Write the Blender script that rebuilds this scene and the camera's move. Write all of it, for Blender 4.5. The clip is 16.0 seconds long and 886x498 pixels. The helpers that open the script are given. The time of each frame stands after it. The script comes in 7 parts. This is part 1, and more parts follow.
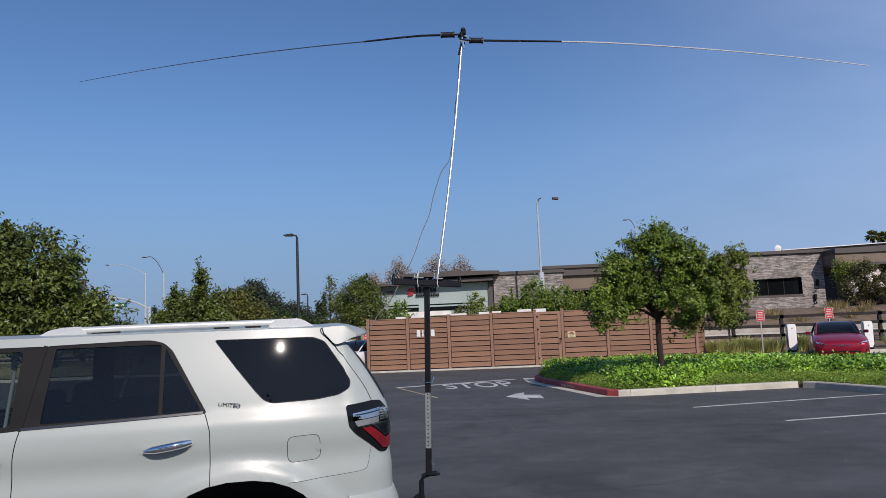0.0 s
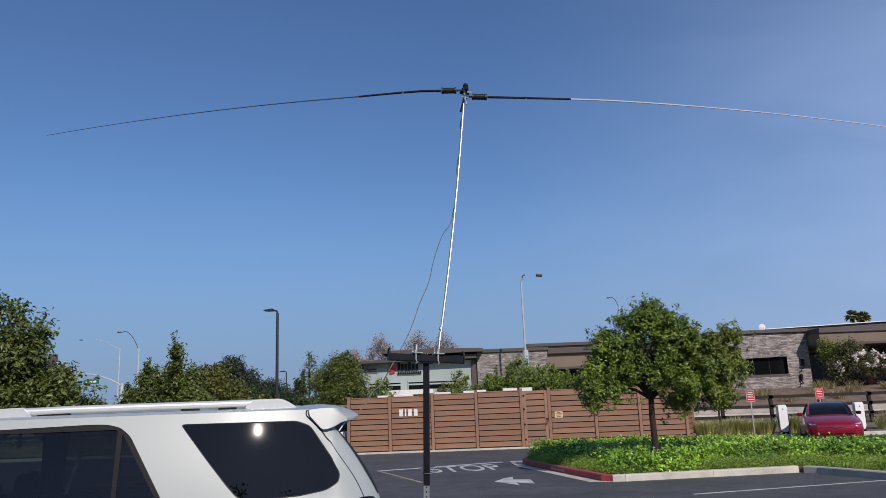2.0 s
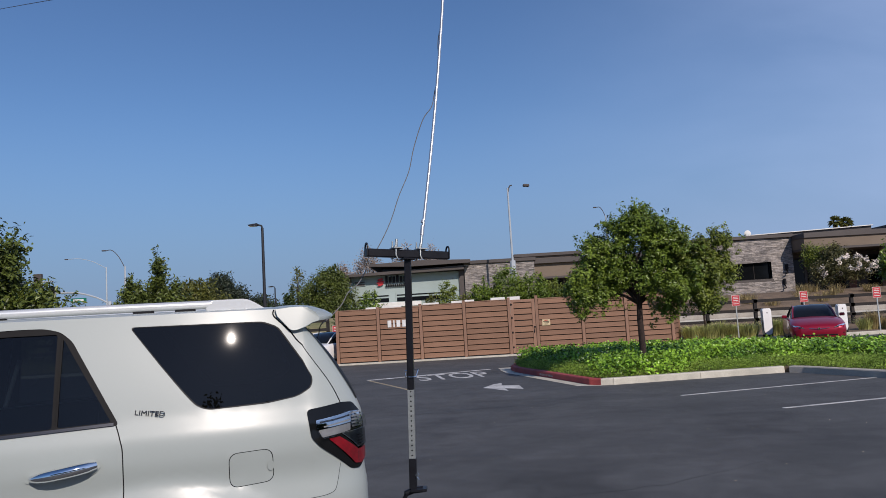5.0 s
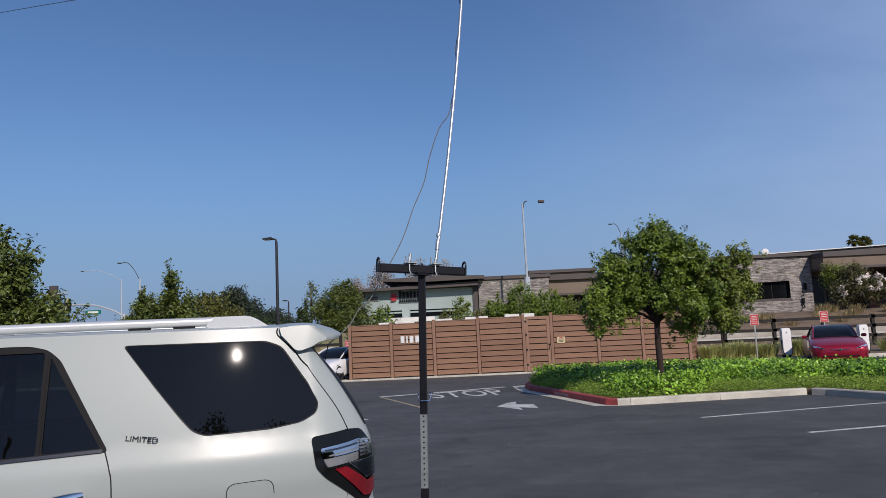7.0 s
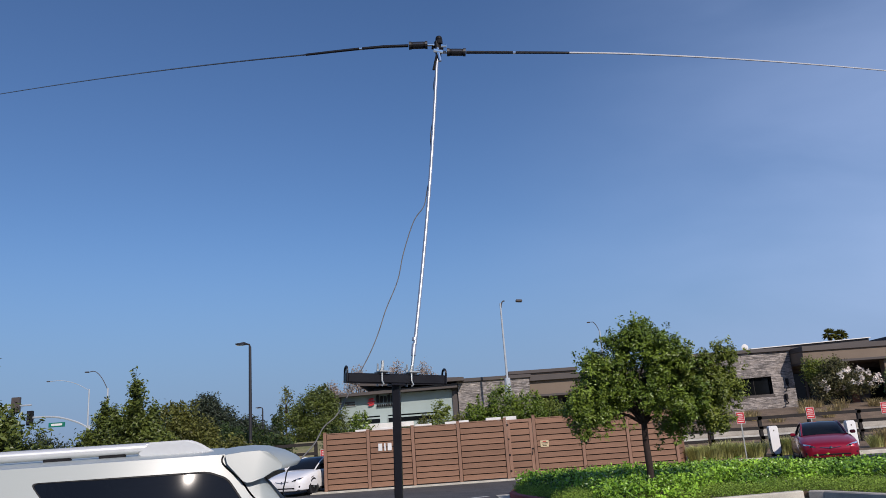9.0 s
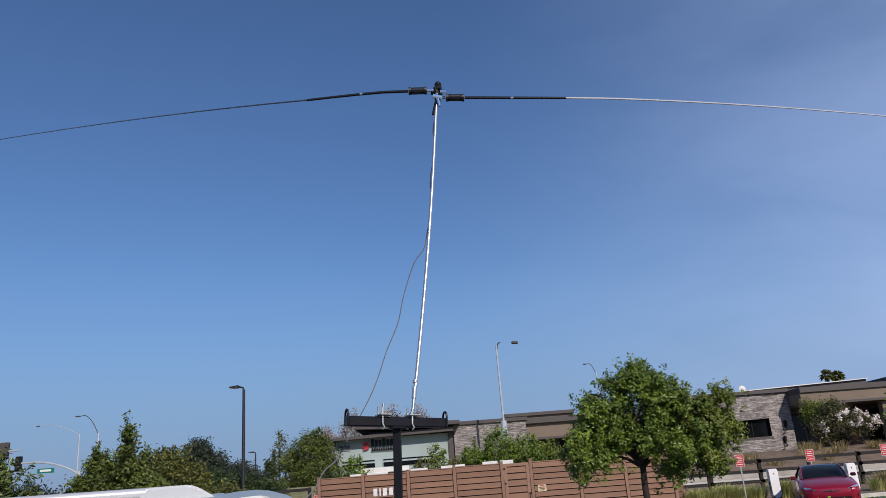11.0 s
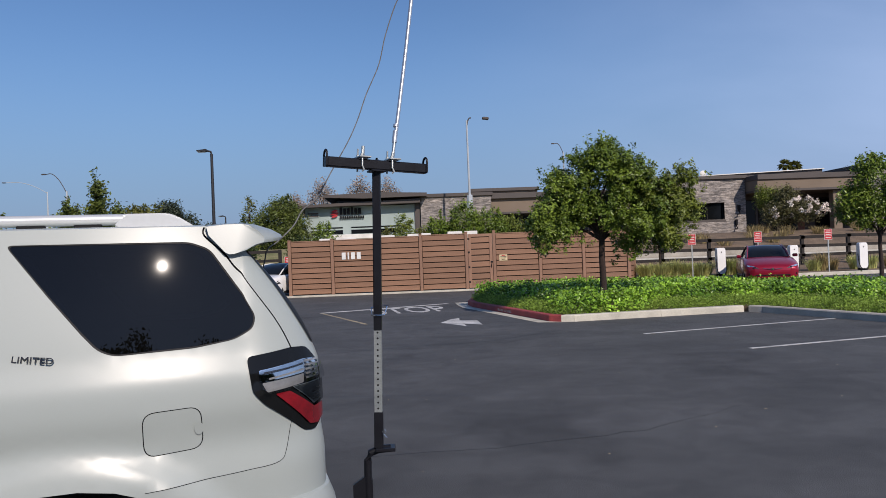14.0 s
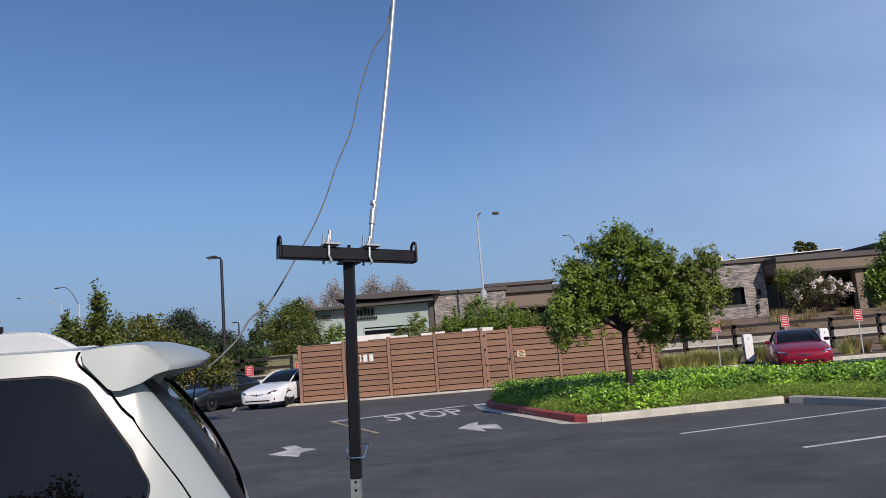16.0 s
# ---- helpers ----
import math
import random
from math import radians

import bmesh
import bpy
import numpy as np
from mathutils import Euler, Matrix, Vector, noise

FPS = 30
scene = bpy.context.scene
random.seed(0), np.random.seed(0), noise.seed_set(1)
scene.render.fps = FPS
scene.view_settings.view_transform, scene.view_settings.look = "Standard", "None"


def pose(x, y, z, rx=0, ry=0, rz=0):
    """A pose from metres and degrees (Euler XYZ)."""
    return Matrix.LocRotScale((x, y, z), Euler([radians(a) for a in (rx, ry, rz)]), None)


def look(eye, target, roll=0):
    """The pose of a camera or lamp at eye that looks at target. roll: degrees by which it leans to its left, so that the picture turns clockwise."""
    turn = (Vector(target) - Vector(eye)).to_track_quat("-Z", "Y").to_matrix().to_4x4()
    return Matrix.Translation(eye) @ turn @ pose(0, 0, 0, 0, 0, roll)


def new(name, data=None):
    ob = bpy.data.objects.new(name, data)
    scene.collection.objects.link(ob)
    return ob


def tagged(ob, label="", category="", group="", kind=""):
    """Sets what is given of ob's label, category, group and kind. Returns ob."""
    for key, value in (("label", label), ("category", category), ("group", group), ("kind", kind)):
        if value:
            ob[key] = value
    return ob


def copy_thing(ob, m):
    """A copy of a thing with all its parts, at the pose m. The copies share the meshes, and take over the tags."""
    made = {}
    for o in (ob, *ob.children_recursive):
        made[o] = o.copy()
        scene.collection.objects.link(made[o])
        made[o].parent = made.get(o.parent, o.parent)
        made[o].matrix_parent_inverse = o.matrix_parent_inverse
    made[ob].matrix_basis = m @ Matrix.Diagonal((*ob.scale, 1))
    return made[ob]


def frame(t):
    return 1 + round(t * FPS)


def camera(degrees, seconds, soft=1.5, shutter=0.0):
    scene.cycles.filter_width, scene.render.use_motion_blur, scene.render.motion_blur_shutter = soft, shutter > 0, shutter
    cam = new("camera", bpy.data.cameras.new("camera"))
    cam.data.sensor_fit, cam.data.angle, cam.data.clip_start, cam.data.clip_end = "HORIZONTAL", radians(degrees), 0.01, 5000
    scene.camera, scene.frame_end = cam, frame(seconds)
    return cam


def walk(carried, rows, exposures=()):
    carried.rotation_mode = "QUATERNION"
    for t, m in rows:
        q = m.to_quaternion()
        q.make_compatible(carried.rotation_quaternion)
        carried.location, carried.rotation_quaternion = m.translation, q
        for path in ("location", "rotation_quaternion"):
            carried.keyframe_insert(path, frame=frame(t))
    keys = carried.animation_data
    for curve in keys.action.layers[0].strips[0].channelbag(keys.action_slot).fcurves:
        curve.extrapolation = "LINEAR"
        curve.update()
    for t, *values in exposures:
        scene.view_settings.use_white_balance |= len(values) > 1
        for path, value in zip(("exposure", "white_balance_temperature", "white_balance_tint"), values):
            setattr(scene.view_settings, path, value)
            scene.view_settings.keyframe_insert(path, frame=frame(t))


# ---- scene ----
cam = camera(61.1, 16.0, soft=0.7)
PATH = [
    (0, (-0.866, 2.196, 1.659), (-0.961, 4.182, 1.879), -2.4),
    (0.5, (-0.86, 2.39, 1.679), (-0.974, 4.36, 2.0), -2.5),
    (1, (-0.946, 2.531, 1.701), (-1.03, 4.484, 2.122), -2.9),
    (1.5, (-1.01, 2.613, 1.702), (-1.055, 4.556, 2.175), -2.5),
    (2, (-1.013, 2.703, 1.686), (-1.05, 4.658, 2.106), -2.2),
    (2.5, (-0.966, 2.841, 1.655), (-0.979, 4.807, 2.023), -2.2),
    (3, (-0.978, 2.961, 1.629), (-0.955, 4.941, 1.917), -2.5),
    (3.5, (-1.046, 3.025, 1.619), (-0.999, 5.014, 1.827), -3.2),
    (5.8, (-0.986, 3.258, 1.618), (-1.029, 5.249, 1.81), -3.2),
    (6, (-0.991, 3.286, 1.621), (-1.035, 5.275, 1.827), -3.1),
    (6.5, (-0.989, 3.31, 1.63), (-1.038, 5.296, 1.856), -3.0),
    (7, (-1.017, 3.388, 1.641), (-1.065, 5.374, 1.876), -2.7),
    (7.5, (-1.079, 3.52, 1.663), (-1.095, 5.502, 1.932), -2.5),
    (8, (-1.057, 3.669, 1.67), (-1.041, 5.645, 1.979), -3.0),
    (8.5, (-1.003, 3.782, 1.686), (-0.987, 5.745, 2.07), -3.5),
    (9, (-1.02, 3.793, 1.707), (-0.992, 5.731, 2.202), -4.1),
    (9.2, (-1.027, 3.78, 1.712), (-0.991, 5.705, 2.257), -4.3),
    (11.3, (-1.045, 3.764, 1.702), (-0.996, 5.671, 2.302), -4.4),
    (11.5, (-1.043, 3.753, 1.696), (-1.002, 5.669, 2.269), -4.4),
    (12, (-1.044, 3.758, 1.674), (-1.026, 5.705, 2.129), -4.0),
    (12.5, (-1.06, 3.774, 1.635), (-1.057, 5.752, 1.931), -3.0),
    (13, (-1.081, 3.795, 1.612), (-1.051, 5.788, 1.773), -2.5),
    (13.5, (-1.118, 3.829, 1.601), (-1.037, 5.826, 1.683), -2.2),
    (14, (-1.109, 3.893, 1.593), (-1.009, 5.891, 1.605), -2.2),
    (14.5, (-1.044, 4.03, 1.602), (-0.977, 6.029, 1.598), -2.6),
    (15, (-1.034, 4.232, 1.605), (-0.995, 6.232, 1.615), -2.9),
    (15.5, (-1.059, 4.495, 1.647), (-0.999, 6.49, 1.781), -4.1),
    (16, (-1.003, 4.706, 1.646), (-0.927, 6.686, 1.917), -4.6),
]
walk(cam, [(t, look(eye, target, roll)) for t, eye, target, roll in PATH], [(0.0, 0.02, 6390.0, 17.0), (2.0, -0.02, 6360.0, 17.0), (3.5, -0.05, 6410.0, 17.0), (6.0, -0.06, 6410.0, 17.0), (8.0, -0.06, 6390.0, 17.0), (9.0, 0.0, 6360.0, 17.0), (11.5, 0.0, 6340.0, 17.0), (13.5, 0.04, 6520.0, 17.0), (14.5, 0.06, 6560.0, 17.0), (16.0, 0.10, 6560.0, 17.0)])

# ---- light ----
SUN_ELEV, SUN_AZ = 34.5, 156.5          # degrees; azimuth from +y, clockwise
world = bpy.data.worlds.new("sky_world")
scene.world = world
world.use_nodes = True
wn = world.node_tree.nodes
sky = wn.new("ShaderNodeTexSky")
sky.sky_type, sky.sun_disc = "NISHITA", False
sky.sun_elevation, sky.sun_rotation = radians(SUN_ELEV), radians(SUN_AZ)
sky.air_density, sky.dust_density, sky.ozone_density = 1.25, 0.3, 9.0
wl = world.node_tree.links


def sky_math(op, a, b):
    nd = wn.new("ShaderNodeMath")
    nd.operation = op
    for i, v in enumerate((a, b)):
        if isinstance(v, (int, float)):
            nd.inputs[i].default_value = v
        else:
            wl.new(v, nd.inputs[i])
    return nd.outputs[0]


def sky_range(v, a, b, c, d):
    nd = wn.new("ShaderNodeMapRange")
    nd.interpolation_type = "SMOOTHSTEP"
    for i, q in enumerate((a, b, c, d)):
        nd.inputs[i + 1].default_value = q
    wl.new(v, nd.inputs[0])
    return nd.outputs[0]


def sky_mix(f, base, colour):
    nd = wn.new("ShaderNodeMix")
    nd.data_type = "RGBA"
    wl.new(f, nd.inputs[0])
    wl.new(base, nd.inputs[6])
    nd.inputs[7].default_value = (*colour, 1)
    return nd.outputs[2]


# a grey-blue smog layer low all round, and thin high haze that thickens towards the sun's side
sky_co = wn.new("ShaderNodeTexCoord")
sky_xyz = wn.new("ShaderNodeSeparateXYZ")
wl.new(sky_co.outputs["Generated"], sky_xyz.inputs[0])
smog = sky_range(sky_xyz.outputs[2], 0.0, 0.30, 0.85, 0.0)
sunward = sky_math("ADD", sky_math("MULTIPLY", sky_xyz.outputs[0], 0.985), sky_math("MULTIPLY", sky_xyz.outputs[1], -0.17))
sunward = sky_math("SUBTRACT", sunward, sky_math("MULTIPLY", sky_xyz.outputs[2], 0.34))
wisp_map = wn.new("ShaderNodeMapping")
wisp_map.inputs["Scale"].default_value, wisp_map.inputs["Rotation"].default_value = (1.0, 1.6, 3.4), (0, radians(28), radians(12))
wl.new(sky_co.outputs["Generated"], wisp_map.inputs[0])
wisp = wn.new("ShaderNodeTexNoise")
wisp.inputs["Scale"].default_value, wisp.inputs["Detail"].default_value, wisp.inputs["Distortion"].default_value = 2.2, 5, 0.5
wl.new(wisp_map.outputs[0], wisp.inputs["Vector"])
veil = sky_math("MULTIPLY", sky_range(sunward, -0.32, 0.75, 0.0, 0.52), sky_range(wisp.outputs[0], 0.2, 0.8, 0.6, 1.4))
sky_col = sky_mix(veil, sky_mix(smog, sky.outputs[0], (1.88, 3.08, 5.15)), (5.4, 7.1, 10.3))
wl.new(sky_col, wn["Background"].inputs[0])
wn["Background"].inputs[1].default_value = 0.092
sun_data = bpy.data.lights.new("sun", "SUN")
sun_data.energy, sun_data.angle, sun_data.color = 3.8, radians(0.53), (1.0, 0.915, 0.79)
sun = new("sun", sun_data)
a_, e_ = radians(SUN_AZ), radians(SUN_ELEV)
sun_dir = Vector((math.sin(a_) * math.cos(e_), math.cos(a_) * math.cos(e_), math.sin(e_)))
sun.matrix_world = look(sun_dir * 80, (0, 0, 0))


# ---- materials ----
def mat(name, c1, c2=None, scale=6.0, rough=0.6, metal=0.0, bump=0.0, bscale=60.0, fine=0.12, vary=0.0, island=False, coat=0.0, stretch=(1, 1, 1), spec=0.5):
    """A surface with colour change at two scales, fine relief, and change from piece to piece."""
    m = bpy.data.materials.new(name)
    m.use_nodes = True
    n, l = m.node_tree.nodes, m.node_tree.links
    b = n["Principled BSDF"]
    tc = n.new("ShaderNodeTexCoord")
    mp = n.new("ShaderNodeMapping")
    mp.inputs["Scale"].default_value = stretch
    l.new(tc.outputs["Object"], mp.inputs[0])
    big = n.new("ShaderNodeTexNoise")
    big.inputs["Scale"].default_value, big.inputs["Detail"].default_value = scale, 5
    l.new(mp.outputs[0], big.inputs["Vector"])
    ramp = n.new("ShaderNodeValToRGB")
    c2 = c2 or tuple(v * 0.8 for v in c1)
    ramp.color_ramp.elements[0].position, ramp.color_ramp.elements[1].position = 0.32, 0.68
    ramp.color_ramp.elements[0].color, ramp.color_ramp.elements[1].color = (*c2, 1), (*c1, 1)
    l.new(big.outputs[0], ramp.inputs[0])
    small = n.new("ShaderNodeTexNoise")
    small.inputs["Scale"].default_value, small.inputs["Detail"].default_value = bscale, 3
    l.new(mp.outputs[0], small.inputs["Vector"])
    mr = n.new("ShaderNodeMapRange")
    mr.inputs["From Min"].default_value, mr.inputs["From Max"].default_value = 0.3, 0.7
    mr.inputs["To Min"].default_value, mr.inputs["To Max"].default_value = 1 - fine, 1 + fine
    l.new(small.outputs[0], mr.inputs["Value"])
    hsv = n.new("ShaderNodeHueSaturation")
    l.new(ramp.outputs[0], hsv.inputs["Color"])
    val = mr.outputs[0]
    if vary:
        src = n.new("ShaderNodeNewGeometry").outputs["Random Per Island"] if island else n.new("ShaderNodeObjectInfo").outputs["Random"]
        r2 = n.new("ShaderNodeMapRange")
        r2.inputs["To Min"].default_value, r2.inputs["To Max"].default_value = 1 - vary, 1 + vary
        l.new(src, r2.inputs["Value"])
        mu = n.new("ShaderNodeMath")
        mu.operation = "MULTIPLY"
        l.new(val, mu.inputs[0])
        l.new(r2.outputs[0], mu.inputs[1])
        val = mu.outputs[0]
    l.new(val, hsv.inputs["Value"])
    l.new(hsv.outputs[0], b.inputs["Base Color"])
    b.inputs["Roughness"].default_value, b.inputs["Metallic"].default_value = rough, metal
    b.inputs["Specular IOR Level"].default_value = spec
    b.inputs["Coat Weight"].default_value, b.inputs["Coat Roughness"].default_value = coat, 0.04
    if bump:
        bp = n.new("ShaderNodeBump")
        bp.inputs["Strength"].default_value, bp.inputs["Distance"].default_value = bump, 0.02
        l.new(small.outputs[0], bp.inputs["Height"])
        l.new(bp.outputs[0], b.inputs["Normal"])
    return m


def leaf_mat(name, c1, c2, trans=0.28, rough=0.45, vary=0.5):
    m = mat(name, c1, c2, 1.1, rough, vary=vary, island=True, fine=0.1, bscale=9, spec=0.3)
    n, l = m.node_tree.nodes, m.node_tree.links
    b = n["Principled BSDF"]
    t = n.new("ShaderNodeBsdfTranslucent")
    src = b.inputs["Base Color"].links[0].from_socket
    l.new(src, t.inputs[0])
    mx = n.new("ShaderNodeMixShader")
    mx.inputs[0].default_value = trans
    l.new(b.outputs[0], mx.inputs[1])
    l.new(t.outputs[0], mx.inputs[2])
    l.new(mx.outputs[0], n["Material Output"].inputs[0])
    return m


def pane_mat(name, tint, ior=1.5, rough=0.0, dust=0.0):
    """Thin tinted glass: a mirror by Fresnel over a tinted see-through pane, with a little dust."""
    m = bpy.data.materials.new(name)
    m.use_nodes = True
    n, l = m.node_tree.nodes, m.node_tree.links
    n.remove(n["Principled BSDF"])
    tr, gl, fr, mx = n.new("ShaderNodeBsdfTransparent"), n.new("ShaderNodeBsdfGlossy"), n.new("ShaderNodeFresnel"), n.new("ShaderNodeMixShader")
    tr.inputs[0].default_value = (*tint, 1)
    gl.inputs["Roughness"].default_value = rough
    fr.inputs[0].default_value = ior
    haze, gm = n.new("ShaderNodeBsdfGlossy"), n.new("ShaderNodeMixShader")
    haze.inputs["Roughness"].default_value = 0.07
    gm.inputs[0].default_value = 0.02
    l.new(gl.outputs[0], gm.inputs[1])
    l.new(haze.outputs[0], gm.inputs[2])
    l.new(fr.outputs[0], mx.inputs[0])
    l.new(tr.outputs[0], mx.inputs[1])
    l.new(gm.outputs[0], mx.inputs[2])
    out = mx
    if dust:
        tc, no, rp, df, m2 = n.new("ShaderNodeTexCoord"), n.new("ShaderNodeTexNoise"), n.new("ShaderNodeMapRange"), n.new("ShaderNodeBsdfDiffuse"), n.new("ShaderNodeMixShader")
        no.inputs["Scale"].default_value, no.inputs["Detail"].default_value = 140, 4
        l.new(tc.outputs["Object"], no.inputs["Vector"])
        rp.inputs["From Min"].default_value, rp.inputs["From Max"].default_value = 0.45, 0.8
        rp.inputs["To Min"].default_value, rp.inputs["To Max"].default_value = 0.004, dust
        l.new(no.outputs[0], rp.inputs["Value"])
        df.inputs[0].default_value = (0.5, 0.48, 0.44, 1)
        l.new(rp.outputs[0], m2.inputs[0])
        l.new(mx.outputs[0], m2.inputs[1])
        l.new(df.outputs[0], m2.inputs[2])
        out = m2
    l.new(out.outputs[0], n["Material Output"].inputs[0])
    return m


def asphalt_mat():
    m = mat("asphalt", (0.070, 0.072, 0.074), (0.052, 0.054, 0.056), 0.5, 0.82, bump=0.35, bscale=160, fine=0.28)
    n, l = m.node_tree.nodes, m.node_tree.links
    b = n["Principled BSDF"]
    src = b.inputs["Base Color"].links[0].from_socket
    tc = n.new("ShaderNodeTexCoord")
    # long soft tyre tracks and patches
    mp = n.new("ShaderNodeMapping")
    mp.inputs["Scale"].default_value = (0.28, 0.50, 1)
    mp.inputs["Rotation"].default_value = (0, 0, radians(-18))
    l.new(tc.outputs["Object"], mp.inputs[0])
    no = n.new("ShaderNodeTexNoise")
    no.inputs["Scale"].default_value, no.inputs["Detail"].default_value, no.inputs["Distortion"].default_value = 1.6, 6, 0.6
    l.new(mp.outputs[0], no.inputs["Vector"])
    r = n.new("ShaderNodeMapRange")
    r.inputs["From Min"].default_value, r.inputs["From Max"].default_value = 0.3, 0.7
    r.inputs["To Min"].default_value, r.inputs["To Max"].default_value = 0.82, 1.20
    l.new(no.outputs[0], r.inputs["Value"])
    # dark oily smears with ragged edges, and pale scuffs
    sm, sr = n.new("ShaderNodeTexNoise"), n.new("ShaderNodeMapRange")
    sm.inputs["Scale"].default_value, sm.inputs["Detail"].default_value, sm.inputs["Distortion"].default_value = 0.55, 7, 1.6
    l.new(tc.outputs["Object"], sm.inputs["Vector"])
    sr.inputs["From Min"].default_value, sr.inputs["From Max"].default_value = 0.30, 0.42
    sr.inputs["To Min"].default_value, sr.inputs["To Max"].default_value = 0.74, 1.0
    l.new(sm.outputs[0], sr.inputs["Value"])
    sc, sq = n.new("ShaderNodeTexNoise"), n.new("ShaderNodeMapRange")
    sc.inputs["Scale"].default_value, sc.inputs["Detail"].default_value, sc.inputs["Distortion"].default_value = 2.6, 6, 0.8
    l.new(tc.outputs["Object"], sc.inputs["Vector"])
    sq.inputs["From Min"].default_value, sq.inputs["From Max"].default_value = 0.35, 0.72
    sq.inputs["To Min"].default_value, sq.inputs["To Max"].default_value = 0.90, 1.22
    l.new(sc.outputs[0], sq.inputs["Value"])
    blot = n.new("ShaderNodeMath")
    blot.operation = "MULTIPLY"
    l.new(sr.outputs[0], blot.inputs[0])
    l.new(sq.outputs[0], blot.inputs[1])
    # pale grit
    vo = n.new("ShaderNodeTexVoronoi")
    vo.inputs["Scale"].default_value = 28
    l.new(tc.outputs["Object"], vo.inputs["Vector"])
    g = n.new("ShaderNodeMapRange")
    g.inputs["From Min"].default_value, g.inputs["From Max"].default_value = 0.0, 0.10
    g.inputs["To Min"].default_value, g.inputs["To Max"].default_value = 1.5, 1.0
    l.new(vo.outputs["Distance"], g.inputs["Value"])
    mu = n.new("ShaderNodeMath")
    mu.operation = "MULTIPLY"
    l.new(r.outputs[0], mu.inputs[0])
    l.new(g.outputs[0], mu.inputs[1])
    hs = n.new("ShaderNodeHueSaturation")
    m3 = n.new("ShaderNodeMath")
    m3.operation = "MULTIPLY"
    l.new(mu.outputs[0], m3.inputs[0])
    l.new(blot.outputs[0], m3.inputs[1])
    l.new(src, hs.inputs["Color"])
    l.new(m3.outputs[0], hs.inputs["Value"])
    l.new(hs.outputs[0], b.inputs["Base Color"])
    return m


def stone_mat():
    """Stacked ledge stone, far off: thin courses of uneven length."""
    m = mat("ledge_stone", (0.32, 0.29, 0.265), (0.19, 0.175, 0.165), 2.5, 0.85, bump=0.0, bscale=30)
    n, l = m.node_tree.nodes, m.node_tree.links
    b = n["Principled BSDF"]
    src = b.inputs["Base Color"].links[0].from_socket
    tc, mp, br = n.new("ShaderNodeTexCoord"), n.new("ShaderNodeMapping"), n.new("ShaderNodeTexBrick")
    mp.inputs["Rotation"].default_value = (radians(90), 0, 0)
    l.new(tc.outputs["Object"], mp.inputs[0])
    l.new(mp.outputs[0], br.inputs["Vector"])
    br.inputs["Scale"].default_value, br.inputs["Brick Width"].default_value, br.inputs["Row Height"].default_value = 1.0, 0.85, 0.115
    br.inputs["Mortar Size"].default_value, br.offset_frequency, br.squash_frequency, br.squash, br.offset = 0.012, 3, 2, 0.45, 0.37
    br.inputs["Color1"].default_value, br.inputs["Color2"].default_value, br.inputs["Mortar"].default_value = (1.25, 1.22, 1.18, 1), (0.92, 0.92, 0.94, 1), (0.62, 0.60, 0.60, 1)
    mx = n.new("ShaderNodeMix")
    mx.data_type, mx.blend_type = "RGBA", "MULTIPLY"
    mx.inputs[0].default_value = 1.0
    l.new(src, mx.inputs[6])
    l.new(br.outputs["Color"], mx.inputs[7])
    # broken ledges: noise drawn out along the courses
    m2, rag = n.new("ShaderNodeMapping"), n.new("ShaderNodeTexNoise")
    m2.inputs["Scale"].default_value = (1.1, 1.1, 7.5)
    l.new(tc.outputs["Object"], m2.inputs[0])
    l.new(m2.outputs[0], rag.inputs["Vector"])
    rag.inputs["Scale"].default_value, rag.inputs["Detail"].default_value, rag.inputs["Distortion"].default_value = 1.6, 4, 1.2
    rr = n.new("ShaderNodeMapRange")
    rr.inputs["From Min"].default_value, rr.inputs["From Max"].default_value = 0.35, 0.65
    rr.inputs["To Min"].default_value, rr.inputs["To Max"].default_value = 0.45, 1.45
    l.new(rag.outputs[0], rr.inputs["Value"])
    hv = n.new("ShaderNodeHueSaturation")
    l.new(mx.outputs[2], hv.inputs["Color"])
    l.new(rr.outputs[0], hv.inputs["Value"])
    l.new(hv.outputs[0], b.inputs["Base Color"])
    bp = n.new("ShaderNodeBump")
    bp.inputs["Strength"].default_value, bp.inputs["Distance"].default_value = 0.9, 0.06
    l.new(rag.outputs[0], bp.inputs["Height"])
    l.new(bp.outputs[0], b.inputs["Normal"])
    return m


M_ASPHALT = asphalt_mat()
M_CONCRETE = mat("kerb_concrete", (0.57, 0.54, 0.455), (0.40, 0.38, 0.32), 2.5, 0.85, bump=0.2, bscale=90, fine=0.18)
M_CONC_DARK = mat("dusty_kerb", (0.48, 0.45, 0.40), (0.36, 0.34, 0.30), 2.0, 0.9, bump=0.2, bscale=90, fine=0.2)
M_REDKERB = mat("red_kerb_paint", (0.40, 0.065, 0.06), (0.28, 0.05, 0.048), 3.0, 0.7, bump=0.15, bscale=70, fine=0.25)
M_ROADPAINT = mat("worn_road_paint", (0.60, 0.60, 0.58), (0.30, 0.30, 0.30), 2.2, 0.75, bump=0.2, bscale=130, fine=0.35)
M_TANPAINT = mat("faded_yellow_paint", (0.42, 0.34, 0.20), (0.2, 0.17, 0.12), 3, 0.8, fine=0.3, bscale=120)
M_SOIL = mat("soil", (0.20, 0.14, 0.09), (0.12, 0.085, 0.055), 1.5, 0.95, bump=0.5, bscale=40, fine=0.3)
M_DRYGRASS = mat("dry_verge", (0.30, 0.25, 0.13), (0.13, 0.14, 0.05), 0.8, 0.95, bump=0.5, bscale=45, fine=0.35)
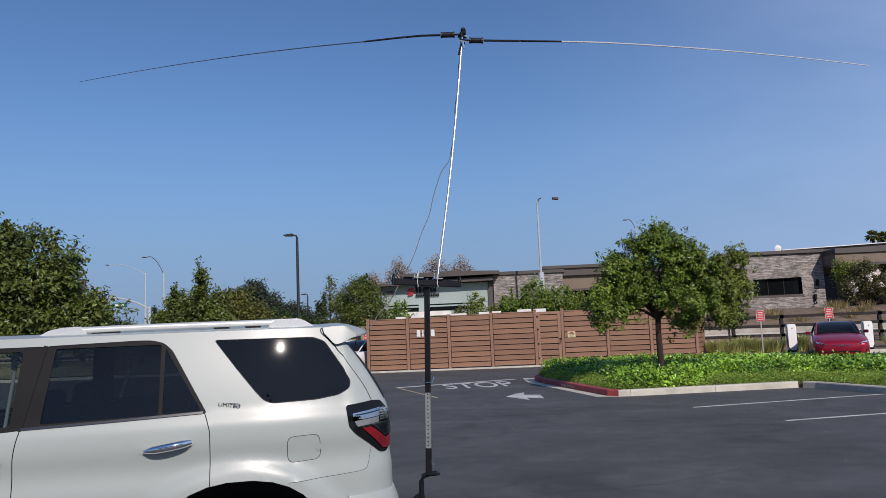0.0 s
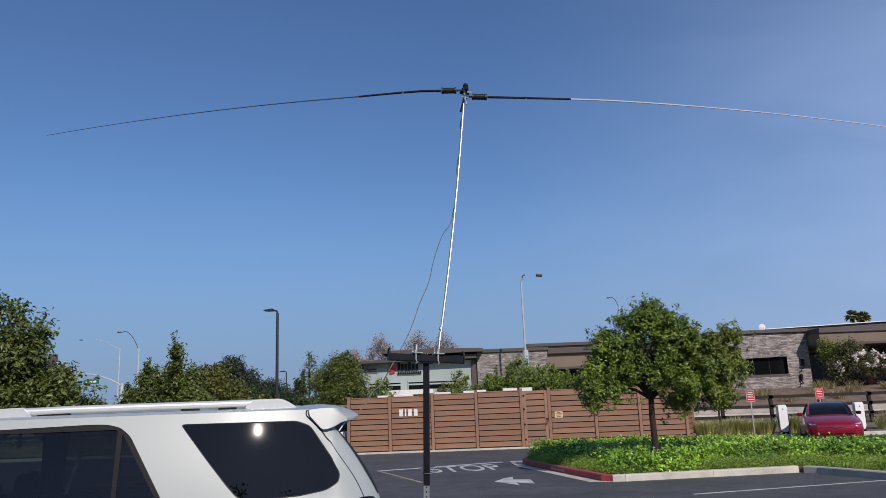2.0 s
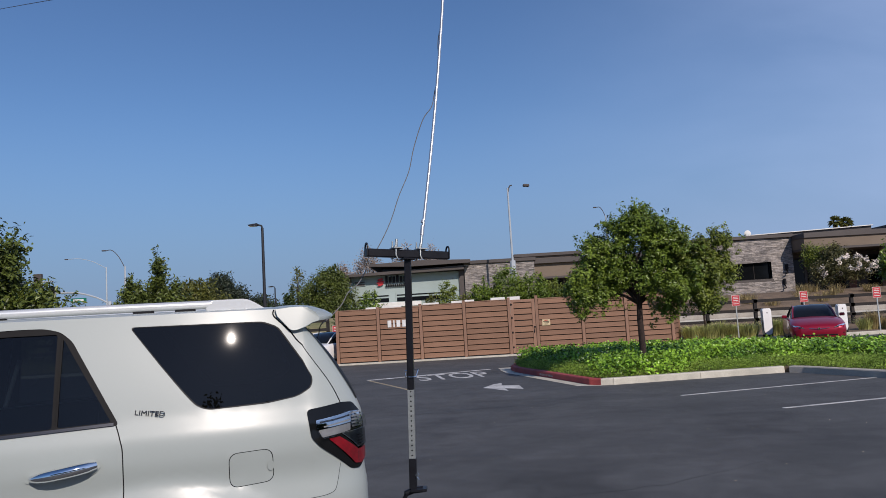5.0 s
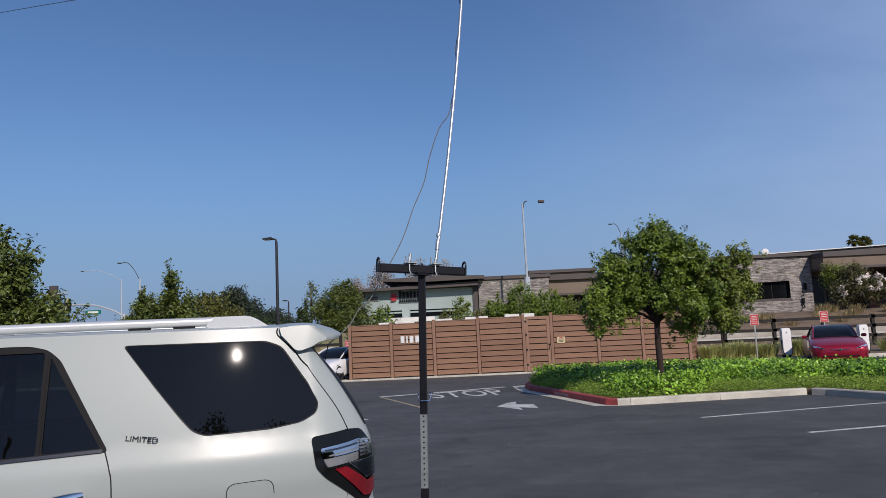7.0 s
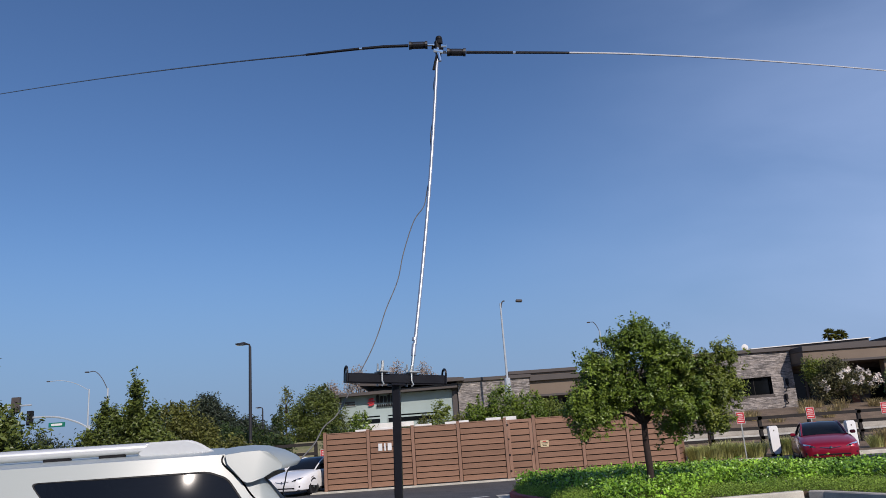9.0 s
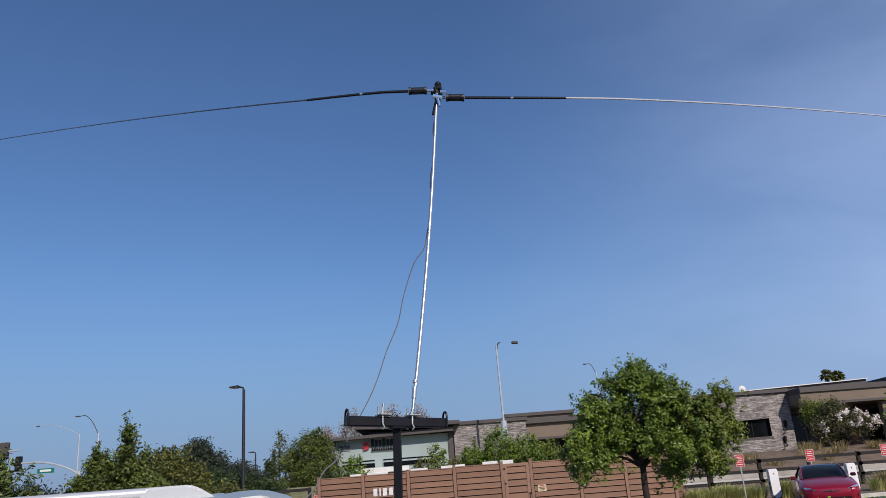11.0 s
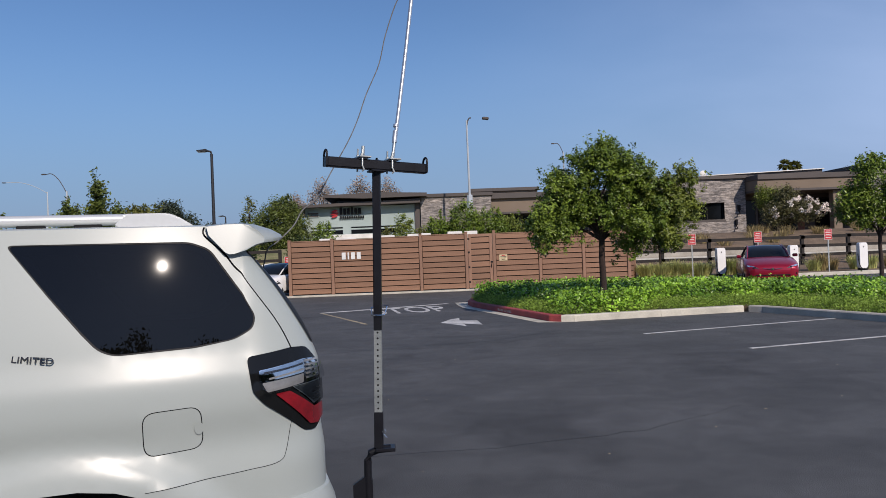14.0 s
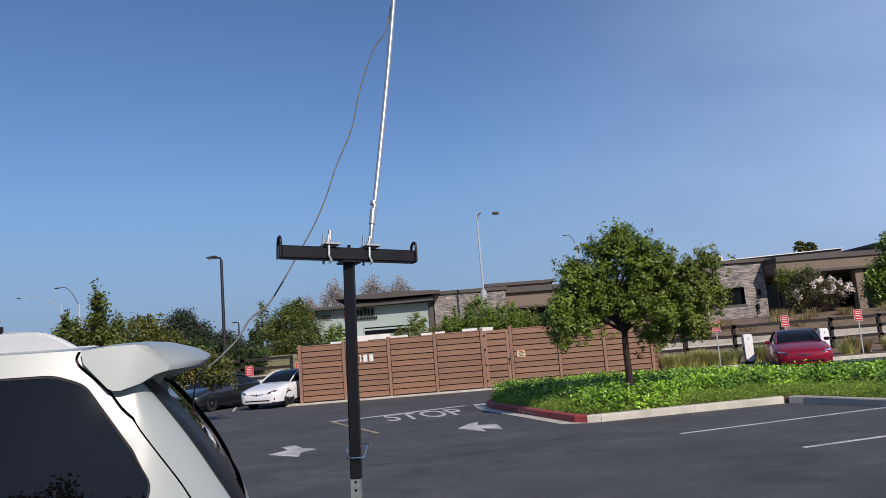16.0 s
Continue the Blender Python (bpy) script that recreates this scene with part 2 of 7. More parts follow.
M_BOARD = mat("composite_board", (0.255, 0.137, 0.082), (0.195, 0.103, 0.061), 3.0, 0.72, bump=0.12, bscale=70, fine=0.12, vary=0.13, stretch=(0.35, 4, 4))
M_POST = mat("composite_post", (0.275, 0.156, 0.102), (0.23, 0.128, 0.083), 3.0, 0.72, bump=0.1, bscale=70, fine=0.1, vary=0.06, stretch=(4, 4, 0.4))
# near-black, paints in the shade behind the open joints of fence and gate
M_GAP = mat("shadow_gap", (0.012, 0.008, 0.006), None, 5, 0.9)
M_RAIL = mat("dark_stained_wood", (0.024, 0.019, 0.017), (0.014, 0.012, 0.011), 4, 0.85, bump=0.3, bscale=60, fine=0.2)
M_WHITE_PLASTIC = mat("white_plastic", (0.82, 0.82, 0.81), (0.76, 0.76, 0.75), 2, 0.35, fine=0.03)
M_WHITE_PANEL = mat("white_coping", (0.78, 0.77, 0.73), (0.62, 0.6, 0.56), 1.5, 0.6, fine=0.08)
M_BLACK = mat("black_plastic", (0.018, 0.018, 0.02), (0.012, 0.012, 0.014), 8, 0.45, fine=0.15, bscale=200, spec=0.12)
M_RUBBER = mat("black_rubber", (0.02, 0.02, 0.021), None, 8, 0.8, bump=0.2, bscale=80)
M_POWDER = mat("black_powder_coat", (0.011, 0.012, 0.016), (0.008, 0.008, 0.011), 14, 0.34, bump=0.08, bscale=420, fine=0.2, spec=0.25)
M_GALV = mat("galvanised_steel", (0.52, 0.55, 0.54), (0.40, 0.43, 0.43), 20, 0.42, 0.85, bump=0.05, bscale=200)
M_ALU = mat("bright_aluminium", (0.50, 0.52, 0.55), (0.45, 0.47, 0.50), 12, 0.33, 0.7, fine=0.05)
M_CHROME = mat("chrome", (0.86, 0.87, 0.88), (0.8, 0.81, 0.82), 6, 0.06, 1.0, fine=0.02)
M_STEEL_DARK = mat("dark_pole_paint", (0.02, 0.02, 0.023), (0.015, 0.015, 0.017), 3, 0.45)
M_POLE = mat("grey_pole", (0.46, 0.50, 0.53), (0.40, 0.44, 0.47), 1.5, 0.5, 0.2)
M_SIGNRED = mat("sign_red", (0.52, 0.03, 0.035), (0.45, 0.03, 0.035), 3, 0.5, fine=0.05)
M_SIGNWHITE = mat("sign_white", (0.75, 0.75, 0.73), None, 4, 0.5, fine=0.04)
M_SIGNGREEN = mat("sign_green", (0.0, 0.16, 0.11), None, 3, 0.5)
M_TANSIGN = mat("tan_sign", (0.62, 0.5, 0.30), (0.5, 0.4, 0.24), 6, 0.6)
M_STONE = stone_mat()
M_SAGE = mat("sage_render", (0.34, 0.41, 0.395), (0.30, 0.365, 0.35), 0.6, 0.85, bump=0.1, bscale=40, fine=0.05)
M_BROWN = mat("brown_render", (0.20, 0.155, 0.115), (0.17, 0.13, 0.095), 0.5, 0.85, fine=0.06, bscale=30)
M_FASCIA = mat("dark_metal_fascia", (0.075, 0.062, 0.056), (0.06, 0.05, 0.046), 0.7, 0.6, fine=0.08, bscale=20)
M_DARKGLASS = mat("dark_window", (0.006, 0.007, 0.008), None, 2, 0.12, fine=0.02, spec=0.15)
M_BARK = mat("bark", (0.042, 0.025, 0.020), (0.022, 0.015, 0.013), 9, 0.95, bump=0.7, bscale=50, fine=0.3, stretch=(3, 3, 0.6))
M_LEAF = leaf_mat("glossy_leaf", (0.160, 0.225, 0.029), (0.070, 0.115, 0.016), 0.06, 0.30, 0.35)
M_LEAF_M = leaf_mat("mid_leaf", (0.115, 0.145, 0.028), (0.055, 0.076, 0.018), 0.08, 0.36, 0.4)
M_LEAF_RUST = leaf_mat("reddish_leaf", (0.13, 0.115, 0.045), (0.06, 0.068, 0.026), 0.15, 0.45, 0.45)
M_LEAF_L = leaf_mat("light_leaf", (0.180, 0.220, 0.034), (0.095, 0.128, 0.022), 0.14, 0.38, 0.35)
M_LEAF_D = leaf_mat("dark_leaf", (0.050, 0.080, 0.022), (0.028, 0.048, 0.014))
M_LEAF_FAR = leaf_mat("hazy_leaf", (0.060, 0.078, 0.046), (0.035, 0.048, 0.032))
M_LEAF_OL = leaf_mat("olive_leaf", (0.16, 0.165, 0.038), (0.08, 0.09, 0.022))
M_IVY = leaf_mat("ground_ivy", (0.29, 0.49, 0.050), (0.075, 0.17, 0.020), 0.12, 0.25, 0.65)
M_LOWGREEN = leaf_mat("low_groundcover", (0.27, 0.39, 0.055), (0.14, 0.23, 0.032), 0.25, 0.6)
M_DRYLEAF = leaf_mat("dry_blossom", (0.38, 0.31, 0.26), (0.24, 0.19, 0.155), 0.2, 0.8)
M_PETAL = leaf_mat("pale_blossom", (0.85, 0.80, 0.72), (0.74, 0.64, 0.58), 0.3, 0.7)
M_BLADE = leaf_mat("grass_blade", (0.62, 0.62, 0.26), (0.38, 0.42, 0.14), 0.3, 0.6)
M_BLADE_DRY = leaf_mat("straw_blade", (0.45, 0.36, 0.17), (0.28, 0.22, 0.10), 0.3, 0.7)
M_PEARL = mat("pearl_white_paint", (0.325, 0.362, 0.352), (0.316, 0.353, 0.343), 1.2, 0.5, 0.0, coat=0.5, fine=0.012, bscale=300, spec=0.3)
M_PEARL.node_tree.nodes["Principled BSDF"].inputs["Coat Roughness"].default_value = 0.30
M_RAILPAINT = mat("silver_rail", (0.72, 0.74, 0.74), (0.68, 0.70, 0.70), 3, 0.30, 0.45, coat=0.6, fine=0.02)
M_REDPAINT = mat("red_paint", (0.33, 0.006, 0.028), (0.30, 0.006, 0.026), 1, 0.32, 0.4, coat=0.5, fine=0.02)
M_WHITEPAINT = mat("white_paint", (0.80, 0.80, 0.80), (0.79, 0.79, 0.79), 1, 0.3, coat=1.0, fine=0.01)
M_BLACKPAINT = mat("black_paint", (0.012, 0.014, 0.018), None, 1, 0.3, coat=1.0, fine=0.02)
M_CARGLASS = mat("dark_car_glass", (0.008, 0.009, 0.010), None, 2, 0.03, fine=0.01, spec=0.25)
M_PRIVACY = pane_mat("privacy_glass", (0.020, 0.036, 0.062), 1.5, 0.0, 0.006)
M_DOORGLASS = pane_mat("dark_door_glass", (0.13, 0.155, 0.17), 1.5, 0.0, 0.004)
M_TINT = pane_mat("light_tint_glass", (0.5, 0.55, 0.52), 1.5, 0.0, 0.02)
M_LENS = pane_mat("clear_lens", (0.75, 0.77, 0.78), 1.5, 0.02)
M_LENS_SMOKE = pane_mat("smoked_lens", (0.32, 0.34, 0.35), 1.5, 0.02)
M_LENS_RED = mat("red_lens", (0.22, 0.004, 0.010), (0.13, 0.004, 0.008), 18, 0.08, coat=1.0)
M_SEAT = mat("dark_upholstery", (0.05, 0.048, 0.045), None, 8, 0.8)
M_HEADREST = mat("grey_leather", (0.16, 0.15, 0.14), None, 8, 0.6)
M_ROPE = mat("grey_cable", (0.16, 0.16, 0.16), (0.10, 0.10, 0.10), 40, 0.6)
M_DARKCHROME = mat("dark_chrome", (0.09, 0.09, 0.095), None, 6, 0.2, 0.8, fine=0.02)
M_SATIN = mat("satin_reflector", (0.50, 0.48, 0.47), (0.42, 0.41, 0.41), 20, 0.35, 0.5, fine=0.1)
# lit copy of the whip steel: the sun's glint is in its pale colour
M_WHIP_SUNLIT = mat("sunlit_whip", (0.85, 0.86, 0.87), None, 12, 0.35, 0.35, fine=0.05)
M_WHIP = mat("steel_whip", (0.42, 0.43, 0.45), None, 12, 0.22, 1.0, fine=0.05)
M_EMBLEM = mat("emblem_red", (0.5, 0.02, 0.03), None, 2, 0.5)
M_TRIM = mat("satin_black_trim", (0.010, 0.0105, 0.012), (0.008, 0.008, 0.009), 5, 0.5, fine=0.1, bscale=150, spec=0.10)
M_LOWWALL = mat("stained_low_wall", (0.40, 0.37, 0.32), (0.24, 0.22, 0.19), 1.2, 0.9, bump=0.2, bscale=30, fine=0.2)
M_DEBRIS = mat("dry_leaf_litter", (0.5, 0.42, 0.3), (0.3, 0.22, 0.13), 3, 0.9, vary=0.4, island=True)


# ---- mesh helpers ----
def obj(name, verts, faces, material, parent=None, label="", smooth=False):
    me = bpy.data.meshes.new(name)
    me.from_pydata([tuple(v) for v in verts], [], [tuple(f) for f in faces])
    me.materials.append(material)
    if smooth:
        me.polygons.foreach_set("use_smooth", [True] * len(me.polygons))
    me.update()
    ob = new(name, me)
    ob.parent = parent
    if label:
        tagged(ob, label)
    return ob


def part(name, bm, material, parent=None, label="", smooth=False):
    me = bpy.data.meshes.new(name)
    bmesh.ops.recalc_face_normals(bm, faces=bm.faces)
    bm.to_mesh(me)
    bm.free()
    me.materials.append(material)
    if smooth:
        me.polygons.foreach_set("use_smooth", [True] * len(me.polygons))
        me.set_sharp_from_angle(angle=radians(42))
    ob = new(name, me)
    ob.parent = parent
    if label:
        tagged(ob, label)
    return ob


def thing(name, m=None, label="", category="", group="", kind=""):
    ob = new(name)
    ob.empty_display_size = 0.1
    if m is not None:
        ob.matrix_world = m
    return tagged(ob, label, category, group, kind)


def box(bm, x0, x1, y0, y1, z0, z1, bevel=0.0, m=None, seg=1):
    g = bmesh.ops.create_cube(bm, size=1.0)
    vs = g["verts"]
    for v in vs:
        v.co = Vector((x0 + (v.co.x + 0.5) * (x1 - x0), y0 + (v.co.y + 0.5) * (y1 - y0), z0 + (v.co.z + 0.5) * (z1 - z0)))
    if bevel:
        es = list({e for v in vs for e in v.link_edges})
        r = bmesh.ops.bevel(bm, geom=es, offset=bevel, segments=seg, affect="EDGES", profile=0.5)
        vs = [v for v in r["verts"]] + [v for v in vs if v.is_valid]
    if m is not None:
        for v in set(vs):
            v.co = m @ v.co
    return vs


def bbox(*a, **k):
    bm = bmesh.new()
    box(bm, *a, **k)
    return bm


def tube(bm, pts, radii, n=8, cap=True, square=False):
    """A round tube through the points."""
    pts = [Vector(p) for p in pts]
    if not isinstance(radii, (list, tuple)):
        radii = [radii] * len(pts)
    rings = []
    ref = Vector((0.13, 0.27, 0.95)).normalized()
    for i, p in enumerate(pts):
        d = (pts[min(i + 1, len(pts) - 1)] - pts[max(i - 1, 0)]).normalized()
        if abs(d.dot(ref)) > 0.95:
            ref = Vector((0.95, 0.2, 0.1)).normalized()
        u = d.cross(ref).normalized()
        w = d.cross(u).normalized()
        rings.append([bm.verts.new(p + (u * math.cos(2 * math.pi * k / n) + w * math.sin(2 * math.pi * k / n)) * radii[i]) for k in range(n)])
    for a, b in zip(rings, rings[1:]):
        for k in range(n):
            bm.faces.new((a[k], a[(k + 1) % n], b[(k + 1) % n], b[k]))
    if cap:
        bm.faces.new(rings[0][::-1])
        bm.faces.new(rings[-1])


def tubes(*specs, n=8):
    bm = bmesh.new()
    for pts, r in specs:
        tube(bm, pts, r, n)
    return bm


def prism(bm, poly, y0, y1, axis="y"):
    """A polygon in the x-z plane pushed from y0 to y1 (or in x-y from z0 to z1)."""
    f = (lambda p, q: (p[0], q, p[1])) if axis == "y" else ((lambda p, q: (p[0], p[1], q)) if axis == "z" else (lambda p, q: (q, p[0], p[1])))
    a = [bm.verts.new(f(p, y0)) for p in poly]
    b = [bm.verts.new(f(p, y1)) for p in poly]
    bm.faces.new(a)
    bm.faces.new(b[::-1])
    for i in range(len(a)):
        j = (i + 1) % len(a)
        bm.faces.new((a[i], b[i], b[j], a[j]))


def prisms(*args, **k):
    bm = bmesh.new()
    prism(bm, *args, **k)
    return bm


def inside(x, y, poly):
    c = False
    for (x0, y0), (x1, y1) in zip(poly, poly[1:] + poly[:1]):
        if (y0 > y) != (y1 > y) and x < (x1 - x0) * (y - y0) / (y1 - y0) + x0:
            c = not c
    return c


def rounded(poly, r=0.02, n=4):
    """The polygon with its corners rounded."""
    out = []
    k = len(poly)
    for i in range(k):
        p, a, b = Vector(poly[i]), Vector(poly[i - 1]), Vector(poly[(i + 1) % k])
        da, db = a - p, b - p
        q = min(r, da.length * 0.45, db.length * 0.45)
        s, e = p + da.normalized() * q, p + db.normalized() * q
        for j in range(n + 1):
            t = j / n
            out.append(tuple(s * (1 - t) ** 2 + p * 2 * t * (1 - t) + e * t * t))
    return out


def resample(poly, step):
    out = []
    for a, b in zip(poly, poly[1:] + poly[:1]):
        d = math.dist(a, b)
        if d < 1e-5:
            continue
        k = max(1, int(math.ceil(d / step)))
        out += [(a[0] + (b[0] - a[0]) * i / k, a[1] + (b[1] - a[1]) * i / k) for i in range(k)]
    return out


def inside_many(P, poly):
    """Which of the points P lie in the polygon."""
    a = np.asarray(poly, float)
    b = np.roll(a, -1, axis=0)
    x, y = P[:, :1], P[:, 1:2]
    cross = (a[None, :, 1] > y) != (b[None, :, 1] > y)
    dy = np.where(b[:, 1] == a[:, 1], 1e-12, b[:, 1] - a[:, 1])
    hitx = (b[:, 0] - a[:, 0])[None] * (y - a[None, :, 1]) / dy[None] + a[None, :, 0]
    return ((cross & (x < hitx)).sum(1) % 2) == 1


def sheet(outer, holes, step, place):
    """A triangulated sheet with holes, in two dimensions, then laid on a surface by place(u, v)."""
    from mathutils.geometry import delaunay_2d_cdt
    loops = [resample(outer, step)] + [resample(h, step) for h in holes]
    vs, es = [], []
    for lp in loops:
        k0 = len(vs)
        vs += [Vector(p) for p in lp]
        es += [(k0 + i, k0 + (i + 1) % len(lp)) for i in range(len(lp))]
    edge = np.array([tuple(v) for v in vs])
    gx, gy = np.meshgrid(np.arange(edge[:, 0].min() + step / 2, edge[:, 0].max(), step), np.arange(edge[:, 1].min() + step / 2, edge[:, 1].max(), step))
    gy = gy + (np.arange(gx.shape[1]) % 2)[None] * step / 2
    G = np.stack([gx.ravel(), gy.ravel()], 1)
    if len(G):
        ok = inside_many(G, loops[0])
        for h in loops[1:]:
            ok &= ~inside_many(G, h)
        G = G[ok]
    for p in G:
        if np.min((edge[:, 0] - p[0]) ** 2 + (edge[:, 1] - p[1]) ** 2) > (0.5 * step) ** 2:
            vs.append(Vector((float(p[0]), float(p[1]))))
    rv, _, rf, *_ = delaunay_2d_cdt(vs, es, [], 0, 1e-5)
    C = np.array([[sum(rv[i].x for i in f) / 3, sum(rv[i].y for i in f) / 3] for f in rf])
    ok = inside_many(C, loops[0])
    for h in loops[1:]:
        ok &= ~inside_many(C, h)
    def tall(f):
        a, b, c = (rv[i] for i in f)
        return abs((b - a).cross(c - a)) > 0.0004 * max((b - a).length, (c - b).length, (a - c).length)

    return [place(v.x, v.y) for v in rv], [tuple(f) for f, k in zip(rf, ok) if k and tall(f)]


def letters(text, size, parent, name, material, m, extrude=0.002, offset=0.0, label=""):
    cu = bpy.data.curves.new(name, "FONT")
    cu.body, cu.size, cu.extrude, cu.offset, cu.align_x = text, size, extrude, offset, "CENTER"
    tmp = bpy.data.objects.new(name + "_tmp", cu)
    me = bpy.data.meshes.new_from_object(tmp)
    bpy.data.objects.remove(tmp)
    me.name = name
    me.materials.clear()
    me.materials.append(material)
    ob = new(name, me)
    ob.parent = parent
    ob.matrix_basis = m
    return tagged(ob, label) if label else ob


# ---- ground, kerbs and markings ----
def smooth01(t):
    t = min(1.0, max(0.0, t))
    return t * t * (3 - 2 * t)


def verge_z(x, y):
    """Height of the planted verge, which climbs behind the lot."""
    return 0.13 + 2.15 * smooth01((y - 38.5) / 15.0)


def grid_sheet(name, xs, ys, zf, material, label, category):
    vs = [(x, y, zf(x, y)) for y in ys for x in xs]
    n = len(xs)
    fs = [(j * n + i, j * n + i + 1, (j + 1) * n + i + 1, (j + 1) * n + i) for j in range(len(ys) - 1) for i in range(n - 1)]
    return tagged(obj(name, vs, fs, material, smooth=True), label, category, kind="structure")


grid_sheet("ground", [-900, -200, -60, -20, 0, 20, 60, 200, 900], [-900, -200, -40, 0, 20, 40, 100, 900], lambda x, y: 0.0, M_ASPHALT, "dark grey worn asphalt of a parking lot", "ground")
YS = [40.2, 42, 44, 46, 48, 50, 52, 54, 60, 80, 140, 300, 800]
grid_sheet("verge_left", [-800, -200, -80, -40, -20, -6, 8.85], YS, verge_z, M_DRYGRASS, "dry grassy verge rising behind the lot", "verge")
grid_sheet("verge_right", [8.85, 14, 20, 30, 50, 100, 300, 800], [35.86, 37, 38.5, *YS], verge_z, M_SOIL, "bare brown planting soil rising behind the chargers", "verge")


def offset_line(pts, d):
    out = []
    for i, p in enumerate(pts):
        a = Vector(pts[max(i - 1, 0)])
        b = Vector(pts[min(i + 1, len(pts) - 1)])
        p = Vector(p)
        d1 = (p - a).normalized() if (p - a).length > 1e-6 else (b - p).normalized()
        d2 = (b - p).normalized() if (b - p).length > 1e-6 else d1
        n1, n2 = Vector((-d1.y, d1.x)), Vector((-d2.y, d2.x))
        n = (n1 + n2).normalized()
        out.append(p + n * d / max(0.4, n.dot(n1)))
    return out


def kerb(name, pts, material, label, width=0.16, height=0.15, piece=2.4):
    """Kerb stones along a line; the planting lies to the line's left."""
    root = thing(name, None, label, "kerb", kind="structure")
    dense = []
    for a, b in zip(pts, pts[1:]):
        k = max(1, round(math.dist(a, b) / piece))
        dense += [(Vector(a) + (Vector(b) - Vector(a)) * i / k) for i in range(k)]
    dense.append(Vector(pts[-1]))
    inn, top0 = offset_line(dense, width), offset_line(dense, 0.02)
    for i in range(len(dense) - 1):
        bm = bmesh.new()
        rows = []
        for j, s in ((i, 0.004), (i + 1, -0.004)):
            d = (dense[i + 1] - dense[i]).normalized() * s
            o, t, w = dense[j] + d, top0[j] + d, inn[j] + d
            rows.append([bm.verts.new((o.x, o.y, 0.0)), bm.verts.new((o.x * 0.75 + t.x * 0.25, o.y * 0.75 + t.y * 0.25, height - 0.025)), bm.verts.new((t.x, t.y, height - 0.004)),
                         bm.verts.new(((t.x + w.x) / 2, (t.y + w.y) / 2, height)), bm.verts.new((w.x, w.y, height)), bm.verts.new((w.x, w.y, 0.0))])
        a, b = rows
        for k in range(6):
            bm.faces.new((a[k], a[(k + 1) % 6], b[(k + 1) % 6], b[k]))
        bm.faces.new(a)
        bm.faces.new(b[::-1])
        part("kerb_stone", bm, material, root)
    return root


K_RED = [(1.55, 28.6), (0.95, 27.9), (0.72, 26.6), (0.78, 25.6), (2.0, 20.35), (2.22, 20.12)]
K_WHITE = [(2.22, 20.12), (2.5, 20.08), (6.55, 20.66)]
K_DARK = [(6.62, 20.6), (6.8, 20.3), (7.75, 17.4), (9.2, 13.0), (11.2, 7.0)]
red_kerb = kerb("red_kerb", K_RED, M_REDKERB, "dull red painted concrete kerb with worn white lettering")
kerb("white_kerb", K_WHITE, M_CONCRETE, "pale weathered concrete kerb of the planted island")
kerb("dark_kerb", K_DARK, M_CONC_DARK, "grey dusty concrete kerb at the head of the parking bays")
kerb("far_kerb", [(9.0, 35.7), (60, 35.7)], M_CONCRETE, "pale concrete kerb in front of the chargers", piece=3.0)
kerb("left_kerb", [(-60, 40.05), (-6.1, 40.05)], M_CONCRETE, "pale concrete kerb behind the parked cars", piece=6.0)
# pale gutter along the red kerb
gut_in = [Vector(p) for p in K_RED[1:]]
gut_out = offset_line(gut_in, -0.30)
gut_out[0] = gut_in[0] + Vector((-0.55, -0.1))
gut_out[-1] = gut_in[-1] + Vector((0.0, -0.12))
gv = [(p.x, p.y, 0.006) for p in gut_in] + [(p.x, p.y, 0.006) for p in gut_out]
k_ = len(gut_in)
tagged(obj("gutter", gv, [(i, i + 1, k_ + i + 1, k_ + i) for i in range(k_ - 1)], M_CONCRETE), "pale concrete gutter strip along the red kerb", "gutter", kind="structure")


def kerb_words(text, a, b, size):
    a, b = Vector(a), Vector(b)
    d = (b - a).normalized()
    mid = (a + b) / 2
    n = Vector((d.y, -d.x))
    m = Matrix(((d.x, 0, n.x, mid.x + n.x * 0.006), (d.y, 0, n.y, mid.y + n.y * 0.006), (0, 1, 0, 0.038), (0, 0, 0, 1)))
    return letters(text, size, red_kerb, "lettering", M_ROADPAINT, m, 0.001)


kerb_words("FIRE LANE - NO PARKING", (1.12, 24.15), (1.62, 22.0), 0.085)


def stripe(name, a, b, width, material, label, z=0.004, category="road marking"):
    a, b = Vector(a), Vector(b)
    d = (b - a).normalized()
    n = Vector((-d.y, d.x)) * width / 2
    bm = bmesh.new()
    prism(bm, [tuple(a - n), tuple(b - n), tuple(b + n), tuple(a + n)], z - 0.003, z, "z")
    return tagged(part(name, bm, material), label, category, kind="structure")


stripe("bay_line", (3.15, 17.30), (7.55, 18.52), 0.085, M_ROADPAINT, "white painted bay line on asphalt")
stripe("bay_line", (3.98, 14.88), (8.5, 16.05), 0.085, M_ROADPAINT, "white painted bay line on asphalt")
stripe("stop_bar", (-3.62, 25.75), (0.15, 27.65), 0.22, M_ROADPAINT, "white painted stop bar across the lane")
stripe("lane_line", (-3.6, 25.7), (-2.1, 21.6), 0.09, M_TANPAINT, "faded yellowish lane line on asphalt")
stripe("bay_line_far", (-9.3, 38.5), (-8.55, 34.9), 0.10, M_ROADPAINT, "white painted bay line between two parked cars")


# arrows, each as its own painted outline
def painted(name, pts, label):
    return tagged(part(name, prisms(pts, 0.001, 0.004, "z"), M_ROADPAINT), label, "road marking", kind="structure")


